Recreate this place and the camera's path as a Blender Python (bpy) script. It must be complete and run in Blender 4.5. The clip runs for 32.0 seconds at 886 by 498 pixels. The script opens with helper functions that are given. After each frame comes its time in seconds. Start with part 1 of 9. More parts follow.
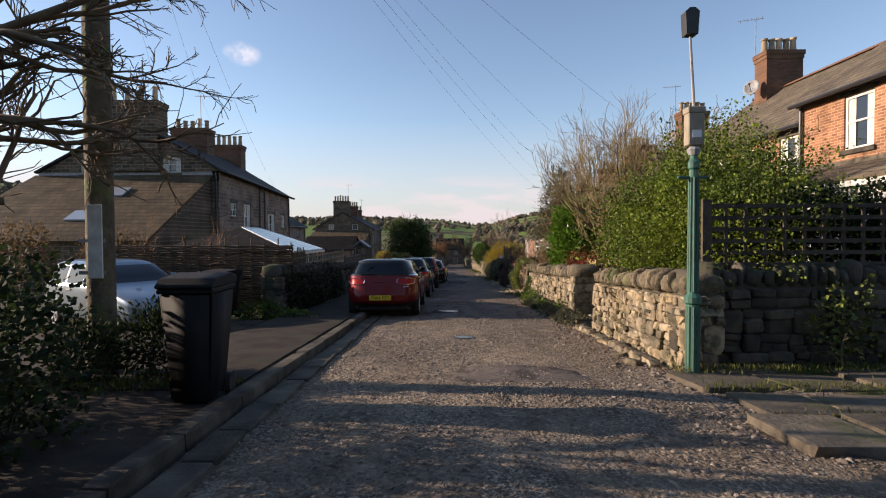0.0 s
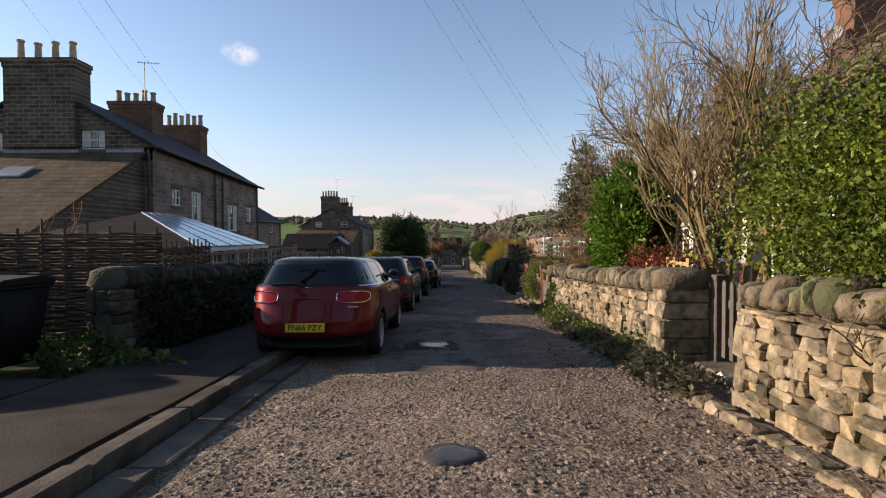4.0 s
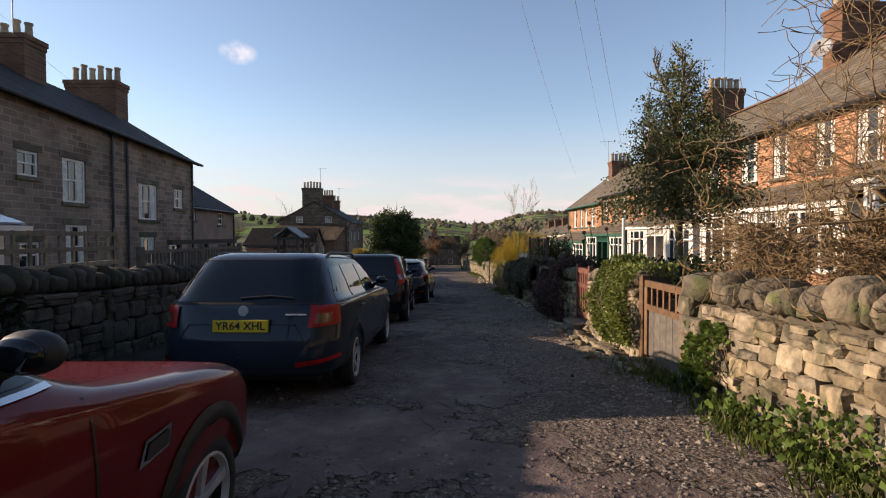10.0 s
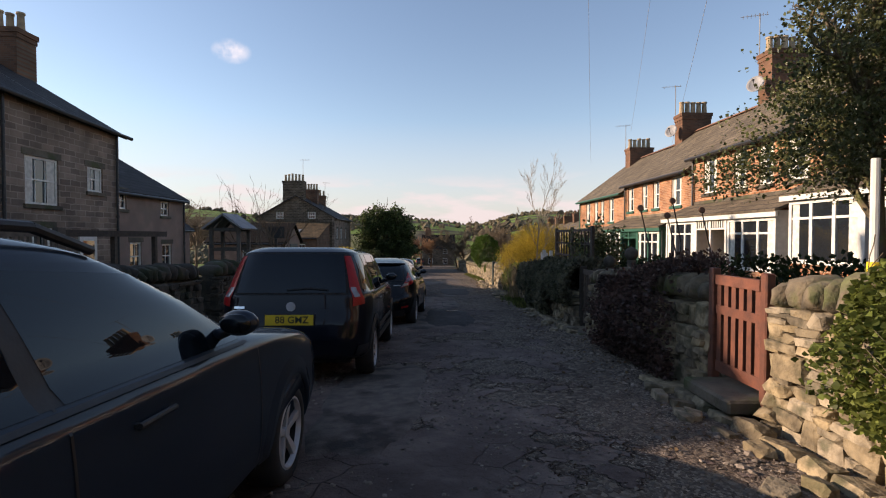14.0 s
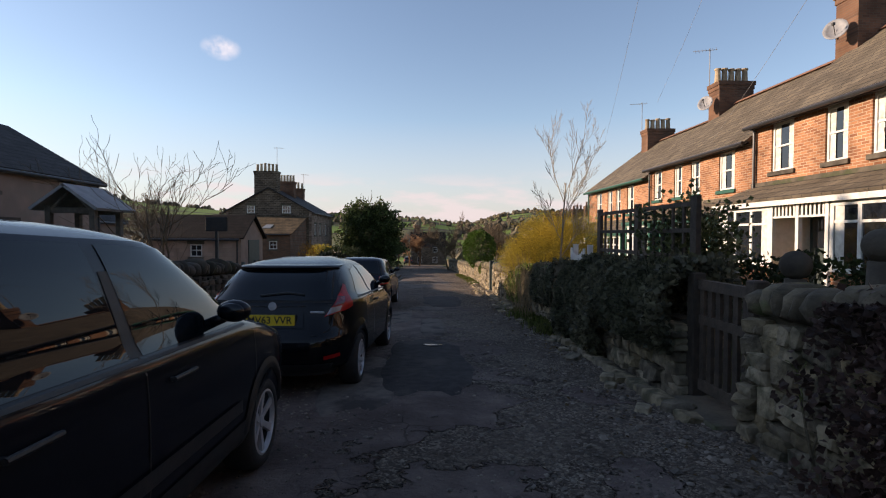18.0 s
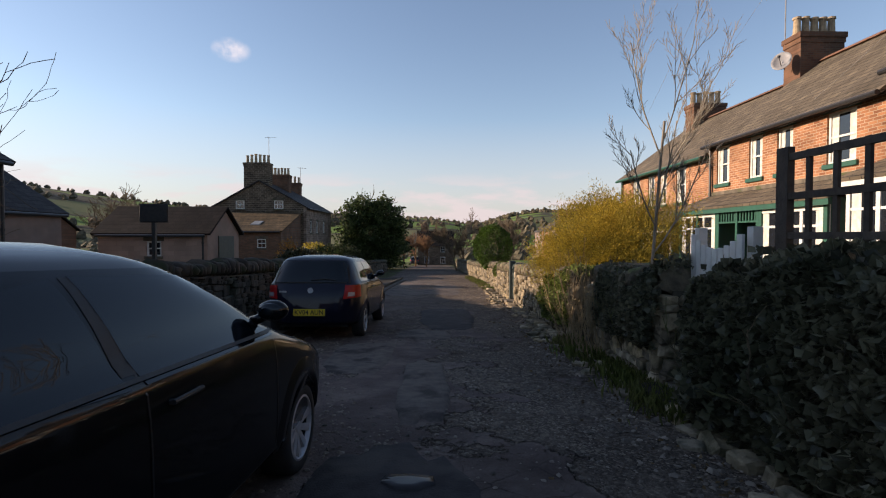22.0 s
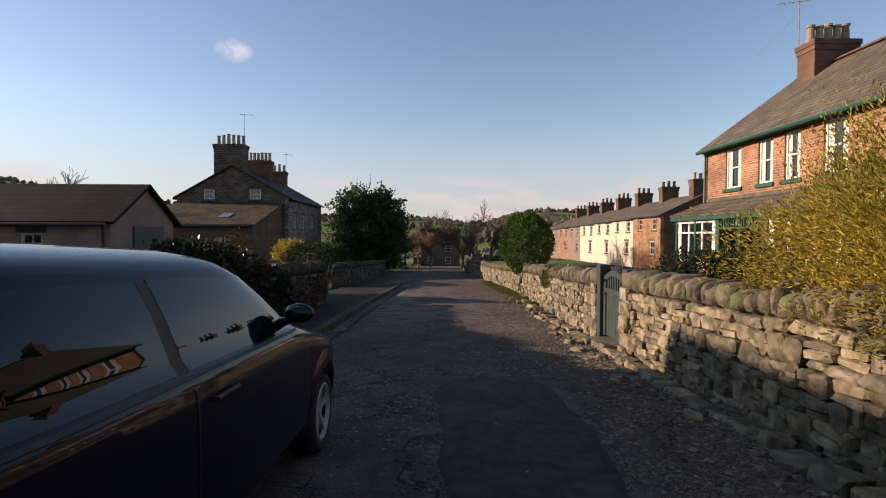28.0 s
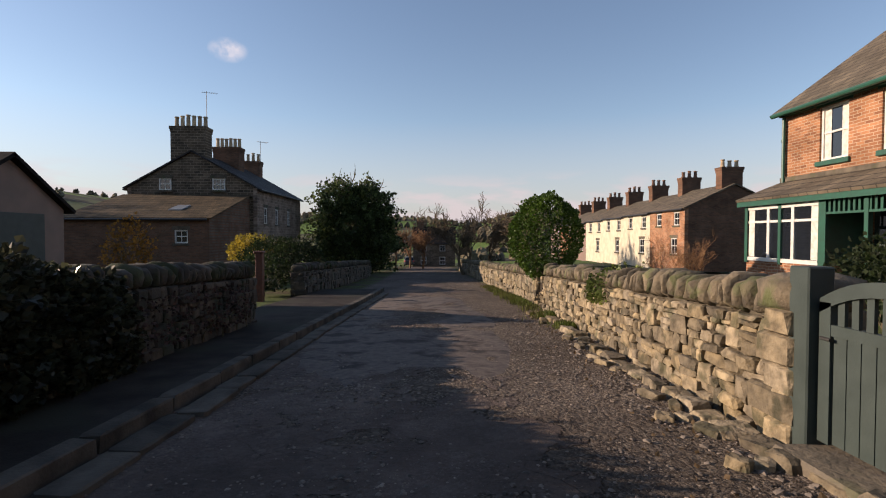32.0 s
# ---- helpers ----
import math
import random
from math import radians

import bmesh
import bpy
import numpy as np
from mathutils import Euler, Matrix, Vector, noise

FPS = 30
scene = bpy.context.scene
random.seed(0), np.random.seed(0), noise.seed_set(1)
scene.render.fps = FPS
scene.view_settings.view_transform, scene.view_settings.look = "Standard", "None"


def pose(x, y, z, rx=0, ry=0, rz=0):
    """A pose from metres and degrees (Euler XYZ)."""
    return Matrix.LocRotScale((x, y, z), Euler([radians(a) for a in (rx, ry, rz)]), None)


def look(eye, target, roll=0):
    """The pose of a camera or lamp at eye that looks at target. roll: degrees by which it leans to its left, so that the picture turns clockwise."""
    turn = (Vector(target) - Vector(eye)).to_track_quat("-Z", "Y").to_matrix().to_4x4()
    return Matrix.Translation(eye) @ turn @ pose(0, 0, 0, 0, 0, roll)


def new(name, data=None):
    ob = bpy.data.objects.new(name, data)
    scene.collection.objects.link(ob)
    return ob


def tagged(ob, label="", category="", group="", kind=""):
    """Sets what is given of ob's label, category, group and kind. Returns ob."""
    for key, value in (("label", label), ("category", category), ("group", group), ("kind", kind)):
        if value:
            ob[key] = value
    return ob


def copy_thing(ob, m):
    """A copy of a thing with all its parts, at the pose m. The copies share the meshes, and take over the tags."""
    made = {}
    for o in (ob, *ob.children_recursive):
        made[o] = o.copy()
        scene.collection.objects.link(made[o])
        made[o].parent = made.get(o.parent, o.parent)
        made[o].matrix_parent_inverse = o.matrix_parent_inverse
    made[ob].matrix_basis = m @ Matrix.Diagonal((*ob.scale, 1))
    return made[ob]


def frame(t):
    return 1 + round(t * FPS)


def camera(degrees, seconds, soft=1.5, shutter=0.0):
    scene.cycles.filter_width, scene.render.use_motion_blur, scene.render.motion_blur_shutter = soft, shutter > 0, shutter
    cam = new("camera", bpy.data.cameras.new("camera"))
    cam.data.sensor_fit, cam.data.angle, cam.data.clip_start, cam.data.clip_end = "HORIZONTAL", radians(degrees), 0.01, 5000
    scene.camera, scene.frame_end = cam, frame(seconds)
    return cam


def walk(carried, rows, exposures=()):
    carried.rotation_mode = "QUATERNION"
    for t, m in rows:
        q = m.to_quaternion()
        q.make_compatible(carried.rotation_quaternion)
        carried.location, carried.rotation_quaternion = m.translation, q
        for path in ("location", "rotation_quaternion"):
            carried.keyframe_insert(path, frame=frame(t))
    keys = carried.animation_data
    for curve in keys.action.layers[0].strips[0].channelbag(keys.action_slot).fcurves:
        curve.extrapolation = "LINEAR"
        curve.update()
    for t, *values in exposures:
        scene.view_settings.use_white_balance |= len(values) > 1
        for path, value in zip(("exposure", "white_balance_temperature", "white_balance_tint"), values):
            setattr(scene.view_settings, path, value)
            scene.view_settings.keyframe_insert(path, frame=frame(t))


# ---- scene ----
cam = camera(82.4, 32.0, 1.1)
METRES, EYE, TILT, LEAN, TURN = 39.5, 1.3, 0.0, 0.0, 0.0
ROWS = [
    (0.0, 0.0, 0.0, 0.0, -0.01, -1.45, 0.3),
    (0.5, 0.0006, 0.014, 0.0002, -0.04, -1.42, 0.3),
    (1.0, 0.001, 0.0325, -0.0008, -0.09, -1.46, 0.28),
    (1.5, 0.0004, 0.0487, -0.0016, -0.1, -1.46, 0.28),
    (2.0, 0.0003, 0.0677, -0.0031, -0.15, -1.46, 0.24),
    (2.5, 0.0014, 0.083, -0.0038, -0.15, -1.43, 0.22),
    (3.0, 0.0026, 0.0996, -0.0049, -0.19, -1.42, 0.23),
    (3.5, 0.0049, 0.114, -0.006, -0.22, -1.42, 0.24),
    (5.5, 0.0092, 0.1775, -0.0081, -0.35, -1.44, 0.2),
    (6.0, 0.0103, 0.193, -0.0096, -0.4, -1.42, 0.16),
    (6.5, 0.0101, 0.2087, -0.0111, -0.4, -1.44, 0.14),
    (7.0, 0.0092, 0.2269, -0.0119, -0.48, -1.45, 0.08),
    (7.5, 0.0087, 0.2423, -0.0119, -0.49, -1.47, 0.08),
    (8.0, 0.0083, 0.2581, -0.012, -0.52, -1.45, 0.08),
    (8.5, 0.0087, 0.2717, -0.0129, -0.58, -1.42, 0.04),
    (9.0, 0.009, 0.2885, -0.0142, -0.55, -1.46, 0.08),
    (9.5, 0.0096, 0.3019, -0.0141, -0.49, -1.46, 0.12),
    (10.0, 0.0108, 0.3192, -0.0151, -0.49, -1.44, 0.08),
    (10.5, 0.01, 0.3332, -0.015, -0.51, -1.45, 0.05),
    (11.0, 0.0082, 0.3504, -0.0158, -0.59, -1.45, -0.01),
    (11.5, 0.0075, 0.364, -0.016, -0.67, -1.42, -0.01),
    (12.0, 0.0074, 0.3816, -0.0171, -0.87, -1.44, 0.02),
    (12.5, 0.0084, 0.3962, -0.0181, -0.97, -1.45, 0.02),
    (13.0, 0.0095, 0.4136, -0.0193, -1.04, -1.47, 0.01),
    (13.5, 0.0105, 0.4292, -0.0204, -1.07, -1.42, 0.01),
    (14.0, 0.0112, 0.4452, -0.0213, -1.19, -1.42, -0.09),
    (14.5, 0.0121, 0.4609, -0.0223, -1.3, -1.43, -0.03),
    (16.5, 0.0159, 0.5253, -0.0253, -1.75, -1.53, -0.16),
    (17.0, 0.0167, 0.5401, -0.0255, -1.91, -1.54, -0.21),
    (17.5, 0.0171, 0.5565, -0.0266, -2.12, -1.55, -0.18),
    (18.0, 0.0195, 0.5711, -0.0268, -2.2, -1.56, -0.18),
    (18.5, 0.0217, 0.5871, -0.0279, -2.21, -1.57, -0.12),
    (19.0, 0.024, 0.6003, -0.0282, -2.24, -1.52, -0.12),
    (19.5, 0.0249, 0.6135, -0.029, -2.25, -1.54, -0.11),
    (20.0, 0.0257, 0.6283, -0.0302, -2.25, -1.55, -0.08),
    (20.5, 0.0254, 0.6431, -0.0311, -2.23, -1.55, -0.12),
    (21.0, 0.0258, 0.6579, -0.0318, -2.09, -1.54, -0.16),
    (21.5, 0.0265, 0.6719, -0.0322, -1.38, -1.54, -0.18),
    (22.0, 0.0262, 0.6873, -0.0328, -1.21, -1.54, -0.11),
    (22.5, 0.0262, 0.7012, -0.0332, -0.73, -1.51, -0.19),
    (23.0, 0.0247, 0.7171, -0.034, -0.67, -1.54, -0.19),
    (23.5, 0.023, 0.7321, -0.0348, -0.66, -1.56, -0.17),
    (24.0, 0.0202, 0.7477, -0.0359, -0.68, -1.57, -0.18),
    (24.5, 0.0188, 0.7637, -0.0361, -0.68, -1.55, -0.19),
    (25.0, 0.0185, 0.7796, -0.0365, -0.73, -1.55, -0.19),
    (25.5, 0.0189, 0.7946, -0.0373, -0.77, -1.53, -0.22),
    (27.5, 0.019, 0.8567, -0.0404, -0.9, -1.55, -0.16),
    (28.0, 0.0189, 0.8722, -0.0408, -0.94, -1.53, -0.17),
    (28.5, 0.0191, 0.888, -0.0415, -1.26, -1.55, -0.2),
    (29.0, 0.0201, 0.9033, -0.0417, -1.4, -1.55, -0.18),
    (29.5, 0.021, 0.9187, -0.0431, -1.48, -1.55, -0.13),
    (30.0, 0.0221, 0.9343, -0.0437, -1.49, -1.54, -0.14),
    (30.5, 0.0221, 0.9489, -0.0447, -1.53, -1.54, -0.13),
    (31.0, 0.0228, 0.9664, -0.0456, -1.54, -1.53, -0.13),
    (31.5, 0.0236, 0.9801, -0.0462, -1.53, -1.5, -0.11),
    (32.0, 0.0242, 0.9963, -0.0476, -1.52, -1.49, -0.11),
]
walk(cam, [(t, pose(0, 0, EYE, TILT, LEAN, TURN) @ pose(METRES * x, METRES * y, METRES * z, 90 + pitch, roll, yaw)) for t, x, y, z, yaw, pitch, roll in ROWS],
     [(0.0, 0.68, 7150, 23), (3.5, 0.73, 7200, 23.5), (12.0, 0.74, 7500, 24), (20.0, 0.62, 7400, 24), (32.0, 0.40, 7250, 24)])

# ---- world, sun, exposure ----
SUN_EL, SUN_AHEAD = 16.9, 8.0          # degrees: height of the winter sun; how far ahead of square to the lane it stands
world = bpy.data.worlds.new("sky")
scene.world = world
world.use_nodes = True
wn, wl = world.node_tree.nodes, world.node_tree.links
sky = wn.new("ShaderNodeTexSky")
sky.sky_type = "NISHITA"
sky.sun_disc = False
sky.sun_elevation = radians(SUN_EL)
sky.sun_rotation = radians(-(90 - SUN_AHEAD))
sky.altitude, sky.air_density, sky.dust_density, sky.ozone_density = 120, 1.0, 0.3, 1.5
tc, mp = wn.new("ShaderNodeTexCoord"), wn.new("ShaderNodeMapping")
mp.inputs["Scale"].default_value = (1.6, 1.6, 7.0)
cl, cr, sep, band, mul, mix = (wn.new(n) for n in ("ShaderNodeTexNoise", "ShaderNodeValToRGB", "ShaderNodeSeparateXYZ", "ShaderNodeValToRGB", "ShaderNodeMath", "ShaderNodeMixRGB"))
cl.inputs["Scale"].default_value, cl.inputs["Detail"].default_value = 5.5, 8
cr.color_ramp.elements[0].position, cr.color_ramp.elements[1].position = 0.47, 0.60
band.color_ramp.elements[0].position, band.color_ramp.elements[0].color = 0.02, (0.75, 0.75, 0.75, 1)
band.color_ramp.elements[1].position, band.color_ramp.elements[1].color = 0.125, (0, 0, 0, 1)
mid_ = band.color_ramp.elements.new(0.085)
mid_.color = (0.6, 0.6, 0.6, 1)
mul.operation = "MULTIPLY"
mix.inputs[2].default_value = (4.0, 3.85, 4.1, 1)
wl.new(tc.outputs["Generated"], mp.inputs["Vector"])
wl.new(mp.outputs[0], cl.inputs["Vector"])
wl.new(cl.outputs["Fac"], cr.inputs[0])
wl.new(tc.outputs["Generated"], sep.inputs[0])
wl.new(sep.outputs["Z"], band.inputs[0])
wl.new(cr.outputs[0], mul.inputs[0])
wl.new(band.outputs[0], mul.inputs[1])
wl.new(mul.outputs[0], mix.inputs[0])
haze, hmix = wn.new("ShaderNodeValToRGB"), wn.new("ShaderNodeMixRGB")
haze.color_ramp.elements[0].position, haze.color_ramp.elements[0].color = 0.0, (0.86, 0.86, 0.86, 1)
haze.color_ramp.elements[1].position, haze.color_ramp.elements[1].color = 0.22, (0, 0, 0, 1)
hmix.inputs[2].default_value = (2.75, 2.95, 3.4, 1)
wl.new(sep.outputs["Z"], haze.inputs[0])
wl.new(haze.outputs[0], hmix.inputs[0])
tone = wn.new("ShaderNodeMixRGB")                    # winter sky, a little towards cyan
tone.blend_type, tone.inputs[0].default_value, tone.inputs[2].default_value = "MULTIPLY", 1.0, (0.87, 0.97, 1.01, 1)
wl.new(sky.outputs[0], tone.inputs[1])
wl.new(tone.outputs[0], hmix.inputs[1])
wl.new(hmix.outputs[0], mix.inputs[1])
# one torn wisp of cloud high over the farm house
wsub, wvec, wlen, wmap, wnoi, wcut, wmul, wmix = (wn.new("ShaderNode" + k) for k in ("VectorMath", "VectorMath", "VectorMath", "MapRange", "TexNoise", "MapRange", "Math", "MixRGB"))
wsub.operation, wsub.inputs[1].default_value = "SUBTRACT", (-0.345, 0.884, 0.317)
wvec.operation, wvec.inputs[1].default_value = "MULTIPLY", (1.0, 1.0, 1.6)
wlen.operation, wmul.operation = "LENGTH", "MULTIPLY"
for k, v in enumerate((0.006, 0.034, 1.0, 0.0)):
    wmap.inputs[k + 1].default_value = v
for k, v in enumerate((0.42, 0.68, 0.0, 1.0)):
    wcut.inputs[k + 1].default_value = v
wnoi.inputs["Scale"].default_value, wnoi.inputs["Detail"].default_value = 34.0, 8
wmix.inputs[2].default_value = (5.4, 5.4, 5.6, 1)
wl.new(tc.outputs["Generated"], wsub.inputs[0])
wl.new(wsub.outputs[0], wvec.inputs[0])
wl.new(wvec.outputs[0], wlen.inputs[0])
wl.new(wlen.outputs["Value"], wmap.inputs[0])
wl.new(tc.outputs["Generated"], wnoi.inputs["Vector"])
wl.new(wnoi.outputs["Fac"], wcut.inputs[0])
wl.new(wmap.outputs[0], wmul.inputs[0])
wl.new(wcut.outputs[0], wmul.inputs[1])
wl.new(wmul.outputs[0], wmix.inputs[0])
wl.new(mix.outputs[0], wmix.inputs[1])
wl.new(wmix.outputs[0], wn["Background"].inputs[0])
wn["Background"].inputs[1].default_value = 0.13

sun = new("sun", bpy.data.lights.new("sun", "SUN"))
sun.data.energy, sun.data.angle, sun.data.color = 5.0, radians(0.6), (1.0, 0.88, 0.70)
a, e = radians(SUN_AHEAD), radians(SUN_EL)
sun.matrix_basis = look((0, 0, 30), Vector((0, 0, 30)) - Vector((-math.cos(a) * math.cos(e), math.sin(a) * math.cos(e), math.sin(e))))


# ---- materials ----
def surf(name, c1, c2, scale=6.0, rough=0.85, bump=0.3, bscale=40.0, metal=0.0, rand="", spread=0.35, stain=None, coat=0.0, spec=0.5, detail=6, tint=None):
    """A surface of two colours mixed by noise, with large stains, fine relief and, by rand, a tone of its own for each object or island."""
    m = bpy.data.materials.new(name)
    m.use_nodes = True
    n, l = m.node_tree.nodes, m.node_tree.links
    p = n["Principled BSDF"]
    geo = n.new("ShaderNodeNewGeometry")
    pos = geo.outputs["Position"]
    nz = n.new("ShaderNodeTexNoise")
    nz.inputs["Scale"].default_value, nz.inputs["Detail"].default_value = scale, detail
    l.new(pos, nz.inputs["Vector"])
    mx = n.new("ShaderNodeMixRGB")
    ramp = n.new("ShaderNodeValToRGB")
    ramp.color_ramp.elements[0].position, ramp.color_ramp.elements[1].position = 0.35, 0.65
    l.new(nz.outputs["Fac"], ramp.inputs[0])
    l.new(ramp.outputs[0], mx.inputs[0])
    mx.inputs[1].default_value, mx.inputs[2].default_value = (*c1, 1), (*c2, 1)
    col = mx.outputs[0]
    if stain:
        n2, r2, m2 = n.new("ShaderNodeTexNoise"), n.new("ShaderNodeValToRGB"), n.new("ShaderNodeMixRGB")
        n2.inputs["Scale"].default_value, n2.inputs["Detail"].default_value = stain[1], 5
        r2.color_ramp.elements[0].position, r2.color_ramp.elements[1].position = stain[2], stain[2] + 0.12
        m2.inputs[2].default_value = (*stain[0], 1)
        l.new(pos, n2.inputs["Vector"])
        l.new(n2.outputs["Fac"], r2.inputs[0])
        l.new(r2.outputs[0], m2.inputs[0])
        l.new(col, m2.inputs[1])
        col = m2.outputs[0]
    if rand:
        src = n.new("ShaderNodeObjectInfo").outputs["Random"] if rand == "object" else geo.outputs["Random Per Island"]
        mr, hs = n.new("ShaderNodeMapRange"), n.new("ShaderNodeHueSaturation")
        mr.inputs[3].default_value, mr.inputs[4].default_value = 1 - spread, 1 + spread
        l.new(src, mr.inputs[0])
        l.new(mr.outputs[0], hs.inputs["Value"])
        l.new(col, hs.inputs["Color"])
        col = hs.outputs[0]
        if tint:                                         # some pieces lean to another hue
            k1, k2, k3 = n.new("ShaderNodeMath"), n.new("ShaderNodeMath"), n.new("ShaderNodeMixRGB")
            k1.operation, k2.operation, k3.blend_type = "MULTIPLY", "FRACT", "MULTIPLY"
            k1.inputs[1].default_value = 7.31
            k3.inputs[2].default_value = (*tint, 1)
            l.new(src, k1.inputs[0])
            l.new(k1.outputs[0], k2.inputs[0])
            l.new(k2.outputs[0], k3.inputs[0])
            l.new(col, k3.inputs[1])
            col = k3.outputs[0]
    l.new(col, p.inputs["Base Color"])
    if bump:
        bn, bp = n.new("ShaderNodeTexNoise"), n.new("ShaderNodeBump")
        bn.inputs["Scale"].default_value, bn.inputs["Detail"].default_value = bscale, 6
        bp.inputs["Strength"].default_value, bp.inputs["Distance"].default_value = bump, 0.5 / bscale
        l.new(pos, bn.inputs["Vector"])
        l.new(bn.outputs["Fac"], bp.inputs["Height"])
        l.new(bp.outputs[0], p.inputs["Normal"])
    p.inputs["Roughness"].default_value, p.inputs["Metallic"].default_value = rough, metal
    p.inputs["Coat Weight"].default_value = coat
    p.inputs["Coat Roughness"].default_value = 0.03
    p.inputs["Specular IOR Level"].default_value = spec
    return m


def coursed(name, c1, c2, mortar, w, h, axis, gap=0.012, bump=0.5, rough=0.9, tone=0.35, squash=1.0):
    """Brickwork, coursed stone or slates on a wall that runs along the axis 'x' or 'y' (or, for roofs, along 'y' up the slope 's')."""
    m = bpy.data.materials.new(name)
    m.use_nodes = True
    n, l = m.node_tree.nodes, m.node_tree.links
    p = n["Principled BSDF"]
    geo, sp, cb = n.new("ShaderNodeNewGeometry"), n.new("ShaderNodeSeparateXYZ"), n.new("ShaderNodeCombineXYZ")
    wob, wadd = n.new("ShaderNodeTexNoise"), n.new("ShaderNodeVectorMath")
    wob.inputs["Scale"].default_value = 3.0
    wsc = n.new("ShaderNodeVectorMath")
    wsc.operation, wsc.inputs["Scale"].default_value = "SCALE", h * 0.35
    l.new(geo.outputs["Position"], wob.inputs["Vector"])
    l.new(wob.outputs["Color"], wsc.inputs[0])
    l.new(geo.outputs["Position"], wadd.inputs[0])
    l.new(wsc.outputs[0], wadd.inputs[1])
    l.new(wadd.outputs[0], sp.inputs[0])
    l.new(sp.outputs["X" if axis == "x" else "Y"], cb.inputs["X"])
    l.new(sp.outputs["Z"], cb.inputs["Y"])
    br = n.new("ShaderNodeTexBrick")
    br.inputs["Scale"].default_value = 1.0
    br.inputs["Brick Width"].default_value, br.inputs["Row Height"].default_value = w, h
    br.inputs["Mortar Size"].default_value, br.inputs["Mortar Smooth"].default_value = gap, 0.3
    br.inputs["Color1"].default_value, br.inputs["Color2"].default_value = (*c1, 1), (*c2, 1)
    br.inputs["Mortar"].default_value = (*mortar, 1)
    br.inputs["Bias"].default_value = 0.0
    l.new(cb.outputs[0], br.inputs["Vector"])
    nz, mr, hs = n.new("ShaderNodeTexNoise"), n.new("ShaderNodeMapRange"), n.new("ShaderNodeHueSaturation")
    nz.inputs["Scale"].default_value, nz.inputs["Detail"].default_value = 1.3, 9
    mr.inputs[1].default_value, mr.inputs[2].default_value = 0.3, 0.7
    mr.inputs[3].default_value, mr.inputs[4].default_value = 1 - tone, 1 + tone
    l.new(geo.outputs["Position"], nz.inputs["Vector"])
    l.new(nz.outputs["Fac"], mr.inputs[0])
    l.new(mr.outputs[0], hs.inputs["Value"])
    l.new(br.outputs["Color"], hs.inputs["Color"])
    l.new(hs.outputs[0], p.inputs["Base Color"])
    fine, add, bp = n.new("ShaderNodeTexNoise"), n.new("ShaderNodeMath"), n.new("ShaderNodeBump")
    fine.inputs["Scale"].default_value, fine.inputs["Detail"].default_value = 25, 6
    add.operation = "SUBTRACT"
    l.new(geo.outputs["Position"], fine.inputs["Vector"])
    l.new(fine.outputs["Fac"], add.inputs[0])
    l.new(br.outputs["Fac"], add.inputs[1])
    l.new(add.outputs[0], bp.inputs["Height"])
    bp.inputs["Strength"].default_value, bp.inputs["Distance"].default_value = bump, 0.02
    l.new(bp.outputs[0], p.inputs["Normal"])
    p.inputs["Roughness"].default_value, p.inputs["Specular IOR Level"].default_value = rough, 0.1
    return m


def dark_glass(name, tint=(0.012, 0.015, 0.02), rough=0.02, shine=0.9):
    """Dark window glass: a black room behind a clean, mirroring pane."""
    m = bpy.data.materials.new(name)
    m.use_nodes = True
    p = m.node_tree.nodes["Principled BSDF"]
    p.inputs["Base Color"].default_value = (*tint, 1)
    p.inputs["Roughness"].default_value = rough
    p.inputs["Specular IOR Level"].default_value = shine
    p.inputs["IOR"].default_value = 1.55
    return m


def leafy(name, c1, c2, spread=0.45, rough=0.5):
    """Leaves: some light passes through them."""
    m = surf(name, c1, c2, 1.1, rough, 0, rand="island", spread=spread, detail=3, spec=0.3)
    n, l = m.node_tree.nodes, m.node_tree.links
    p, out = n["Principled BSDF"], n["Material Output"]
    tr, mx = n.new("ShaderNodeBsdfTranslucent"), n.new("ShaderNodeMixShader")
    l.new(p.inputs["Base Color"].links[0].from_socket, tr.inputs["Color"])
    mx.inputs[0].default_value = 0.38
    l.new(p.outputs[0], mx.inputs[1])
    l.new(tr.outputs[0], mx.inputs[2])
    l.new(mx.outputs[0], out.inputs["Surface"])
    return m


M_STONE = surf("rubble_stone", (0.27, 0.222, 0.155), (0.115, 0.094, 0.066), 9, 0.92, 1.0, 16, rand="object", spread=0.46, stain=((0.085, 0.078, 0.048), 4.5, 0.53), tint=(1.0, 0.93, 0.76))
M_COPE = surf("coping_stone", (0.165, 0.13, 0.085), (0.085, 0.07, 0.048), 9, 0.95, 0.9, 22, rand="object", spread=0.4, stain=((0.09, 0.10, 0.04), 3.0, 0.52))
# the _D pair: mossy stone and coping with the walls' shade put into the colour
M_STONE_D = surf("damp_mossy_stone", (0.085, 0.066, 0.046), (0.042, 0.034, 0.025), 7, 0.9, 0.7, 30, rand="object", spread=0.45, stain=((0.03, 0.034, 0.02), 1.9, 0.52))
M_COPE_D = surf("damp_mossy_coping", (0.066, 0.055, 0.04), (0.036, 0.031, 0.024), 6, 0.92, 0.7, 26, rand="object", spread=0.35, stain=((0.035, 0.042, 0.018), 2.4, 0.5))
M_CORE = surf("wall_core_dirt", (0.05, 0.042, 0.03), (0.09, 0.075, 0.05), 9, 0.95, 0.6, 30)
M_GROUND = surf("garden_soil_grass", (0.05, 0.065, 0.022), (0.085, 0.07, 0.04), 0.9, 0.95, 0.8, 14, stain=((0.06, 0.085, 0.02), 0.35, 0.52))
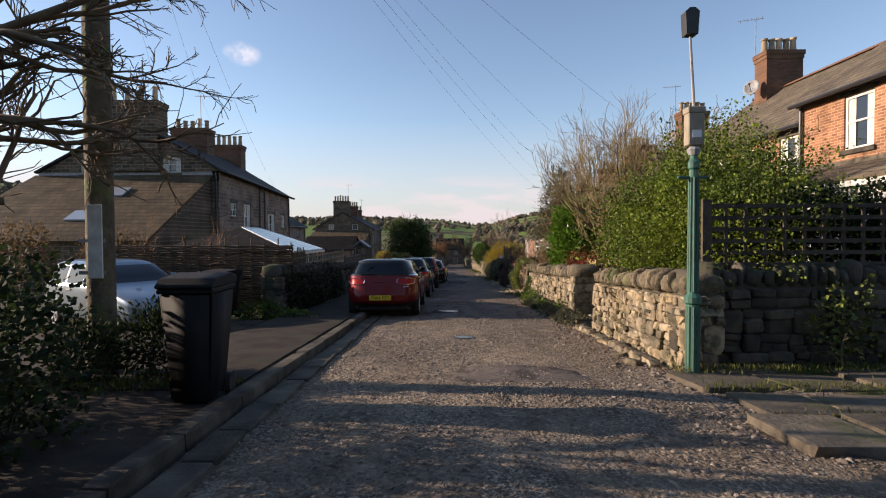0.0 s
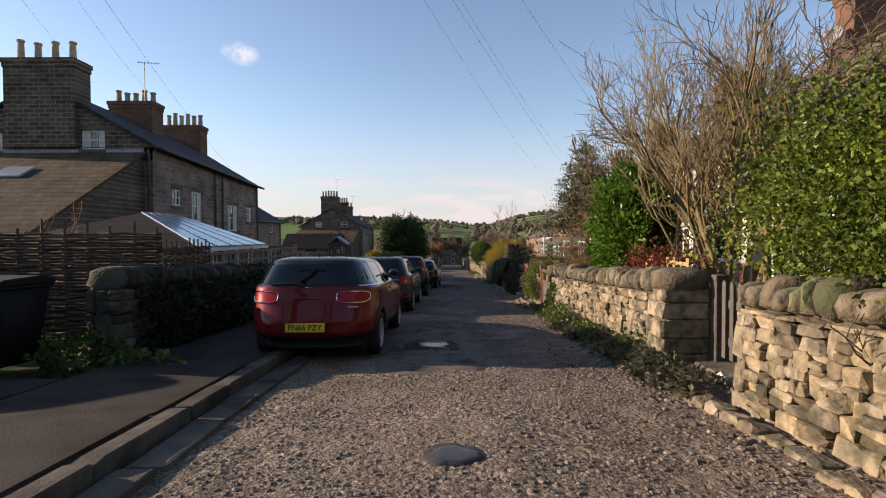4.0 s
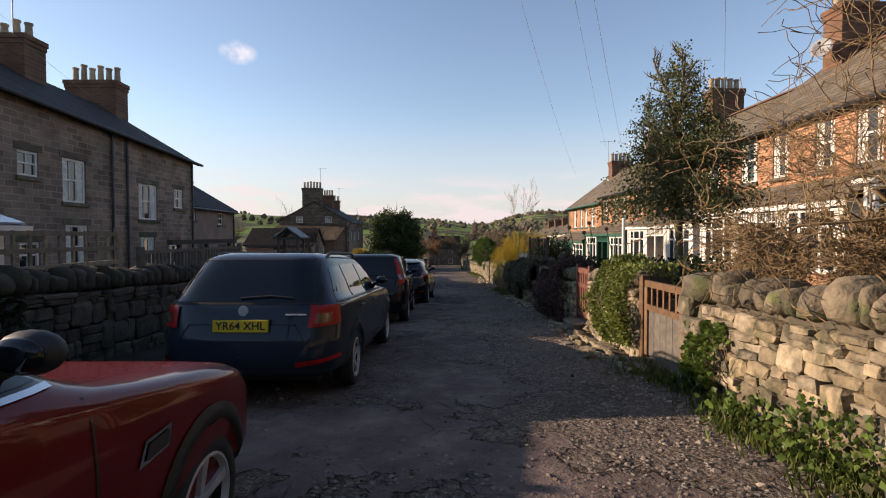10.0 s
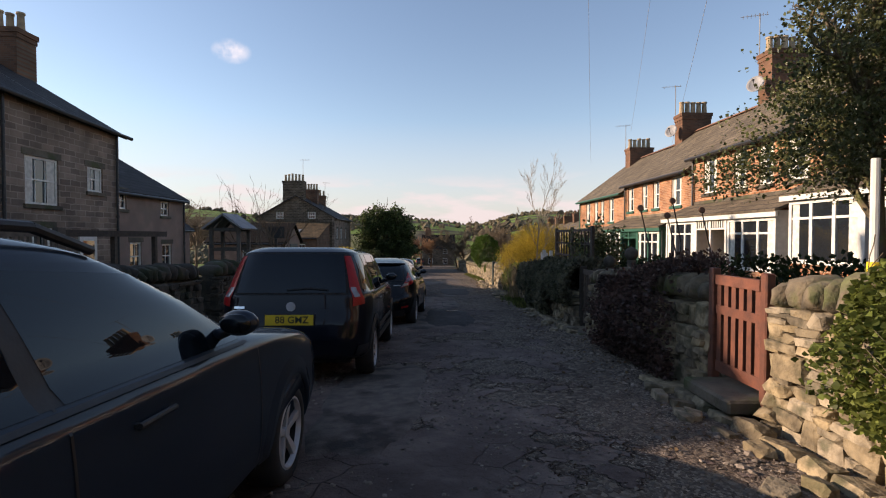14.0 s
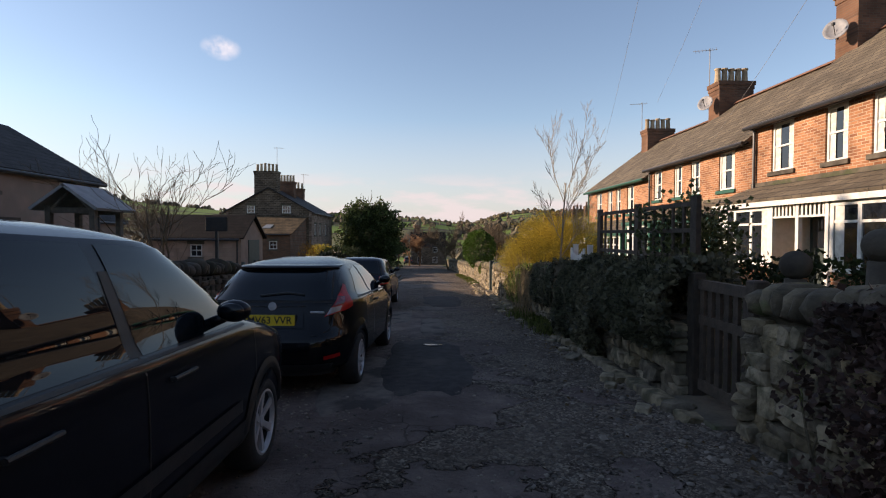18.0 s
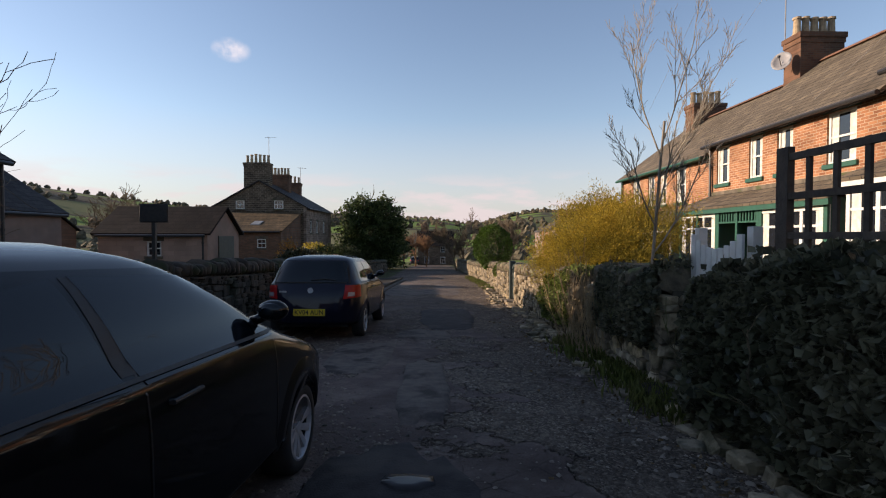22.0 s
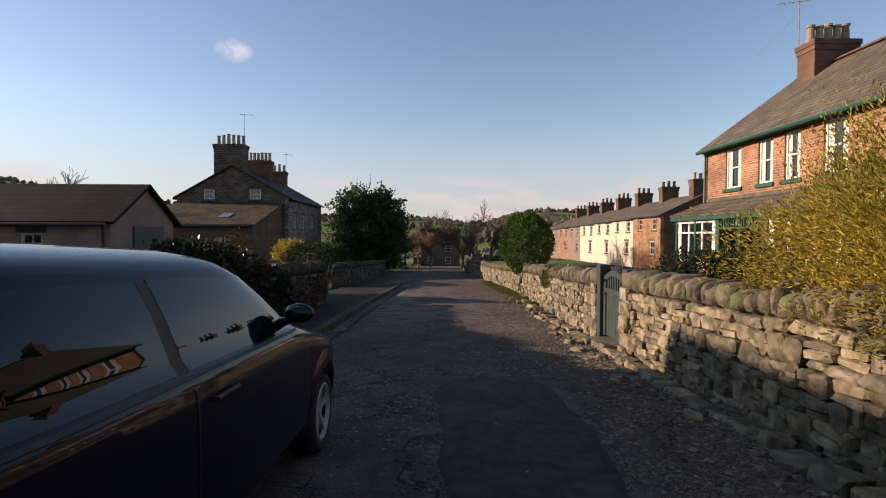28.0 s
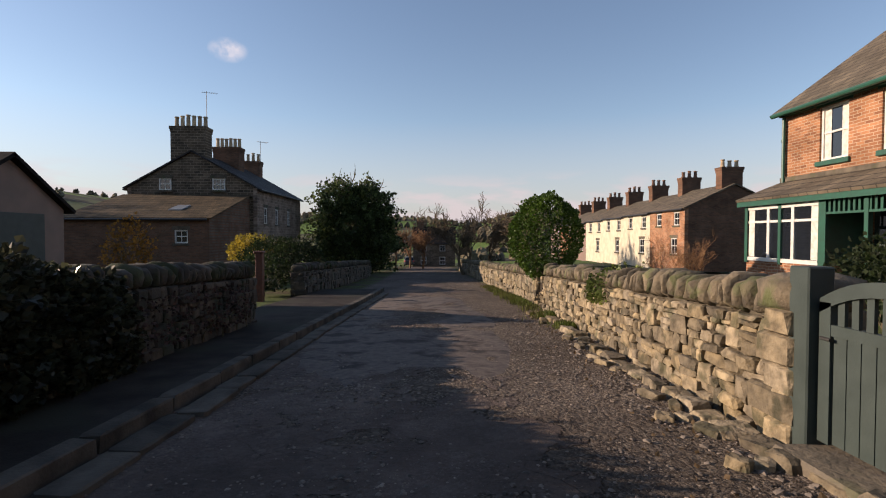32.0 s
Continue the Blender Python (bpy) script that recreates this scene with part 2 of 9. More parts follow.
M_PAVE = surf("worn_concrete", (0.05, 0.04, 0.032), (0.024, 0.019, 0.0155), 2.5, 0.9, 0.4, 45, stain=((0.04, 0.038, 0.027), 1.1, 0.52), spec=0.12)
M_KERB = surf("kerb_stone", (0.115, 0.098, 0.077), (0.052, 0.045, 0.037), 3.5, 0.9, 0.5, 40, rand="object", spread=0.22, spec=0.15)
M_FLAG = surf("flagstone", (0.125, 0.102, 0.073), (0.062, 0.052, 0.038), 3.4, 0.88, 0.7, 22, rand="object", spread=0.32, stain=((0.055, 0.062, 0.024), 1.9, 0.52))
M_BOX = surf("faded_beige_metal", (0.30, 0.25, 0.18), (0.22, 0.185, 0.135), 9, 0.6, 0.2, 40)
M_TARMAC = surf("tarmac_patch", (0.038, 0.033, 0.032), (0.062, 0.054, 0.052), 9, 0.9, 0.9, 70, stain=((0.08, 0.068, 0.06), 2.1, 0.56), spec=0.15)
M_TARGREY = surf("old_pale_tarmac", (0.11, 0.089, 0.077), (0.16, 0.131, 0.11), 10, 0.9, 0.9, 60, stain=((0.055, 0.046, 0.042), 2.6, 0.52), spec=0.15)
M_PEBBLE = surf("gravel_stones", (0.205, 0.165, 0.13), (0.09, 0.074, 0.061), 5, 0.85, 0.2, 60, rand="island", spread=0.5)
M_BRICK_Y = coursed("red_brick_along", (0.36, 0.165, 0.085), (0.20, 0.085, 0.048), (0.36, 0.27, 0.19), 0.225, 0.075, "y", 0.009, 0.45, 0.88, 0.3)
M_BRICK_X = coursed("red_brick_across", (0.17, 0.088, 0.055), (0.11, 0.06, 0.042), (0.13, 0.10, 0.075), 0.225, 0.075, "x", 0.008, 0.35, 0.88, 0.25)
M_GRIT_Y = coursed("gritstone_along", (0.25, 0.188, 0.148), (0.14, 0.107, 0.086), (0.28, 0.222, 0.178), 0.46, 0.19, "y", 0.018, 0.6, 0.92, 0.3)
# same stone as along the fronts, darkened for gables that stand in shade
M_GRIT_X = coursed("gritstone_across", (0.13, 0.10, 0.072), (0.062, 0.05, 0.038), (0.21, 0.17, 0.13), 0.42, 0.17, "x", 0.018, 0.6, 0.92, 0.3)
M_SLATE = coursed("roof_slates", (0.155, 0.125, 0.09), (0.105, 0.087, 0.065), (0.04, 0.036, 0.032), 0.3, 0.16, "y", 0.012, 0.5, 0.75, 0.28)
M_SLATE_D = coursed("dark_roof_slates", (0.052, 0.047, 0.046), (0.036, 0.033, 0.033), (0.018, 0.017, 0.017), 0.32, 0.17, "y", 0.012, 0.5, 0.7, 0.25)
M_SLATE_X = coursed("brown_roof_tiles", (0.115, 0.08, 0.047), (0.075, 0.055, 0.035), (0.04, 0.035, 0.025), 0.3, 0.16, "x", 0.014, 0.5, 0.85, 0.35)
M_SLATE_XD = coursed("dark_roof_tiles", (0.02, 0.016, 0.0145), (0.013, 0.0115, 0.011), (0.008, 0.007, 0.0065), 0.3, 0.16, "x", 0.014, 0.5, 0.8, 0.3)
M_PINKWALL = coursed("pink_sandstone", (0.40, 0.27, 0.21), (0.33, 0.225, 0.175), (0.30, 0.22, 0.17), 0.5, 0.22, "x", 0.01, 0.25, 0.92, 0.14)
M_RENDER_W = surf("whitewashed_render", (0.60, 0.53, 0.40), (0.48, 0.42, 0.31), 2, 0.9, 0.2, 30)
M_RENDER_P = surf("pink_render", (0.25, 0.175, 0.14), (0.19, 0.135, 0.11), 1.6, 0.92, 0.25, 30, stain=((0.20, 0.15, 0.12), 0.8, 0.56))
M_WHITE = surf("white_gloss_paint", (0.62, 0.61, 0.57), (0.52, 0.51, 0.47), 8, 0.45, 0.1, 60)
M_GREENP = surf("green_joinery_paint", (0.013, 0.085, 0.055), (0.016, 0.068, 0.046), 8, 0.45, 0.1, 60)
M_LAMPG = surf("chipped_green_paint", (0.025, 0.12, 0.085), (0.03, 0.085, 0.065), 14, 0.55, 0.3, 60, stain=((0.10, 0.09, 0.06), 9, 0.66))
M_GATEG = surf("grey_green_gate_paint", (0.036, 0.052, 0.047), (0.026, 0.040, 0.036), 6, 0.55, 0.15, 50)
M_IRON = surf("black_iron", (0.018, 0.018, 0.018), (0.03, 0.028, 0.026), 12, 0.55, 0.2, 70)
M_LEAD = surf("grey_lead", (0.20, 0.20, 0.21), (0.28, 0.28, 0.28), 5, 0.6, 0.2, 30)
M_GUTTER = surf("black_gutter", (0.015, 0.015, 0.016), (0.025, 0.024, 0.024), 10, 0.45, 0.1, 40)
M_BUFFPOT = surf("buff_chimney_pot", (0.42, 0.32, 0.20), (0.30, 0.22, 0.14), 7, 0.85, 0.3, 30, rand="object", spread=0.3)
M_REDPOT = surf("terracotta_pot", (0.20, 0.10, 0.06), (0.14, 0.07, 0.045), 7, 0.85, 0.3, 30, rand="object", spread=0.3)
M_WOOD_D = surf("dark_weathered_wood", (0.075, 0.055, 0.04), (0.045, 0.034, 0.026), 12, 0.88, 0.5, 40, rand="object", spread=0.25)
M_WOOD_G = surf("grey_weathered_wood", (0.115, 0.10, 0.08), (0.075, 0.066, 0.055), 14, 0.88, 0.5, 45, rand="object", spread=0.2)
M_WOOD_B = surf("brown_stained_wood", (0.15, 0.078, 0.034), (0.095, 0.048, 0.023), 12, 0.6, 0.3, 45, rand="object", spread=0.15)
M_WOOD_R = surf("red_brown_wood", (0.14, 0.045, 0.024), (0.09, 0.03, 0.018), 12, 0.6, 0.3, 45, rand="object", spread=0.15)
M_LATTICE = surf("pale_lattice_wood", (0.24, 0.195, 0.13), (0.16, 0.13, 0.09), 14, 0.85, 0.4, 45, rand="object", spread=0.25)
M_WOOD_Y = surf("pale_new_wood", (0.42, 0.30, 0.13), (0.34, 0.23, 0.10), 12, 0.75, 0.3, 45, rand="object", spread=0.15)
M_WATTLE = surf("woven_willow", (0.10, 0.062, 0.034), (0.05, 0.033, 0.021), 10, 0.85, 0.4, 40, rand="object", spread=0.35)
M_BARK = surf("bark", (0.13, 0.10, 0.06), (0.07, 0.056, 0.036), 9, 0.92, 0.9, 22, stain=((0.11, 0.12, 0.04), 3, 0.52))
M_BARK_Y = surf("lichen_bark", (0.22, 0.165, 0.07), (0.11, 0.085, 0.045), 6, 0.9, 0.6, 30)
M_TWIG = surf("bare_twigs", (0.16, 0.115, 0.065), (0.10, 0.07, 0.045), 5, 0.9, 0, 30)
M_TWIG_P = surf("pale_young_bark", (0.30, 0.26, 0.20), (0.19, 0.16, 0.12), 7, 0.85, 0.3, 30)
M_TWIG_R = surf("rusty_twigs", (0.24, 0.125, 0.055), (0.16, 0.08, 0.04), 5, 0.9, 0, 30)
M_TWIG_G = surf("golden_twigs", (0.24, 0.158, 0.075), (0.15, 0.10, 0.052), 5, 0.9, 0, 30)
M_GLASS = dark_glass("dark_window_glass")
M_CARGLASS = dark_glass("tinted_car_glass", (0.003, 0.006, 0.009), 0.015, 0.38)
# pale base colour stands in for sky mirrored by roof panes
M_ROOFGLASS = dark_glass("roof_glass", (0.30, 0.33, 0.36), 0.12)
M_YELLOWDOOR = surf("yellow_door_paint", (0.62, 0.30, 0.02), (0.52, 0.25, 0.02), 6, 0.45, 0.1, 50)
M_CURTAIN = surf("pale_curtain", (0.62, 0.60, 0.54), (0.45, 0.43, 0.38), 9, 0.9, 0.2, 30)
M_BLACKPL = surf("black_plastic", (0.012, 0.012, 0.013), (0.02, 0.02, 0.02), 20, 0.55, 0.15, 120)
M_BIN = surf("black_bin_plastic", (0.009, 0.009, 0.0095), (0.013, 0.012, 0.012), 8, 0.7, 0.15, 90, spec=0.2)
M_RUBBER = surf("tyre_rubber", (0.013, 0.013, 0.013), (0.022, 0.021, 0.02), 15, 0.85, 0.3, 90)
M_ALLOY = surf("alloy_wheel", (0.50, 0.50, 0.51), (0.40, 0.40, 0.41), 15, 0.38, 0.05, 60, metal=0.25)
M_CHROME = surf("chrome_trim", (0.75, 0.75, 0.76), (0.7, 0.7, 0.7), 9, 0.12, 0, metal=1.0)
M_PLATE = surf("yellow_number_plate", (0.72, 0.50, 0.03), (0.66, 0.45, 0.03), 9, 0.4, 0)
M_PLATEW = surf("white_number_plate", (0.75, 0.75, 0.72), (0.7, 0.7, 0.67), 9, 0.4, 0)
M_INK = surf("black_lettering", (0.012, 0.012, 0.012), (0.012, 0.012, 0.012), 9, 0.5, 0)
M_WHITEINK = surf("white_lettering", (0.7, 0.7, 0.68), (0.7, 0.7, 0.68), 9, 0.6, 0)
M_REDLIGHT = surf("red_light_lens", (0.42, 0.010, 0.010), (0.30, 0.007, 0.008), 22, 0.3, 0, coat=0.2, spec=0.2)
M_CLEARLENS = surf("clear_light_lens", (0.30, 0.29, 0.30), (0.22, 0.21, 0.22), 22, 0.15, 0, coat=0.6)
M_AMBERLENS = surf("amber_light_lens", (0.16, 0.075, 0.04), (0.12, 0.055, 0.03), 22, 0.15, 0, coat=1.0)
M_DEEPRED = surf("deep_red_lens", (0.16, 0.006, 0.008), (0.12, 0.004, 0.006), 22, 0.15, 0, coat=1.0)
L_GREEN = leafy("green_shrub_leaves", (0.14, 0.185, 0.022), (0.06, 0.095, 0.015), 0.7)
L_DARK = leafy("dark_evergreen_leaves", (0.022, 0.036, 0.011), (0.014, 0.024, 0.009), 0.5, 0.75)
L_HOLLY = leafy("holly_leaves", (0.125, 0.135, 0.055), (0.07, 0.082, 0.034), 0.6, 0.28)
# darker copy of the ivy: shade on the left-hand walls put into the leaves
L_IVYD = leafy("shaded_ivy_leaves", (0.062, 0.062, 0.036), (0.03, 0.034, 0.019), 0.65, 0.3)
L_EVERG = leafy("evergreen_tree_leaves", (0.085, 0.115, 0.04), (0.042, 0.062, 0.022), 0.65, 0.45)
L_IVY = leafy("dark_ivy_leaves", (0.14, 0.132, 0.085), (0.062, 0.066, 0.04), 0.65, 0.28)
L_IVYL = leafy("bright_ivy_leaves", (0.18, 0.205, 0.05), (0.085, 0.115, 0.03), 0.6, 0.45)
L_LAUREL = leafy("laurel_leaves", (0.10, 0.19, 0.022), (0.06, 0.12, 0.016), 0.4, 0.28)
L_YELLOW = leafy("golden_shrub_needles", (0.44, 0.315, 0.04), (0.22, 0.185, 0.03), 0.5, 0.6)
L_RED = leafy("red_autumn_leaves", (0.19, 0.05, 0.026), (0.11, 0.036, 0.022), 0.55, 0.6)
L_PURPLE = leafy("purple_brown_leaves", (0.12, 0.068, 0.056), (0.065, 0.042, 0.036), 0.55, 0.35)
L_GRASS = leafy("grass_blades", (0.085, 0.12, 0.022), (0.12, 0.115, 0.04), 0.45, 0.7)
L_WEED = leafy("weeds", (0.10, 0.15, 0.03), (0.06, 0.10, 0.022), 0.45, 0.5)
L_STRAW = leafy("dry_stalks", (0.28, 0.19, 0.09), (0.18, 0.12, 0.06), 0.4, 0.8)
L_ORANGE = leafy("orange_autumn_leaves", (0.42, 0.19, 0.03), (0.28, 0.13, 0.025), 0.4, 0.6)
L_BUSHG = leafy("clipped_bush_leaves", (0.07, 0.13, 0.018), (0.045, 0.085, 0.014), 0.4, 0.45)
L_FALLEN = leafy("fallen_leaves", (0.15, 0.10, 0.05), (0.09, 0.06, 0.035), 0.5, 0.8)


# ---- building helpers ----
def linked(name, bm_or_mesh, mat, parent=None, label="", smooth=False):
    if isinstance(bm_or_mesh, bmesh.types.BMesh):
        me = bpy.data.meshes.new(name)
        bm_or_mesh.to_mesh(me)
        bm_or_mesh.free()
    else:
        me = bm_or_mesh
    if mat and not me.materials:
        me.materials.append(mat)
    if smooth:
        me.shade_smooth()
    ob = new(name, me)
    if parent:
        ob.parent = parent
    if label:
        ob["label"] = label
    return ob


part = linked


def empty(name, m=None, label="", category="", group="", kind=""):
    ob = new(name)
    if m is not None:
        ob.matrix_basis = m
    return tagged(ob, label, category, group, kind)


def box(bm, x0, x1, y0, y1, z0, z1, bev=0.0):
    c = bmesh.ops.create_cube(bm, size=1.0, matrix=Matrix.Translation(((x0 + x1) / 2, (y0 + y1) / 2, (z0 + z1) / 2)) @ Matrix.Diagonal((x1 - x0, y1 - y0, z1 - z0, 1)))
    if bev:
        es = list({ed for v in c["verts"] for ed in v.link_edges})
        bmesh.ops.bevel(bm, geom=es, offset=bev, segments=1, affect="EDGES")
    return bm


def boxes(*args, bev=0.0):
    bm = bmesh.new()
    for b in args:
        box(bm, *b, bev=bev)
    return bm


def tube(bm, p, q, r0, r1=None, seg=10):
    """A tapered round bar from p to q."""
    p, q = Vector(p), Vector(q)
    r1 = r0 if r1 is None else r1
    m = Matrix.Translation((p + q) / 2) @ (q - p).to_track_quat("Z", "Y").to_matrix().to_4x4()
    bmesh.ops.create_cone(bm, cap_ends=True, segments=seg, radius1=r0, radius2=r1, depth=(q - p).length, matrix=m)
    return bm


def poly(name, verts, faces, mat, parent=None, label="", smooth=False):
    me = bpy.data.meshes.new(name)
    me.from_pydata([tuple(v) for v in verts], [], faces)
    me.update()
    return linked(name, me, mat, parent, label, smooth)


def prism(bm, outline, axis, a0, a1):
    """Extrudes an outline of (u, z) along 'x' or 'y' from a0 to a1; u is the other level axis."""
    pt = (lambda u, z, a: (a, u, z)) if axis == "x" else (lambda u, z, a: (u, a, z))
    lo, hi = [bm.verts.new(pt(u, z, a0)) for u, z in outline], [bm.verts.new(pt(u, z, a1)) for u, z in outline]
    k = len(outline)
    fs = [bm.faces.new(lo), bm.faces.new(hi[::-1])] + [bm.faces.new((lo[i], hi[i], hi[(i + 1) % k], lo[(i + 1) % k])) for i in range(k)]
    bmesh.ops.recalc_face_normals(bm, faces=fs)
    return bm


def lerp(a, b, t):
    return a + (b - a) * t


def smooth01(a, b, x):
    t = min(1.0, max(0.0, (x - a) / (b - a)))
    return t * t * (3 - 2 * t)


def lane(y):
    """Height of the lane's surface at y."""
    k = ((-60, 1.6), (0, 0.0), (4, -0.17), (10, -0.48), (17, -0.80), (24, -1.14), (31, -1.46), (39.4, -1.87), (60, -2.80), (100, -4.5), (160, -6.9), (300, -10.0), (3000, -10.0))
    for (a0, z0), (a1, z1) in zip(k, k[1:]):
        if y <= a1:
            return z0 + (z1 - z0) * (y - a0) / (a1 - a0)
    return -10.0


def kerb_x(y):
    return lerp(-1.76, -1.20, min(1, max(0, (y - 12) / 32))) + 0.30 * smooth01(44, 58, y)


def rwall_x(y):
    return lerp(2.76, 2.95, min(1, max(0, (y - 5) / 10))) + lerp(0, 0.5, min(1, max(0, (y - 15) / 27))) + 0.35 * smooth01(43, 52, y)


# ---- ground and far hills: one sheet ----
def terrain(x, y):
    r = math.hypot(x, y - 20)
    z = lane(y)
    z += 0.55 * smooth01(4.0, 8.5, x) * smooth01(4.5, 7.0, y) * (1 - smooth01(56, 62, y))
    if x > 12:
        z += 0.5 * smooth01(12, 40, x)
    if x < -4:
        z -= 0.35 * smooth01(-4, -9, x) * smooth01(16, 24, y)
    if r > 120:
        az = math.degrees(math.atan2(x, y - 20))
        e = 2.45 + 3.3 * math.exp(-((az + 50) / 19) ** 2) - 0.75 * math.exp(-((az - 5) / 4.0) ** 2) + 0.7 * math.exp(-((az - 12) / 5.5) ** 2)
        h = 900 * math.tan(radians(e)) * smooth01(170, 900, r) * (0.55 if abs(az) > 90 else 1.0)
        z = lerp(z, -8.0, smooth01(120, 260, r)) + h + 6 * noise.noise((x * 0.004, y * 0.004, 3.1)) * smooth01(200, 500, r)
        z -= 60 * smooth01(1000, 2200, r)
    return z


def steps_of(*runs):
    out = []
    for a0, a1, k in runs:
        out += [lerp(a0, a1, i / k) for i in range(k)]
    return out + [runs[-1][1]]


gx = steps_of((-2200, -300, 38), (-300, -40, 26), (-40, -8, 16), (-8, 8, 64), (8, 40, 16), (40, 300, 26), (300, 2200, 38))
gy = steps_of((-600, -30, 10), (-30, 0, 30), (0, 62, 248), (62, 140, 60), (140, 400, 26), (400, 2400, 60))
gv, gf = [], []
for y in gy:
    for x in gx:
        z = terrain(x, y)
        if kerb_x(y) - 0.05 < x < rwall_x(y) + 0.2 and -20 < y < 110:
            u = (x - kerb_x(y)) / (rwall_x(y) - kerb_x(y))
            z += 0.035 * math.sin(math.pi * min(1, max(0, u))) - 0.02 + 0.03 * noise.noise((x * 0.9, y * 0.5, 0)) + 0.018 * noise.noise((x * 3.1, y * 2.3, 7))
        elif x < 3.2 and x > -8 and y < 75:
            z -= 0.06
        gv.append((x, y, z))
nx = len(gx)
for j in range(len(gy) - 1):
    for i in range(nx - 1):
        k = j * nx + i
        gf.append((k, k + 1, k + 1 + nx, k + nx))


def ground_material():
    """Stony lane in the middle, earth and grass beside it, fields with hedges and woods on the far slopes."""
    m = bpy.data.materials.new("lane_and_land")
    m.use_nodes = True
    n, l = m.node_tree.nodes, m.node_tree.links
    p = n["Principled BSDF"]
    geo = n.new("ShaderNodeNewGeometry")
    pos = geo.outputs["Position"]
    sp = n.new("ShaderNodeSeparateXYZ")
    l.new(pos, sp.inputs[0])

    def tex(scale, detail=6, rough=0.55):
        t = n.new("ShaderNodeTexNoise")
        t.inputs["Scale"].default_value, t.inputs["Detail"].default_value, t.inputs["Roughness"].default_value = scale, detail, rough
        l.new(pos, t.inputs["Vector"])
        return t.outputs["Fac"]

    def ramp(src, *stops):
        r = n.new("ShaderNodeValToRGB")
        els = r.color_ramp.elements
        while len(els) < len(stops):
            els.new(0.5)
        for el, (at, c) in zip(els, stops):
            el.position, el.color = at, (*c, 1)
        l.new(src, r.inputs[0])
        return r.outputs[0]

    def mixed(f, c1, c2, mode="MIX"):
        x = n.new("ShaderNodeMixRGB")
        x.blend_type = mode
        if isinstance(f, float):
            x.inputs[0].default_value = f
        else:
            l.new(f, x.inputs[0])
        l.new(c1, x.inputs[1])
        l.new(c2, x.inputs[2])
        return x.outputs[0]

    def cells(scale, feature="F1"):
        t = n.new("ShaderNodeTexVoronoi")
        t.feature = feature
        t.inputs["Scale"].default_value = scale
        l.new(warp.outputs[0], t.inputs["Vector"])
        return t

    def spread(src, a0, a1, b0, b1):
        t = n.new("ShaderNodeMapRange")
        for k_, v_ in enumerate((a0, a1, b0, b1)):
            t.inputs[k_ + 1].default_value = v_
        l.new(src, t.inputs[0])
        return t.outputs[0]

    def arith(op, a_, b_):
        t = n.new("ShaderNodeMath")
        t.operation = op
        for k_, v_ in enumerate((a_, b_)):
            if isinstance(v_, float):
                t.inputs[k_].default_value = v_
            else:
                l.new(v_, t.inputs[k_])
        return t.outputs[0]

    wob, wsc, warp = n.new("ShaderNodeTexNoise"), n.new("ShaderNodeVectorMath"), n.new("ShaderNodeVectorMath")
    wob.inputs["Scale"].default_value, wob.inputs["Detail"].default_value = 5.0, 4
    wsc.operation, wsc.inputs["Scale"].default_value = "SCALE", 0.09
    l.new(pos, wob.inputs["Vector"])
    l.new(wob.outputs["Color"], wsc.inputs[0])
    l.new(pos, warp.inputs[0])
    l.new(wsc.outputs[0], warp.inputs[1])
    chips, cobbles = cells(62), cells(24)
    grit = ramp(chips.outputs["Color"], (0.1, (0.036, 0.028, 0.024)), (0.55, (0.125, 0.10, 0.078)), (0.95, (0.42, 0.345, 0.265)))
    stones_ = ramp(cobbles.outputs["Color"], (0.15, (0.054, 0.043, 0.035)), (0.6, (0.14, 0.112, 0.086)), (0.95, (0.33, 0.27, 0.205)))
    mud = ramp(tex(3.2, 8), (0.35, (0.085, 0.065, 0.048)), (0.65, (0.195, 0.157, 0.114)))
    loose = mixed(ramp(tex(1.3, 6), (0.42, (0, 0, 0)), (0.6, (1, 1, 1))), grit, stones_)
    pale_dirt = mixed(ramp(tex(1.0, 7), (0.36, (0.2, 0.2, 0.2)), (0.6, (0.85, 0.85, 0.85))), mud, loose)
    # worn tarmac skin: smooth plates with ragged edges and fine cracks, loose stone where it has gone
    skin_n = arith("ADD", tex(0.75, 7, 0.62), spread(sp.outputs["X"], 0.6, 3.0, 0.06, -0.17))
    skin = ramp(skin_n, (0.47, (0, 0, 0)), (0.485, (1, 1, 1)))
    crack = cells(2.6, "DISTANCE_TO_EDGE")
    crackf = arith("MULTIPLY", spread(crack.outputs["Distance"], 0.0, 0.022, 1.0, 0.0), spread(tex(0.9, 3), 0.5, 0.64, 0.0, 0.6))
    tar = ramp(tex(2.2, 9, 0.65), (0.3, (0.064, 0.046, 0.041)), (0.5, (0.098, 0.073, 0.064)), (0.72, (0.165, 0.126, 0.107)))
    dark_ = n.new("ShaderNodeRGB")
    dark_.outputs[0].default_value = (0.018, 0.015, 0.013, 1)
    rough_tar = mixed(0.5, ramp(tex(4, 8), (0.3, (0.042, 0.03, 0.026)), (0.7, (0.086, 0.064, 0.052))), loose)
    paved = mixed(skin, rough_tar, mixed(crackf, tar, dark_.outputs[0]))
    # the paved stretch lies between the gravelled ends of the lane
    edge_ = arith("ADD", sp.outputs["Y"], spread(tex(0.5, 4), 0.0, 1.0, -3.0, 3.0))
    pavedf = arith("MULTIPLY", spread(edge_, 10.6, 12.2, 0.0, 1.0), spread(edge_, 36.0, 44.0, 1.0, 0.7))
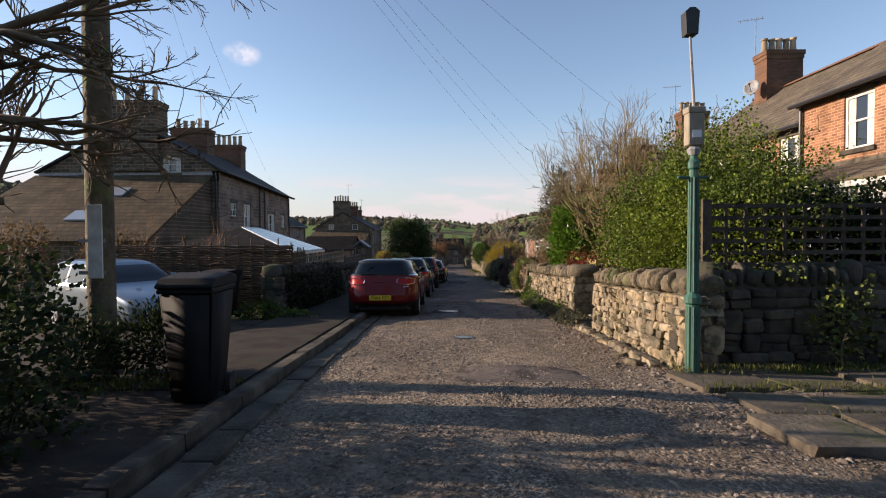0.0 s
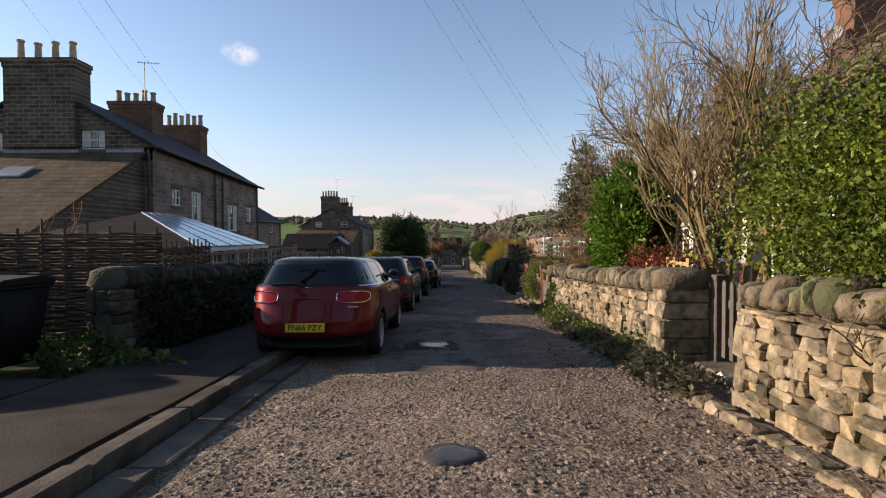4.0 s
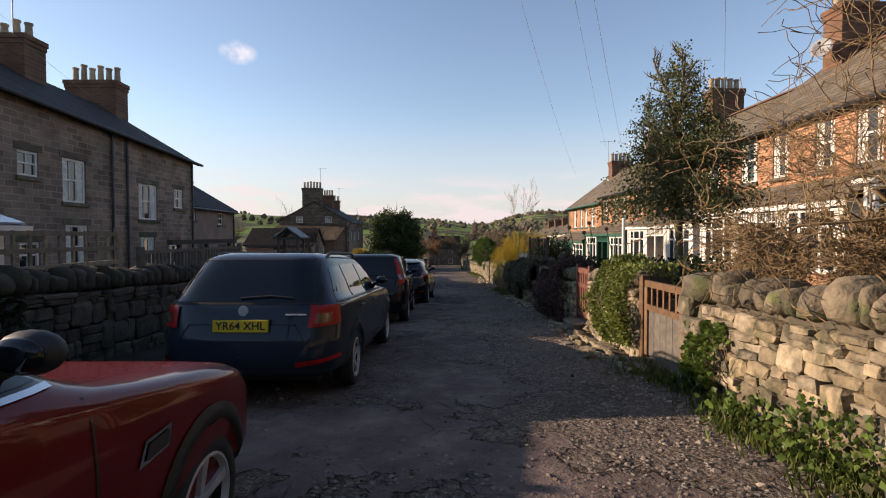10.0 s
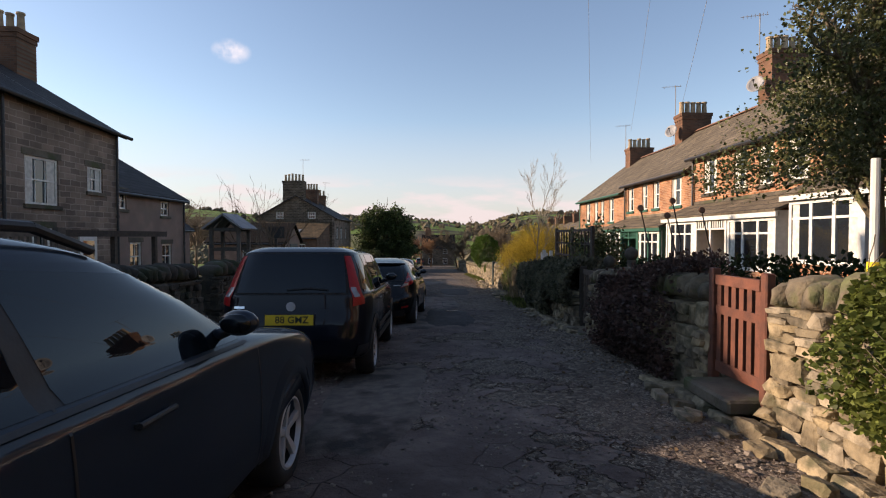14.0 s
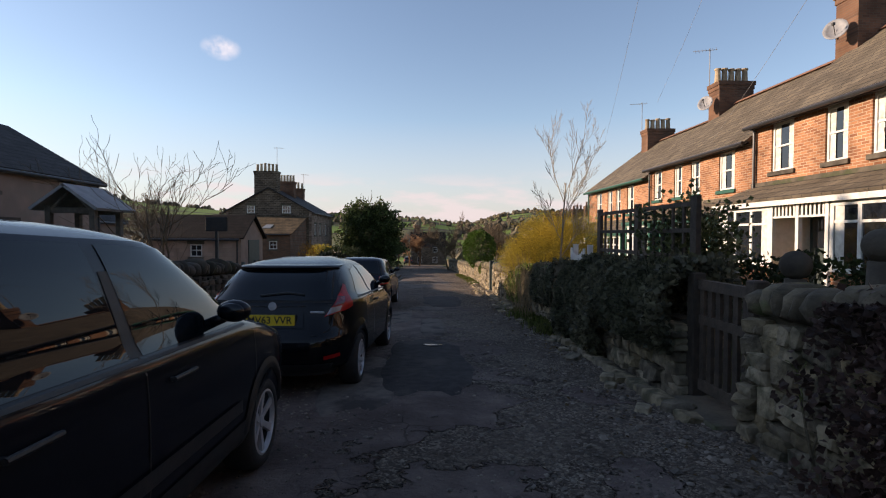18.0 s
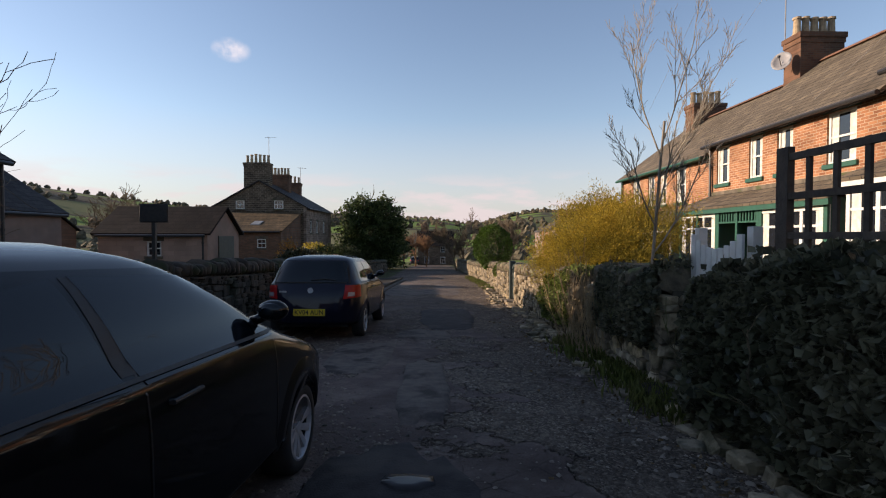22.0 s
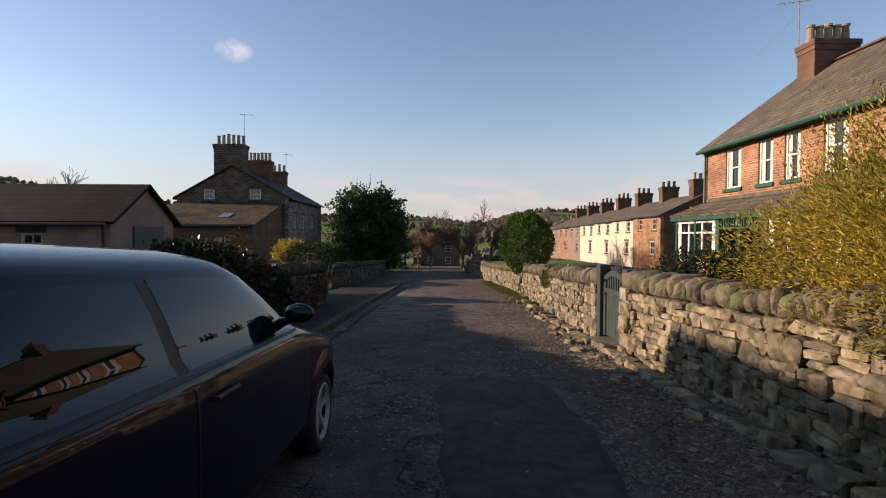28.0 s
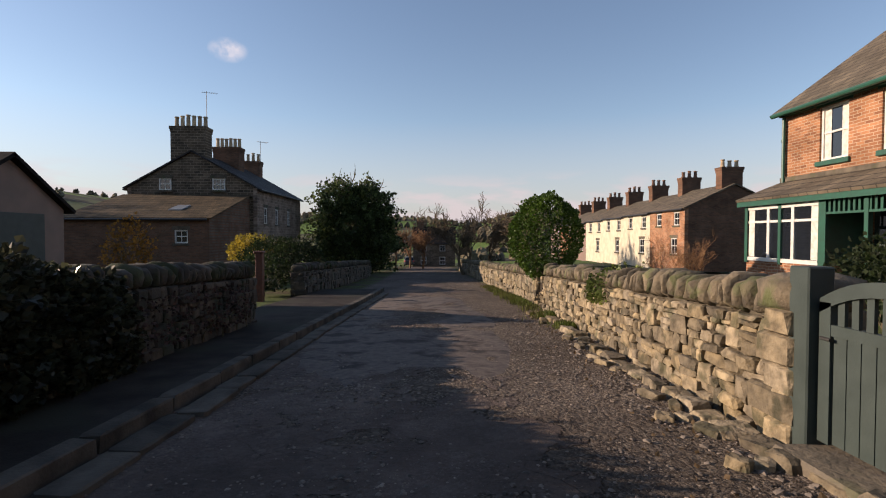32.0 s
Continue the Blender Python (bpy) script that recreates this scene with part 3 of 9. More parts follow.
    # random blotches, times a darkening past y 24 that paints in the lane's shade
    blotch_shade = arith("MULTIPLY", spread(tex(0.42, 5), 0.3, 0.7, 1.0, 1.75), spread(sp.outputs["Y"], 24.0, 42.0, 1.0, 0.72))
    stony = mixed(pavedf, pale_dirt, paved)
    bl = n.new("ShaderNodeVectorMath")
    bl.operation = "SCALE"
    l.new(stony, bl.inputs[0])
    l.new(blotch_shade, bl.inputs["Scale"])
    stony = bl.outputs[0]
    soil = mixed(ramp(tex(0.8, 7), (0.42, (0, 0, 0)), (0.58, (1, 1, 1))), ramp(tex(5, 7), (0.3, (0.045, 0.036, 0.024)), (0.7, (0.085, 0.068, 0.045))), ramp(tex(9, 6), (0.3, (0.045, 0.07, 0.018)), (0.7, (0.085, 0.105, 0.03))))
    # fields
    fv = n.new("ShaderNodeTexVoronoi")
    fv.inputs["Scale"].default_value = 0.0065
    l.new(pos, fv.inputs["Vector"])
    fe = n.new("ShaderNodeTexVoronoi")
    fe.feature = "DISTANCE_TO_EDGE"
    fe.inputs["Scale"].default_value = 0.0065
    l.new(pos, fe.inputs["Vector"])
    sepc = n.new("ShaderNodeSeparateColor")
    l.new(fv.outputs["Color"], sepc.inputs[0])
    field = ramp(sepc.outputs[0], (0.0, (0.10, 0.165, 0.03)), (0.55, (0.13, 0.19, 0.045)), (0.72, (0.09, 0.10, 0.04)), (1.0, (0.14, 0.135, 0.065)))
    hedge = ramp(fe.outputs["Distance"], (0.02, (1, 1, 1)), (0.05, (0, 0, 0)))
    wood = ramp(tex(0.055, 8, 0.7), (0.35, (0.028, 0.026, 0.018)), (0.65, (0.065, 0.055, 0.035)))
    woods = ramp(tex(0.0075, 3), (0.54, (0, 0, 0)), (0.58, (1, 1, 1)))
    land = mixed(woods, mixed(hedge, field, wood), wood)
    far = n.new("ShaderNodeVectorMath")
    far.operation = "LENGTH"
    l.new(pos, far.inputs[0])
    farf = n.new("ShaderNodeMapRange")
    farf.inputs[1].default_value, farf.inputs[2].default_value = 100, 170
    l.new(far.outputs["Value"], farf.inputs[0])
    near = n.new("ShaderNodeMapRange")          # 1 on the lane, 0 beside it
    ab = n.new("ShaderNodeMath")
    ab.operation = "SUBTRACT"
    ab.inputs[1].default_value = 0.9
    ab2 = n.new("ShaderNodeMath")
    ab2.operation = "ABSOLUTE"
    l.new(sp.outputs["X"], ab.inputs[0])
    l.new(ab.outputs[0], ab2.inputs[0])
    near.inputs[1].default_value, near.inputs[2].default_value, near.inputs[3].default_value, near.inputs[4].default_value = 2.7, 3.1, 1, 0
    l.new(ab2.outputs[0], near.inputs[0])
    col = mixed(near.outputs[0], soil, stony)
    col = mixed(farf.outputs[0], col, land)
    l.new(col, p.inputs["Base Color"])
    b1, b2 = n.new("ShaderNodeBump"), n.new("ShaderNodeBump")
    b1.inputs["Strength"].default_value, b1.inputs["Distance"].default_value = 1.0, 0.022
    b1.invert = True
    lumps = arith("ADD", arith("MULTIPLY", chips.outputs["Distance"], 0.4), cobbles.outputs["Distance"])
    whole = arith("MULTIPLY", skin, pavedf)
    l.new(arith("MULTIPLY", lumps, arith("SUBTRACT", 1.0, arith("MULTIPLY", whole, 0.85))), b1.inputs["Height"])
    b2.inputs["Strength"].default_value, b2.inputs["Distance"].default_value = 1.0, 0.05
    relief = arith("SUBTRACT", arith("ADD", tex(7, 8, 0.65), arith("MULTIPLY", whole, 0.35)), arith("MULTIPLY", arith("MULTIPLY", crackf, whole), 0.4))
    l.new(relief, b2.inputs["Height"])
    l.new(b1.outputs[0], b2.inputs["Normal"])
    l.new(b2.outputs[0], p.inputs["Normal"])
    p.inputs["Roughness"].default_value, p.inputs["Specular IOR Level"].default_value = 0.92, 0.15
    return m


ground = tagged(poly("ground", gv, gf, ground_material(), smooth=True), "stony unmade lane with earth verges and far green fields", "ground", kind="structure")

# ---- stones to build walls with ----
rnd = random.Random(5)


def stone_mesh(name, mat, cut=0.16, jit=0.07, seed=0):
    """A rough block one metre each way, its edges knocked off."""
    r = random.Random(seed)
    bm = bmesh.new()
    for sx in (-1, 1):
        for sy in (-1, 1):
            for sz in (-1, 1):
                for ax in range(3):
                    v = [0.5 * sx, 0.5 * sy, 0.5 * sz]
                    for k in range(3):
                        if k != ax:
                            v[k] *= 1 - 2 * cut * r.uniform(0.5, 1.3)
                    bm.verts.new([c + r.uniform(-jit, jit) * 0.6 for c in v])
    hull = bmesh.ops.convex_hull(bm, input=bm.verts)
    junk = [g for g in hull["geom_interior"] + hull["geom_unused"] if isinstance(g, bmesh.types.BMVert)]
    bmesh.ops.delete(bm, geom=list(set(junk)), context="VERTS")
    me = bpy.data.meshes.new(name)
    bm.to_mesh(me)
    bm.free()
    me.materials.append(mat)
    return me


def loaf_mesh(name, mat, seed):
    """A weathered coping stone one metre each way: a rounded block, softer above than below."""
    r = random.Random(seed)
    bm = bmesh.new()
    bmesh.ops.create_icosphere(bm, subdivisions=2, radius=1.0)
    o = r.uniform(0, 50)
    for v in bm.verts:
        n_ = 3.8 if v.co.z > 0 else 6.0
        k_ = (abs(v.co.x) ** 5 + abs(v.co.y) ** n_ + abs(v.co.z) ** n_) ** (-1 / n_)
        q = v.co.copy() * k_ * 0.5
        v.co = q * (1 + 0.16 * noise.noise((v.co.x * 1.7 + o, v.co.y * 1.7, v.co.z * 1.7))) + Vector((r.uniform(-1, 1), r.uniform(-1, 1), r.uniform(-1, 1))) * 0.03
    me = bpy.data.meshes.new(name)
    bm.to_mesh(me)
    bm.free()
    me.materials.append(mat)
    me.shade_smooth()
    return me


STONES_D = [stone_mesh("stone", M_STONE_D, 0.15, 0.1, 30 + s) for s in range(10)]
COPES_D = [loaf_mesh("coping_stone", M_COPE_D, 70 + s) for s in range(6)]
STONES = [stone_mesh("stone", M_STONE, 0.17, 0.14, s) for s in range(18)]
COPES = [loaf_mesh("coping_stone", M_COPE, 50 + s) for s in range(8)]
QUOINS = [stone_mesh("quoin", M_STONE, 0.075, 0.045, 90 + s) for s in range(6)]


def piece(name, me, parent, m):
    ob = bpy.data.objects.new(name, me)
    scene.collection.objects.link(ob)
    ob.parent = parent
    ob.matrix_basis = m
    return ob


def rubble_face(parent, point, length, height, out, size=1.0, seed=1, budget=300, kit=None):
    """Covers a wall's face with stones in rough courses. point(u) gives the foot at u metres along; out is the face's outward level direction."""
    r = random.Random(seed)
    yaw = math.atan2(out[1], out[0])
    z = 0.0
    left = budget
    while z < height - 0.03 and left > 0:
        h = min(height - z, r.uniform(0.15, 0.25) * size)
        u = -r.uniform(0, 0.1)
        while u < length and left > 0:
            w = min(r.uniform(0.13, 0.35) * size, length - u + 0.02)
            if w < 0.06:
                break
            kind_ = r.random()
            if h < 0.1 or (kind_ < 0.3 and w < 0.34 * size):
                cells = [(0, 1, 0, 1)]
            elif kind_ < 0.6:
                k_ = r.uniform(0.35, 0.65)
                cells = [(0, 1, 0, k_), (0, 1, k_, 1)]
            elif kind_ < 0.85:
                k_, j_ = r.uniform(0.35, 0.65), r.uniform(0.35, 0.65)
                lo_, hi_ = (0, k_), (k_, 1)
                if r.random() < 0.5:
                    lo_, hi_ = hi_, lo_
                cells = [(0, 1, *lo_), (0, j_, *hi_), (j_, 1, *hi_)]
            else:
                cells = [(0, 1, 0, 0.34), (0, 1, 0.34, 0.68), (0, 1, 0.68, 1)]
            for a0, a1, b0, b1 in cells:
                uw, hh = w * (a1 - a0), h * (b1 - b0)
                uc = u + w * (a0 + a1) / 2
                f = point(uc)
                d = r.uniform(0.14, 0.2)
                q_ = r.uniform(-0.035, 0.03)
                wave = 0.03 * noise.noise((uc * 1.1, z * 2.0, seed * 3.7))
                c = Vector((f[0] + out[0] * (q_ - d * 0.35), f[1] + out[1] * (q_ - d * 0.35), f[2] + z + h * (b0 + b1) / 2 + wave))
                m = Matrix.Translation(c) @ Matrix.Rotation(yaw + r.uniform(-0.09, 0.09), 4, "Z") @ Matrix.Rotation(r.uniform(-0.09, 0.09), 4, "X") @ Matrix.Diagonal((d, uw * r.uniform(0.9, 1.02), hh * r.uniform(0.92, 1.06), 1))
                piece("stone", r.choice(kit or STONES), parent, m)
                left -= 1
            u += w
        z += h


def coping_row(parent, point, length, top, thick, seed=1, upright=True, lean=0.12, kit=None):
    r = random.Random(seed)
    u = 0.0
    while u < length:
        w = min(r.uniform(0.08, 0.24) if upright else r.uniform(0.35, 0.7), length - u)
        if w < 0.07:
            break
        f0, f1 = point(u), point(u + w)
        yaw = math.atan2(f1[1] - f0[1], f1[0] - f0[0])
        h = (r.uniform(0.18, 0.30) if upright else r.uniform(0.1, 0.14))
        c = Vector(((f0[0] + f1[0]) / 2, (f0[1] + f1[1]) / 2, (f0[2] + f1[2]) / 2 + top + h / 2 - 0.03))
        m = Matrix.Translation(c) @ Matrix.Rotation(yaw, 4, "Z") @ Matrix.Rotation(r.uniform(-lean, lean) + (0.1 if upright else 0), 4, "Y") @ Matrix.Diagonal((w * 1.06, thick * r.uniform(0.92, 1.08), h * 1.1, 1))
        piece("coping_stone", r.choice(kit or COPES), parent, m)
        u += w


WALL_NO = [0]


def rubble_wall(y0, y1, height, xf, side=-1, thick=0.42, label="", upright=True, size=1.0, cope=True, ends=(True, True), budget=300, zoff=0.0, face_back=False, quoins=()):
    """A dry stone wall along the lane; side -1: its face looks to -x."""
    WALL_NO[0] += 1
    k = WALL_NO[0]
    L = y1 - y0
    foot = lambda u: (xf(y0 + u), y0 + u, lane(y0 + u) - 0.06 + zoff)
    vs, fs = [], []
    n = max(2, int(L / 1.0))
    for i in range(n + 1):
        y = lerp(y0, y1, i / n)
        x, z = xf(y), lane(y) + zoff
        xa, xb = x - side * 0.10, x - side * (thick - 0.1)
        vs += [(xa, y, z - 0.3), (xb, y, z - 0.3), (xb, y, z + height - 0.02), (xa, y, z + height - 0.02)]
    for i in range(n):
        a = 4 * i
        for q in range(4):
            fs.append((a + q, a + 4 + q, a + 4 + (q + 1) % 4, a + (q + 1) % 4))
    fs += [(0, 1, 2, 3), (4 * n + 3, 4 * n + 2, 4 * n + 1, 4 * n)]
    w = tagged(poly("wall_%d" % k, vs, fs, M_CORE), label or "old dry stone wall of buff rubble with upright coping", "stone wall", kind="structure")
    # left-hand walls take the stones whose colour carries their shade
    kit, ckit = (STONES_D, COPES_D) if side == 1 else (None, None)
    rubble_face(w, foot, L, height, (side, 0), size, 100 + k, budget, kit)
    if face_back:
        rubble_face(w, lambda u: (xf(y0 + u) - side * thick, y0 + u, lane(y0 + u) - 0.06 + zoff), L, height, (-side, 0), size * 1.3, 300 + k, budget // 2)
    if ends[0]:
        rubble_face(w, lambda u: (xf(y0) - side * u, y0, lane(y0) - 0.06 + zoff), thick, height, (0, -1), 1.25, 500 + k, 40, kit)
    if ends[1]:
        rubble_face(w, lambda u: (xf(y1) - side * u, y1, lane(y1) - 0.06 + zoff), thick, height, (0, 1), 1.25, 600 + k, 40, kit)
    rq = random.Random(900 + k)
    for e in quoins:                                     # squared blocks build up the wall's end, under one broad rounded cap
        ye, s_ = (y0, 1) if e == 0 else (y1, -1)
        z, j = -0.08, 0
        while z < height - 0.05:
            h = min(rq.uniform(0.17, 0.27), height - z + 0.02)
            ln = rq.uniform(0.36, 0.5) if j % 2 else rq.uniform(0.22, 0.32)
            c = Vector((xf(ye) - side * (thick / 2 - 0.005), ye + s_ * (ln / 2 - 0.075), lane(ye) + zoff + z + h / 2))
            piece("quoin", rq.choice(QUOINS), w, Matrix.Translation(c) @ Matrix.Rotation(rq.uniform(-0.03, 0.03), 4, "Z") @ Matrix.Diagonal((thick + 0.14 + rq.uniform(-0.02, 0.02), ln, h * 0.97, 1)))
            z, j = z + h, j + 1
        c = Vector((xf(ye) - side * thick / 2, ye + s_ * 0.15, lane(ye) + zoff + height + 0.11))
        piece("coping_stone", COPES[(k + e) % 8], w, Matrix.Translation(c) @ Matrix.Diagonal((thick + 0.16, 0.52, 0.30, 1)))
    if cope:
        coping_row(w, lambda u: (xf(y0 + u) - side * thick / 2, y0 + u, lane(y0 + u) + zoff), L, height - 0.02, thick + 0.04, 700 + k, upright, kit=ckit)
    return w


# right-hand walls, from the lamp post on
rubble_wall(5.75, 9.45, 0.92, rwall_x, label="sunlit dry stone wall of buff rubble with upright coping", budget=300, size=0.88)
rubble_wall(10.95, 14.5, 0.92, rwall_x, label="buff dry stone wall with rounded upright coping beside a gate", budget=300, size=0.86, ends=(False, False), quoins=(0,))
rubble_wall(14.5, 17.8, 0.92, rwall_x, label="buff dry stone wall with rounded coping above weeds", budget=300, size=0.86, ends=(False, False), quoins=(1,))
rubble_wall(19.15, 21.45, 0.98, rwall_x, label="dry stone wall almost covered by bright ivy")
rubble_wall(22.4, 26.2, 0.95, rwall_x, label="shaded dry stone wall behind dark red cotoneaster", size=1.1)
rubble_wall(27.28, 31.1, 0.75, rwall_x, label="low shaded stone wall under clipped ivy hedge", size=1.2, cope=False)
rubble_wall(31.98, 34.3, 1.0, rwall_x, thick=0.7, label="stone wall with ivy beside a concrete step", size=1.1)
rubble_wall(35.3, 38.4, 0.92, rwall_x, label="dry stone wall with tall upright coping below golden shrub", budget=300, size=0.86, ends=(True, False))
rubble_wall(38.4, 41.55, 0.92, rwall_x, label="dry stone wall with upright coping half in shade", budget=300, size=0.86, ends=(False, False), quoins=(1,))
rubble_wall(42.75, 47.0, 0.92, rwall_x, label="sunlit buff stone wall with squared blocks and coping", budget=300, size=0.95, ends=(False, False), quoins=(0,))
rubble_wall(47.0, 52.0, 0.92, rwall_x, label="sunlit buff rubble wall running down the lane", budget=300, size=1.0, ends=(False, True))
rubble_wall(53.1, 66.0, 0.85, lambda y: rwall_x(y) + 0.1, label="pale squared stone wall along the lane", size=1.9, budget=260)
rubble_wall(66.0, 92.0, 0.9, lambda y: rwall_x(66) + 0.15, label="far stone wall along the lane", size=2.9, budget=240)
# left-hand walls
lw = lambda y: lerp(-3.45, -3.0, smooth01(27, 33.4, y))
rubble_wall(26.9, 33.35, 1.05, lw, 1, label="dark shaded dry stone wall behind parked cars", budget=330, size=1.15)
rubble_wall(34.3, 40.5, 1.05, lambda y: lerp(-2.8, -2.5, (y - 34.3) / 6.2), 1, label="dark shaded dry stone wall by a garden gate", budget=260, size=1.1)
rubble_wall(40.5, 49.0, 0.98, lambda y: -2.35, 1, label="dark rubble wall overgrown with ivy", budget=330, size=1.15)
rubble_wall(56.5, 76.0, 0.9, lambda y: -3.3, 1, label="far shaded stone wall", budget=200, size=2.2)
rubble_wall(11.25, 18.9, 1.0, lambda y: -3.62, 1, label="dark garden wall with coping behind parked cars", budget=240, size=1.3, ends=(True, False))
rubble_wall(18.9, 26.5, 1.0, lambda y: -3.62, 1, label="dark garden wall with coping behind parked cars", budget=240, size=1.3, ends=(False, True))


# ---- houses ----
def facade(name, parent, wall, at, out, a0, a1, z0, z1, holes, mat, th=0.3, label=""):
    """A wall of real thickness with rectangular openings (a0, a1, z0, z1) through it."""
    us = sorted({a0, a1, *(v for h in holes for v in h[:2] if a0 < v < a1)})
    zs = sorted({z0, z1, *(v for h in holes for v in h[2:] if z0 < v < z1)})
    vs, fs, ids = [], [], {}

    def vid(u, z, d):
        k = (round(u, 4), round(z, 4), d)
        if k not in ids:
            ids[k] = len(vs)
            p = at - out * (th if d else 0)
            vs.append((p, u, z) if wall == "y" else (u, p, z))
        return ids[k]

    solid = lambda i, j: 0 <= i < len(us) - 1 and 0 <= j < len(zs) - 1 and not any(h[0] <= (us[i] + us[i + 1]) / 2 <= h[1] and h[2] <= (zs[j] + zs[j + 1]) / 2 <= h[3] for h in holes)
    for i in range(len(us) - 1):
        for j in range(len(zs) - 1):
            if not solid(i, j):
                continue
            c = ((us[i], zs[j]), (us[i + 1], zs[j]), (us[i + 1], zs[j + 1]), (us[i], zs[j + 1]))
            fs.append(tuple(vid(*p, 0) for p in c))
            fs.append(tuple(vid(*p, 1) for p in c[::-1]))
            for k, (di, dj) in enumerate(((0, -1), (1, 0), (0, 1), (-1, 0))):
                if not solid(i + di, j + dj):
                    p, q = c[k], c[(k + 1) % 4]
                    fs.append((vid(*p, 0), vid(*p, 1), vid(*q, 1), vid(*q, 0)))
    me = bpy.data.meshes.new(name)
    me.from_pydata(vs, [], fs)
    bm = bmesh.new()
    bm.from_mesh(me)
    bmesh.ops.recalc_face_normals(bm, faces=bm.faces)
    bm.to_mesh(me)
    bm.free()
    return linked(name, me, mat, parent, label)


def sash(parent, wall, a0, a1, z0, z1, at, mat=None, bars=(1, 1), curtain=True, sill=True, name="window", out=1, arch=False, sillmat=None):
    """A sash window in a wall. wall 'y': the wall runs along y at x=at and looks to out (-1: -x); 'x': runs along x at y=at."""
    mat = mat or M_WHITE
    def bx(a, b, za, zb, d0, d1):
        lo, hi = sorted((at + out * d0, at + out * d1))
        return (lo, hi, a, b, za, zb) if wall == "y" else (a, b, lo, hi, za, zb)
    f = 0.07
    w = part(name, boxes(bx(a0, a1, z0, z0 + f, -0.13, -0.05), bx(a0, a1, z1 - f, z1, -0.13, -0.05), bx(a0, a0 + f, z0 + f, z1 - f, -0.13, -0.05), bx(a1 - f, a1, z0 + f, z1 - f, -0.13, -0.05)), mat, parent, "painted sash window frame")
    zm = lerp(z0, z1, 0.52)
    bars_bm = boxes(bx(a0 + f, a1 - f, zm - 0.025, zm + 0.025, -0.115, -0.06))
    for i in range(1, bars[0] + 1):
        c = lerp(a0 + f, a1 - f, i / (bars[0] + 1))
        box(bars_bm, *bx(c - 0.012, c + 0.012, z0 + f, z1 - f, -0.105, -0.065))
    part("glazing_bar", bars_bm, mat, w)
    part("pane", boxes(bx(a0 + f, a1 - f, z0 + f, zm - 0.025, -0.112, -0.104)), M_GLASS, w)
    part("pane", boxes(bx(a0 + f, a1 - f, zm + 0.025, z1 - f, -0.10, -0.092)), M_GLASS, w)
    if curtain:
        cw = (a1 - a0) * 0.24
        part("curtain", boxes(bx(a0 + f, a0 + f + cw, z0 + f, z1 - f, -0.088, -0.082)), M_CURTAIN, w)
        part("curtain", boxes(bx(a1 - f - cw, a1 - f, z0 + f, z1 - f, -0.088, -0.082)), M_CURTAIN, w)
    if sill:
        part("sill", boxes(bx(a0 - 0.08, a1 + 0.08, z0 - 0.12, z0 + 0.004, -0.06, 0.07), bev=0.01), sillmat or M_KERB, w)
    part("lintel", boxes(bx(a0 - 0.12, a1 + 0.12, z1 + 0.004, z1 + 0.2, -0.02, 0.012)), sillmat or M_KERB, w)
    return w


def chimney(parent, x0, x1, y0, y1, z0, z1, mat, pots, potmat, along="x", ph=0.75, cap=True):
    st = part("chimney", boxes((x0, x1, y0, y1, z0, z1 - 0.352)), mat, parent, "tall chimney stack with corbelled top")
    part("corbel", boxes((x0 - 0.03, x1 + 0.03, y0 - 0.03, y1 + 0.03, z1 - 0.35, z1 - 0.182)), mat, st)
    part("cap", boxes((x0 - 0.065, x1 + 0.065, y0 - 0.065, y1 + 0.065, z1 - 0.18, z1)), mat, st)
    r = random.Random(int(abs(x0 * 7 + y0 * 3)))
    for i in range(pots):
        t = (i + 0.5) / pots
        px, py = (lerp(x0, x1, t), (y0 + y1) / 2) if along == "x" else ((x0 + x1) / 2, lerp(y0, y1, t))
        h = ph * r.uniform(0.85, 1.1)
        bm = bmesh.new()
        tube(bm, (px, py, z1 - 0.02), (px, py, z1 + h), 0.135, 0.105, 12)
        tube(bm, (px, py, z1 + h - 0.07), (px, py, z1 + h + 0.004), 0.14, 0.14, 12)
        tube(bm, (px, py, z1), (px, py, z1 + 0.08), 0.17, 0.15, 12)
        part("chimney_pot", bm, potmat, st)
    return st


def aerial(parent, x, y, z, h=1.8, yaw=0.0):
    bm = bmesh.new()
    tube(bm, (x, y, z), (x, y, z + h), 0.02, 0.02, 6)
    dx, dy = math.cos(yaw), math.sin(yaw)
    tube(bm, (x - dx * 0.3, y - dy * 0.3, z + h - 0.1), (x + dx * 0.7, y + dy * 0.7, z + h - 0.02), 0.012, 0.012, 6)
    for i in range(7):
        t = -0.25 + i * 0.14
        c = (x + dx * t, y + dy * t, z + h - 0.06)
        tube(bm, (c[0] + dy * 0.2, c[1] - dx * 0.2, c[2]), (c[0] - dy * 0.2, c[1] + dx * 0.2, c[2]), 0.008, 0.008, 4)
    part("tv_aerial", bm, M_LEAD, parent)


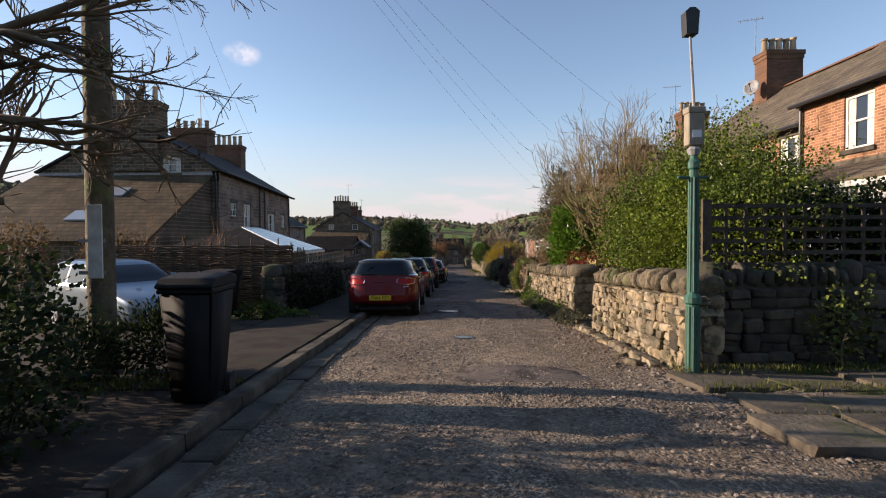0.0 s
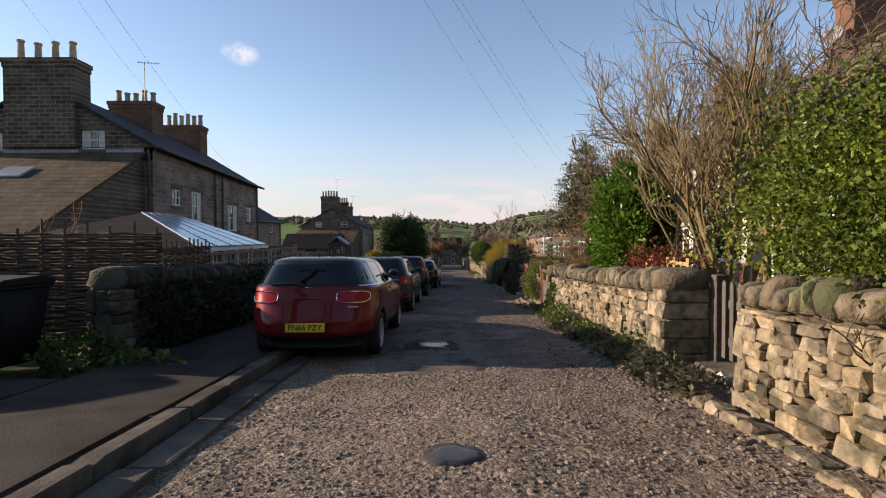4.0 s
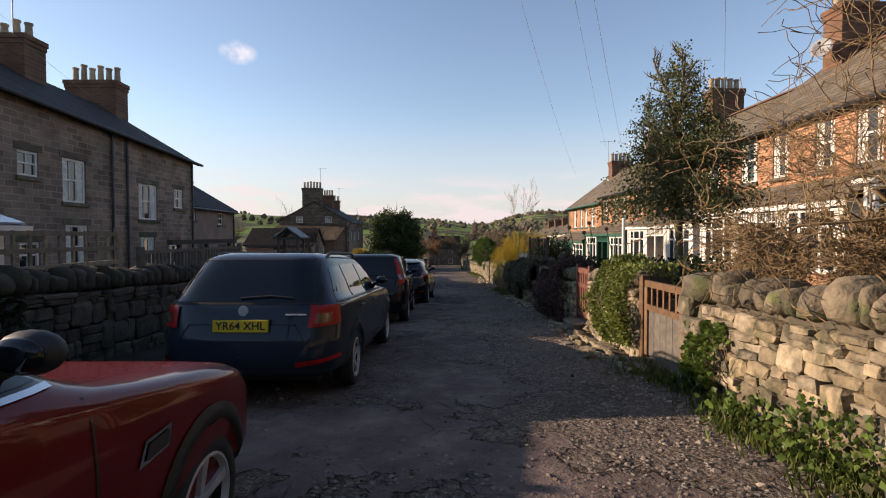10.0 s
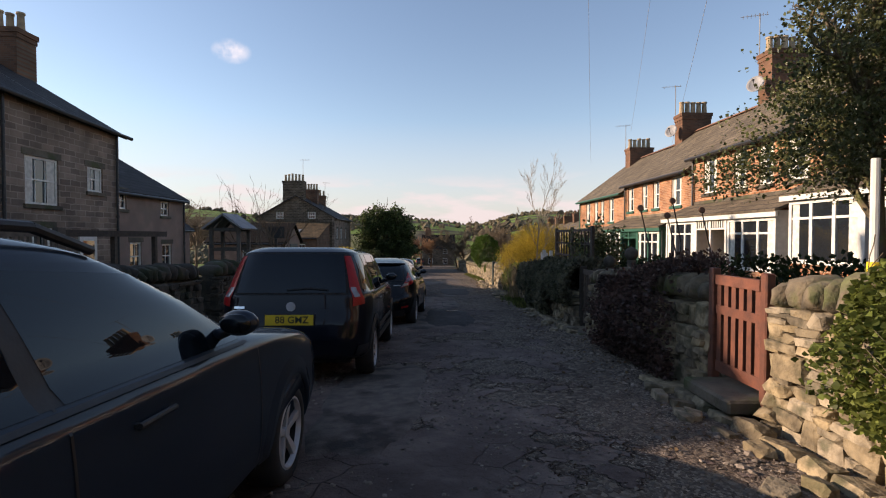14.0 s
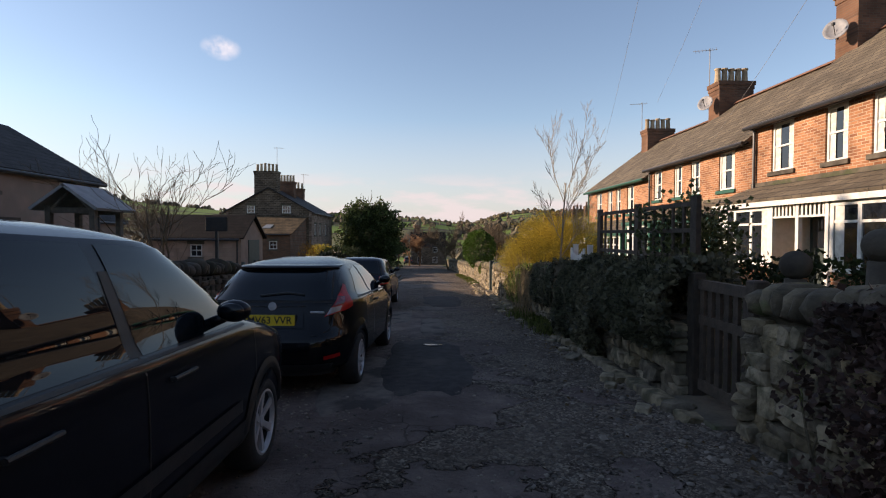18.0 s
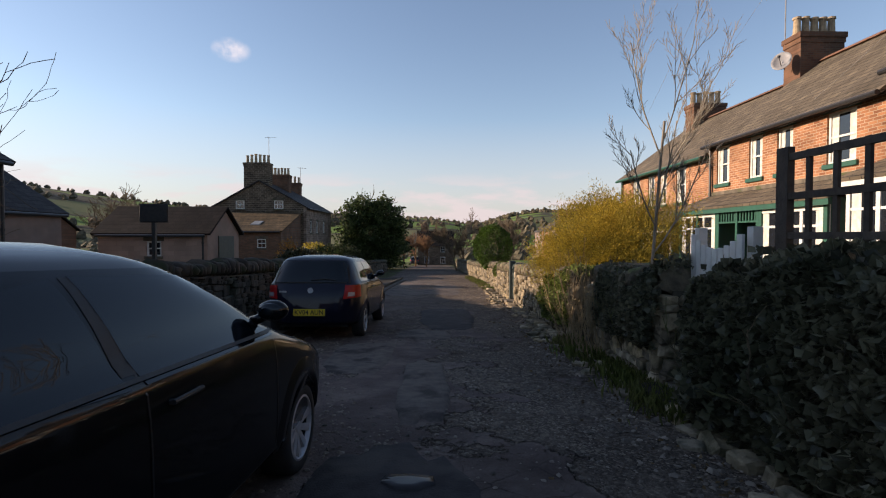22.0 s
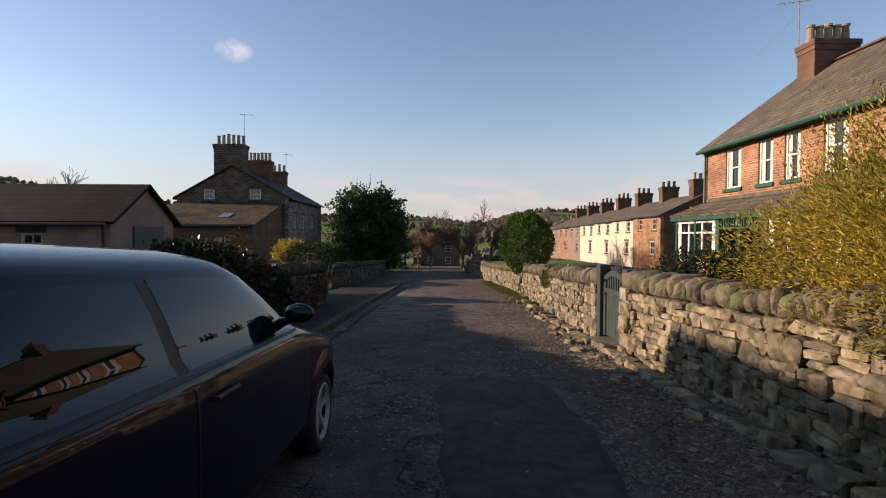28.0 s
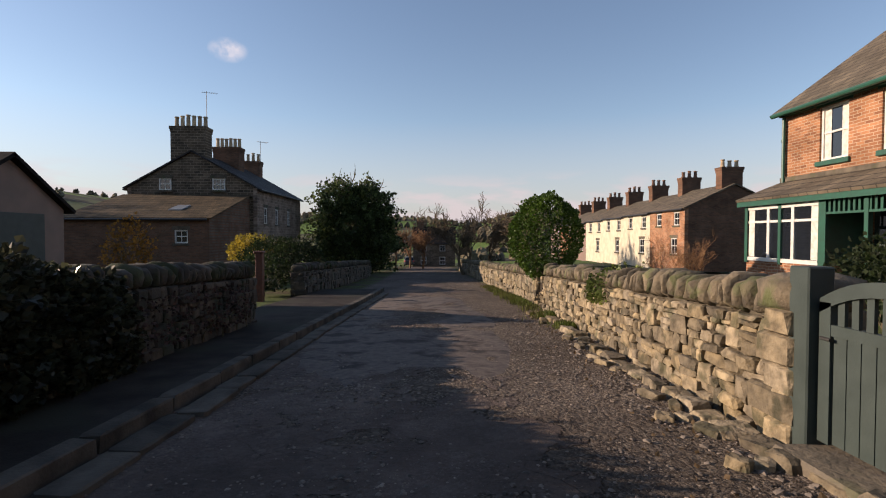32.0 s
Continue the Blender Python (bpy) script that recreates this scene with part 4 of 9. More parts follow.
def dish(parent, x, y, z, d=(-0.8, -0.5, 0.3)):
    d = Vector(d).normalized()
    q = d.to_track_quat("Z", "Y").to_matrix().to_4x4()
    vs, fs = [], []
    for ring in range(5):
        rr = 0.33 * ring / 4
        for i in range(18):
            a_ = i * math.tau / 18
            vs.append(Matrix.Translation((x, y, z)) @ q @ Vector((rr * math.cos(a_), rr * math.sin(a_) * 1.1, 0.35 * rr * rr / 0.33)))
    for ring in range(4):
        for i in range(18):
            fs.append((ring * 18 + i, ring * 18 + (i + 1) % 18, ring * 18 + 18 + (i + 1) % 18, ring * 18 + 18 + i))
    ob = poly("satellite_dish", vs, fs, M_LEAD, parent, "pale round satellite dish", True)
    ob.modifiers.new("thickness", "SOLIDIFY").thickness = 0.015
    bm = bmesh.new()
    c = Vector((x, y, z))
    tube(bm, c - d * 0.25 - Vector((0, 0, 0.1)), c, 0.025, 0.025, 6)
    tube(bm, c - Vector((0, 0, 0.25)), c + d * 0.38, 0.012, 0.012, 6)
    box(bm, *(v for i in range(3) for v in ((c + d * 0.38)[i] - 0.035, (c + d * 0.38)[i] + 0.035)))
    part("dish_arm", bm, M_IRON, parent)


def downpipe(parent, x, y, z0, z1, mat=None):
    bm = bmesh.new()
    tube(bm, (x, y, z0), (x, y, z1), 0.045, 0.045, 8)
    for k in range(3):
        z = lerp(z0, z1, 0.15 + 0.35 * k)
        tube(bm, (x, y, z), (x, y, z + 0.08), 0.06, 0.06, 8)
    part("downpipe", bm, mat or M_GUTTER, parent)


def gutter(parent, x, y0, y1, z0, z1, mat=None):
    bm = bmesh.new()
    tube(bm, (x, y0, z0), (x, y1, z1), 0.065, 0.065, 8)
    part("gutter", bm, mat or M_GUTTER, parent)


def roof_slab(name, parent, quad, mat, th=0.09, label=""):
    """A sloping roof plane of real thickness; quad: eave start, eave end, ridge end, ridge start."""
    q = [Vector(v) for v in quad]
    nrm = (q[1] - q[0]).cross(q[3] - q[0]).normalized()
    if nrm.z < 0:
        nrm = -nrm
    lo = [v - nrm * th for v in q]
    return poly(name, q + lo, [(0, 1, 2, 3), (7, 6, 5, 4), (0, 4, 5, 1), (1, 5, 6, 2), (2, 6, 7, 3), (3, 7, 4, 0)], mat, parent, label)


# -- brick terrace on the right: six stepped houses --
TX, RX, BX = 11.0, 14.7, 18.4


def terrace_house(y0, y1, eave, base, joinery, label, wins, bay=True, proud=0.0, chim=None, gable0=False, gable1=False, curtains=True):
    tx = TX - proud
    h = empty("terraced_house", pose(tx, y0, base), label, "house", "brick terrace")
    inv = h.matrix_basis.inverted()
    kids = []
    ridge = eave + 2.75
    kids.append(facade("wall", None, "y", tx, -1, y0, y1, base - 0.6, eave, wins, M_BRICK_Y, 0.3, "red brick front wall"))
    kids.append(part("room", boxes((tx + 0.32, BX, y0 + 0.01, y1 - 0.01, base - 0.6, eave - 0.01)), M_BRICK_Y, None))
    for yy, on in ((y0, gable0), (y1, gable1)):
        bm = bmesh.new()
        s = 0.03 if yy == y1 else -0.03
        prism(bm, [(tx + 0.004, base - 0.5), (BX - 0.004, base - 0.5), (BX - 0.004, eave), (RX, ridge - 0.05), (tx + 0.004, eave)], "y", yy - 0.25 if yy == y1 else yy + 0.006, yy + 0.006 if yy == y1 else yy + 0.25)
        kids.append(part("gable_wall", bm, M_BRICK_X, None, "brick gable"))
    ov = 0.28
    sl = (ridge - eave) / (RX - tx)
    g0, g1 = (y0 - (0.15 if gable0 else 0)), (y1 + (0.15 if gable1 else 0))
    kids.append(roof_slab("roof", None, [(tx - ov, g0, eave - ov * sl + 0.12), (tx - ov, g1, eave - ov * sl + 0.12), (RX, g1, ridge + 0.12), (RX, g0, ridge + 0.12)], M_SLATE, label="brown-grey slate roof slope"))
    kids.append(roof_slab("roof", None, [(BX + ov, g0, eave - ov * sl + 0.12), (BX + ov, g1, eave - ov * sl + 0.12), (RX, g1, ridge + 0.116), (RX, g0, ridge + 0.116)], M_SLATE))
    bm = bmesh.new()
    k = int((g1 - g0) / 0.45)
    for i in range(k):
        ya, yb = lerp(g0, g1, i / k), lerp(g0, g1, (i + 1) / k) - 0.012
        prism(bm, [(RX - 0.16, ridge + 0.09), (RX, ridge + 0.22), (RX + 0.16, ridge + 0.09)], "y", ya, yb)
    kids.append(part("ridge_tile", bm, M_REDPOT, None))
    gm = M_GREENP if gable1 else M_GUTTER
    kids.append(part("fascia", boxes((tx - 0.12, tx - 0.004, y0 + 0.02, y1 - 0.02, eave - 0.17, eave + 0.02)), gm, None))
    host = empty("tmp")
    gutter(host, tx - ov - 0.03, y0 + 0.02, y1 - 0.02, eave - 0.14, eave - 0.14, gm)
    downpipe(host, tx - 0.08, y1 - 0.18, base, eave - 0.2, gm)
    for (a, b, za, zb) in wins:
        sash(host, "y", a, b, za, zb, tx, None, (0, 1), curtains, out=-1, sillmat=M_GREENP if joinery == M_GREENP else M_KERB)
    zt = min(w_[2] for w_ in wins) - 0.28
    kids.append(part("string_course", boxes((tx - 0.05, tx - 0.003, y0 + 0.01, y1 - 0.01, zt - 0.1, zt + 0.02)), M_FLAG, None))
    if bay:
        bx_, ze = tx - 1.15, zt - 0.62
        kids.append(roof_slab("porch_roof", None, [(bx_ - 0.2, y0 + 0.05, ze), (bx_ - 0.2, y1 - 0.05, ze), (tx + 0.02, y1 - 0.05, zt - 0.08), (tx + 0.02, y0 + 0.05, zt - 0.08)], M_SLATE, 0.07, "lean-to slate porch roof"))
        kids.append(part("porch_fascia", boxes((bx_ - 0.16, bx_ - 0.1, y0 + 0.06, y1 - 0.06, ze - 0.2, ze - 0.02)), joinery, None))
        w_ = (y1 - y0)
        bays = ((y0 + 0.25, y0 + w_ * 0.36), (y1 - w_ * 0.36, y1 - 0.25))
        for (a, b) in bays:
            kids.append(part("bay_wall", boxes((bx_ + 0.02, tx, a, b, base - 0.4, base + 0.55)), M_BRICK_Y, None))
            bm = bmesh.new()
            box(bm, bx_ - 0.02, bx_ + 0.06, a, b, base + 0.55, base + 0.65)
            box(bm, bx_ - 0.02, bx_ + 0.06, a, b, ze - 0.3, ze - 0.18)
            for j in range(4):
                c = lerp(a, b - 0.1, j / 3)
                box(bm, bx_ - 0.02, bx_ + 0.06, c, c + 0.1, base + 0.65, ze - 0.3)
            zt_ = lerp(base + 0.65, ze - 0.3, 0.72)
            box(bm, bx_ - 0.01, bx_ + 0.05, a + 0.1, b - 0.1, zt_, zt_ + 0.06)
            fr = part("bay_window_frame", bm, joinery if joinery != M_GREENP else M_WHITE, None, "painted bay window frame")
            kids.append(fr)
            if joinery == M_GREENP:
                for c0, c1 in ((a - 0.02, a + 0.1), ((a + b) / 2 - 0.05, (a + b) / 2 + 0.05), (b - 0.1, b + 0.02)):
                    kids.append(part("bay_post", boxes((bx_ - 0.035, bx_ + 0.02, c0, c1, base + 0.5, ze - 0.02)), M_GREENP, None))
            kids.append(part("bay_glass", boxes((bx_ + 0.015, bx_ + 0.025, a + 0.06, b - 0.06, base + 0.62, ze - 0.25)), M_GLASS, None))
            for c0, c1 in ((a + 0.12, a + 0.36), (b - 0.36, b - 0.12)):
                kids.append(part("bay_curtain", boxes((bx_ + 0.005, bx_ + 0.012, c0, c1, base + 0.66, ze - 0.3)), M_CURTAIN, None))
            for c in (a, b - 0.08):
                kids.append(part("bay_side", boxes((bx_ + 0.06, tx, c, c + 0.08, base + 0.55, ze - 0.02)), joinery, None))
        # open porch between the bays, with posts, slatted frieze and two doors
        pa, pb = bays[0][1], bays[1][0]
        bm = bmesh.new()
        for c in (pa + 0.02, (pa + pb) / 2 - 0.05, pb - 0.12):
            box(bm, bx_ - 0.04, bx_ + 0.06, c, c + 0.1, base, ze - 0.18)
        kids.append(part("porch_post", bm, joinery, None))
        bm = bmesh.new()
        box(bm, bx_ - 0.03, bx_ + 0.03, pa, pb, ze - 0.52, ze - 0.47)
        k = int((pb - pa) / 0.13)
        for i in range(k):
            c = lerp(pa, pb, (i + 0.5) / k)
            box(bm, bx_ - 0.015, bx_ + 0.015, c - 0.03, c + 0.03, ze - 0.47, ze - 0.2)
        kids.append(part("porch_frieze", bm, joinery, None, "slatted timber frieze"))
        for c, dm in ((lerp(pa, pb, 0.12), M_YELLOWDOOR if 30 < y0 < 32 else M_WOOD_R), (lerp(pa, pb, 0.58), M_GATEG)):
            dr = part("front_door", boxes((tx - 0.08, tx - 0.004, c, c + 0.85, base + 0.02, base + 2.0), (tx - 0.1, tx - 0.08, c + 0.12, c + 0.38, base + 0.2, base + 0.85), (tx - 0.1, tx - 0.08, c + 0.47, c + 0.73, base + 0.2, base + 0.85), bev=0.004), dm, None, "panelled front door under the porch")
            kids.append(dr)
            part("door_glass", boxes((tx - 0.094, tx - 0.082, c + 0.15, c + 0.7, base + 1.05, base + 1.8)), M_GLASS, dr)
    for c in list(host.children):
        c.parent = None
        kids.append(c)
    bpy.data.objects.remove(host)
    for c in kids:
        c.parent = h
        c.matrix_basis = inv @ c.matrix_basis
    if chim:
        yc, zt2, np_ = chim
        host = empty("tmp")
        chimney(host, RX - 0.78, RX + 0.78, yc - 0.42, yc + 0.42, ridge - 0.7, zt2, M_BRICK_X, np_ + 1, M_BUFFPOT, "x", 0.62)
        aerial(host, RX - 0.8, yc + 0.35, zt2 - 0.2, 1.9, 2.6)
        if not gable1:
            dish(host, RX - 1.2, yc - 0.1, ridge + 0.15, (-0.75, -0.6, 0.35))
        for c in list(host.children):
            c.parent = h
            c.matrix_basis = inv @ c.matrix_basis
        bpy.data.objects.remove(host)
    return h


def house_base(y0, y1):
    return terrain(9.9, (y0 + y1) / 2) - 0.02


terrace_house(9.0, 15.2, 5.2, house_base(9, 15.2), M_WHITE, "red brick terraced house with white sash windows", [(10.0, 11.0, 3.5, 4.9), (12.55, 13.5, 3.5, 4.9)], proud=0.35)
terrace_house(15.206, 24.0, 4.75, house_base(15.2, 24), M_WHITE, "red brick terraced house behind tall shrubs", [(15.7, 16.6, 2.95, 4.4), (18.0, 18.9, 2.95, 4.4), (19.6, 20.4, 2.95, 4.4), (22.3, 23.2, 2.95, 4.4)], chim=(22.3, 9.2, 4))
terrace_house(24.006, 31.0, 4.15, house_base(24, 31), M_WHITE, "red brick terraced house with white bays and lean-to porch", [(24.6, 25.4, 2.5, 3.95), (26.1, 26.8, 2.5, 3.95), (27.9, 28.6, 2.5, 3.95), (29.4, 30.3, 2.5, 3.95)], chim=(30.0, 8.5, 4))
terrace_house(31.006, 38.0, 3.68, house_base(31, 38), M_WHITE, "red brick terraced house with white slatted porch frieze", [(31.6, 32.5, 2.12, 3.52), (33.1, 33.8, 2.12, 3.52), (34.45, 35.15, 2.12, 3.52), (36.25, 37.15, 2.12, 3.52)], chim=(38.0, 7.95, 4))
terrace_house(38.006, 45.2, 3.28, house_base(38, 45), M_GREENP, "red brick terraced house with green slatted porch", [(38.9, 39.8, 1.8, 3.08), (41.0, 41.65, 1.8, 3.08), (42.3, 42.95, 1.8, 3.08), (44.0, 44.75, 1.8, 3.08)], chim=(45.2, 7.15, 4))
terrace_house(45.206, 53.6, 2.95, house_base(45.2, 53.6), M_GREENP, "end terraced brick house with green painted bays and porch", [(46.9, 47.7, 1.34, 2.72), (48.55, 49.2, 1.34, 2.72), (49.7, 50.4, 1.34, 2.72), (51.3, 52.2, 1.34, 2.72)], chim=(52.4, 6.55, 4), gable1=True)


# -- stone terrace on the left --
def stone_terrace():
    h = empty("stone_house", pose(-11.1, 25.2, lane(25) - 0.4), "dark gritstone terraced house with slate roof and tall chimneys", "house")
    inv = h.matrix_basis.inverted()
    x0, x1, y0, y1 = -19.9, -11.1, 25.2, 36.5
    ez0, ez1, rx = 4.62, 4.12, -15.4
    host = empty("tmp")
    vs = [(x0, y0, -2.2), (x1, y0, -2.2), (x1, y1, -2.6), (x0, y1, -2.6), (x0, y0, ez0), (x1, y0, ez0), (x1, y1, ez1), (x0, y1, ez1)]
    WA = ((26.6, 27.35, 2.4, 3.12, 0), (28.27, 29.3, 1.78, 3.15, 1), (32.2, 33.5, 1.37, 2.77, 1), (34.8, 35.6, 1.95, 2.79, 1), (28.36, 29.37, -0.35, 1.08, 1), (32.3, 33.26, -0.4, 0.68, 1), (26.6, 27.35, -0.2, 0.55, 0))
    facade("wall", host, "y", x1, 1, y0 - 0.004, y1 + 0.004, -2.6, ez1 - 0.05, [w_[:4] for w_ in WA], M_GRIT_Y, 0.35, "coursed gritstone wall")
    poly("wall_head", [(x1, y0, ez1 - 0.05), (x1, y1, ez1 - 0.05), (x1, y1, ez1 - 0.04), (x1, y0, ez0)], [(0, 1, 2, 3)], M_GRIT_Y, host)
    poly("back_wall", [(v_[0] if v_[0] == x0 else v_[0] - 0.37, *v_[1:]) for v_ in vs], [(1, 2, 6, 5), (3, 0, 4, 7), (4, 5, 6, 7)], M_GRIT_Y, host)
    rz0, rz1 = 7.05, 6.7
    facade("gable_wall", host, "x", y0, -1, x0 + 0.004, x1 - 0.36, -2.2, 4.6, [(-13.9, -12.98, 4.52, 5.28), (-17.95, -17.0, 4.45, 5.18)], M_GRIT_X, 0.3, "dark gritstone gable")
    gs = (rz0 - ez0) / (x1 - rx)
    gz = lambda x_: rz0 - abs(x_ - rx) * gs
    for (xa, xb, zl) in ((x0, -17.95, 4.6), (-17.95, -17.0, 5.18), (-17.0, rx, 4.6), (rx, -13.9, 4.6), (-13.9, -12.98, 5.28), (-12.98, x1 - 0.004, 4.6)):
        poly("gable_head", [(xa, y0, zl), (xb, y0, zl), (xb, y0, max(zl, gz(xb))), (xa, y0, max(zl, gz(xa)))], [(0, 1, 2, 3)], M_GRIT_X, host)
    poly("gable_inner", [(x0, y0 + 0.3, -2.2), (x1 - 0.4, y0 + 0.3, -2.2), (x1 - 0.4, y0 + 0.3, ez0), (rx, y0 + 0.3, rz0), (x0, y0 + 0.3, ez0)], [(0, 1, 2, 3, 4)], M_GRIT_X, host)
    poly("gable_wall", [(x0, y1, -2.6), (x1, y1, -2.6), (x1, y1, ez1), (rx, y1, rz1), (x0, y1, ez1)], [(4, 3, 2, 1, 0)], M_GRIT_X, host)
    sl = (rz0 - ez0) / (x1 - rx)
    roof_slab("roof", host, [(x1 + 0.3, y0 - 0.12, ez0 - 0.3 * sl + 0.14), (x1 + 0.3, y1 + 0.1, ez1 - 0.3 * sl + 0.14), (rx, y1 + 0.1, rz1 + 0.14), (rx, y0 - 0.12, rz0 + 0.14)], M_SLATE_D, 0.1, "dark slate roof slope")
    roof_slab("roof", host, [(x0 - 0.3, y0 - 0.12, ez0 - 0.3 * sl + 0.14), (x0 - 0.3, y1 + 0.1, ez1 - 0.3 * sl + 0.14), (rx, y1 + 0.1, rz1 + 0.136), (rx, y0 - 0.12, rz0 + 0.136)], M_SLATE_D, 0.1)
    gutter(host, x1 + 0.32, y0, y1 + 0.3, ez0 - 0.06, ez1 - 0.06)
    chimney(host, -16.75, -14.0, 25.0, 25.95, 4.6, 8.05, M_GRIT_X, 4, M_BUFFPOT, "x", 0.85)
    chimney(host, -16.5, -14.3, 30.9, 31.9, 6.0, 7.95, M_BRICK_X, 5, M_BUFFPOT, "x", 0.6)
    chimney(host, -16.6, -14.3, 36.0, 36.9, 5.6, 7.85, M_BRICK_X, 6, M_BUFFPOT, "x", 0.75)
    aerial(host, -14.6, 30.8, 7.9, 2.0, 0.4)
    for (a, b, za, zb, t) in WA:
        sash(host, "y", a, b, za, zb, x1, None, (2, 1) if t else (1, 1), t == 1, out=1, sillmat=M_FLAG)
    sash(host, "x", -13.9, -12.98, 4.52, 5.28, y0, None, (2, 1), True, out=-1, sillmat=M_FLAG)
    sash(host, "x", -17.95, -17.0, 4.45, 5.18, y0, None, (2, 1), True, out=-1, sillmat=M_FLAG)
    dr = part("door", boxes((x1 + 0.003, x1 + 0.07, 34.3, 35.15, -1.9, 0.5), bev=0.004), M_WHITE, host, "white door")
    part("door_glass", boxes((x1 + 0.071, x1 + 0.08, 34.45, 35.0, -0.4, 0.3)), M_GLASS, dr)
    downpipe(host, x1 + 0.08, 30.55, -1.6, 4.35)
    downpipe(host, x1 + 0.08, 36.3, -1.8, 4.05)
    downpipe(host, x1 - 0.1, 25.1, 1.0, 4.5)
    downpipe(host, x1 + 0.08, 31.4, -1.6, 4.35)
    # catslide extension towards the lane's start
    poly("extension_wall", [(-20, 19.6, -1.8), (-11.5, 19.6, -1.8), (-11.5, 19.6, 1.22), (-20, 19.6, 1.22), (-11.5, 25.2, -2), (-11.5, 25.2, 4.3), (-20, 25.2, -2), (-20, 25.2, 4.3)], [(0, 1, 2, 3), (1, 4, 5, 2), (6, 0, 3, 7)], M_GRIT_X, host)
    ext = roof_slab("extension_roof", host, [(-20.2, 19.4, 1.2), (-11.35, 19.4, 1.2), (-11.35, 25.19, 4.42), (-20.2, 25.19, 4.42)], M_SLATE_X, 0.1, "brown tiled catslide roof")
    for (xa, ya, w_) in ((-15.5, 22.9, 1.0), (-15.6, 20.8, 1.4)):
        f = lambda y_: 1.2 + (y_ - 19.4) * (4.42 - 1.2) / (25.19 - 19.4)
        roof_slab("skylight", host, [(xa, ya, f(ya) + 0.09), (xa + w_, ya, f(ya) + 0.09), (xa + w_, ya + 0.75, f(ya + 0.75) + 0.09), (xa, ya + 0.75, f(ya + 0.75) + 0.09)], M_ROOFGLASS, 0.07, "roof window")
    poly("flashing", [(-20, 25.14, 4.4), (-11.4, 25.14, 4.4), (-11.4, 25.14, 4.52), (-20, 25.14, 4.52)], [(0, 1, 2, 3)], M_LEAD, host)
    sash(host, "y", 22.4, 22.95, 1.4, 2.3, -11.5, None, (1, 1), True, out=1, sillmat=M_FLAG)
    for c in list(host.children):
        c.parent = h
        c.matrix_basis = inv @ c.matrix_basis
    bpy.data.objects.remove(host)


stone_terrace()


def gabled(name, label, x0, x1, y0, y1, z0, eave, ridge, along, wallm, gablem, roofm, wins=(), chims=(), ov=0.2, cat="house", group="", pipes=()):
    """A plain gabled building with its ridge along 'x' or 'y'."""
    h = empty(name, pose((x0 + x1) / 2, (y0 + y1) / 2, z0), label, cat, group)
    inv = h.matrix_basis.inverted()
    host = empty("tmp")
    hy = {sd: [w_[0][1:5] for w_ in wins if w_[0][0] == "y" and (w_[3] if len(w_) > 3 else 1) == sd] for sd in (-1, 1)}
    hx = [w_[0][1:5] for w_ in wins if w_[0][0] == "x"]
    facade("wall", host, "y", x0, -1, y0, y1, z0 - 0.5, eave, hy[-1], wallm, 0.25)
    facade("wall", host, "y", x1, 1, y0, y1, z0 - 0.5, eave, hy[1], wallm, 0.25)
    facade("wall", host, "x", y0 + 0.003, -1, x0 + 0.25, x1 - 0.25, z0 - 0.5, eave, hx, gablem if along == "y" else wallm, 0.25)
    part("room", boxes((x0 + 0.26, x1 - 0.26, y0 + 0.26, y1 - 0.01, z0 - 0.5, eave - 0.01)), wallm, host)
    if along == "y":
        c = (x0 + x1) / 2
        for a, b in ((y0 + 0.003, y0 + 0.25), (y1 - 0.2, y1 + 0.006)):
            bm = bmesh.new()
            zl = eave if a < y0 + 0.1 else z0 - 0.4
            ol = [(x0 + 0.01, zl), (x1 - 0.01, zl), (x1 - 0.01, eave), (c, ridge), (x0 + 0.01, eave)]
            prism(bm, ol[:2] + [(c, ridge)] if zl == eave else ol, "y", a, b)
            part("gable_wall", bm, gablem, host)
        s = (ridge - eave) / (c - x0)
        for xe, sg in ((x0, -1), (x1, 1)):
            roof_slab("roof", host, [(xe + sg * ov, y0 - ov, eave - ov * s + 0.1), (xe + sg * ov, y1 + ov, eave - ov * s + 0.1), (c, y1 + ov, ridge + 0.1 - 0.002 * sg), (c, y0 - ov, ridge + 0.1 - 0.002 * sg)], roofm, 0.09)
            gutter(host, xe + sg * (ov + 0.05), y0, y1, eave - ov * s, eave - ov * s)
    else:
        c = (y0 + y1) / 2
        for a, b in ((x0 + 0.003, x0 + 0.24), (x1 - 0.24, x1 + 0.006)):
            bm = bmesh.new()
            prism(bm, [(y0 + 0.01, z0 - 0.4), (y1 - 0.01, z0 - 0.4), (y1 - 0.01, eave), (c, ridge), (y0 + 0.01, eave)], "x", a, b)
            part("gable_wall", bm, gablem, host)
        s = (ridge - eave) / (c - y0)
        for ye, sg in ((y0, -1), (y1, 1)):
            roof_slab("roof", host, [(x0 - ov, ye + sg * ov, eave - ov * s + 0.1), (x1 + ov, ye + sg * ov, eave - ov * s + 0.1), (x1 + ov, c, ridge + 0.1 - 0.002 * sg), (x0 - ov, c, ridge + 0.1 - 0.002 * sg)], roofm, 0.09)
        bm = bmesh.new()
        tube(bm, (x0, y0 - ov - 0.05, eave - ov * s), (x1, y0 - ov - 0.05, eave - ov * s), 0.06, 0.06, 8)
        part("gutter", bm, M_GUTTER, host)
    for w_ in wins:
        sash(host, *w_[0], mat=w_[1] if len(w_) > 1 else None, bars=w_[2] if len(w_) > 2 else (1, 1), curtain=False, out=w_[3] if len(w_) > 3 else 1, sillmat=M_FLAG)
    for ch in chims:
        chimney(host, *ch)
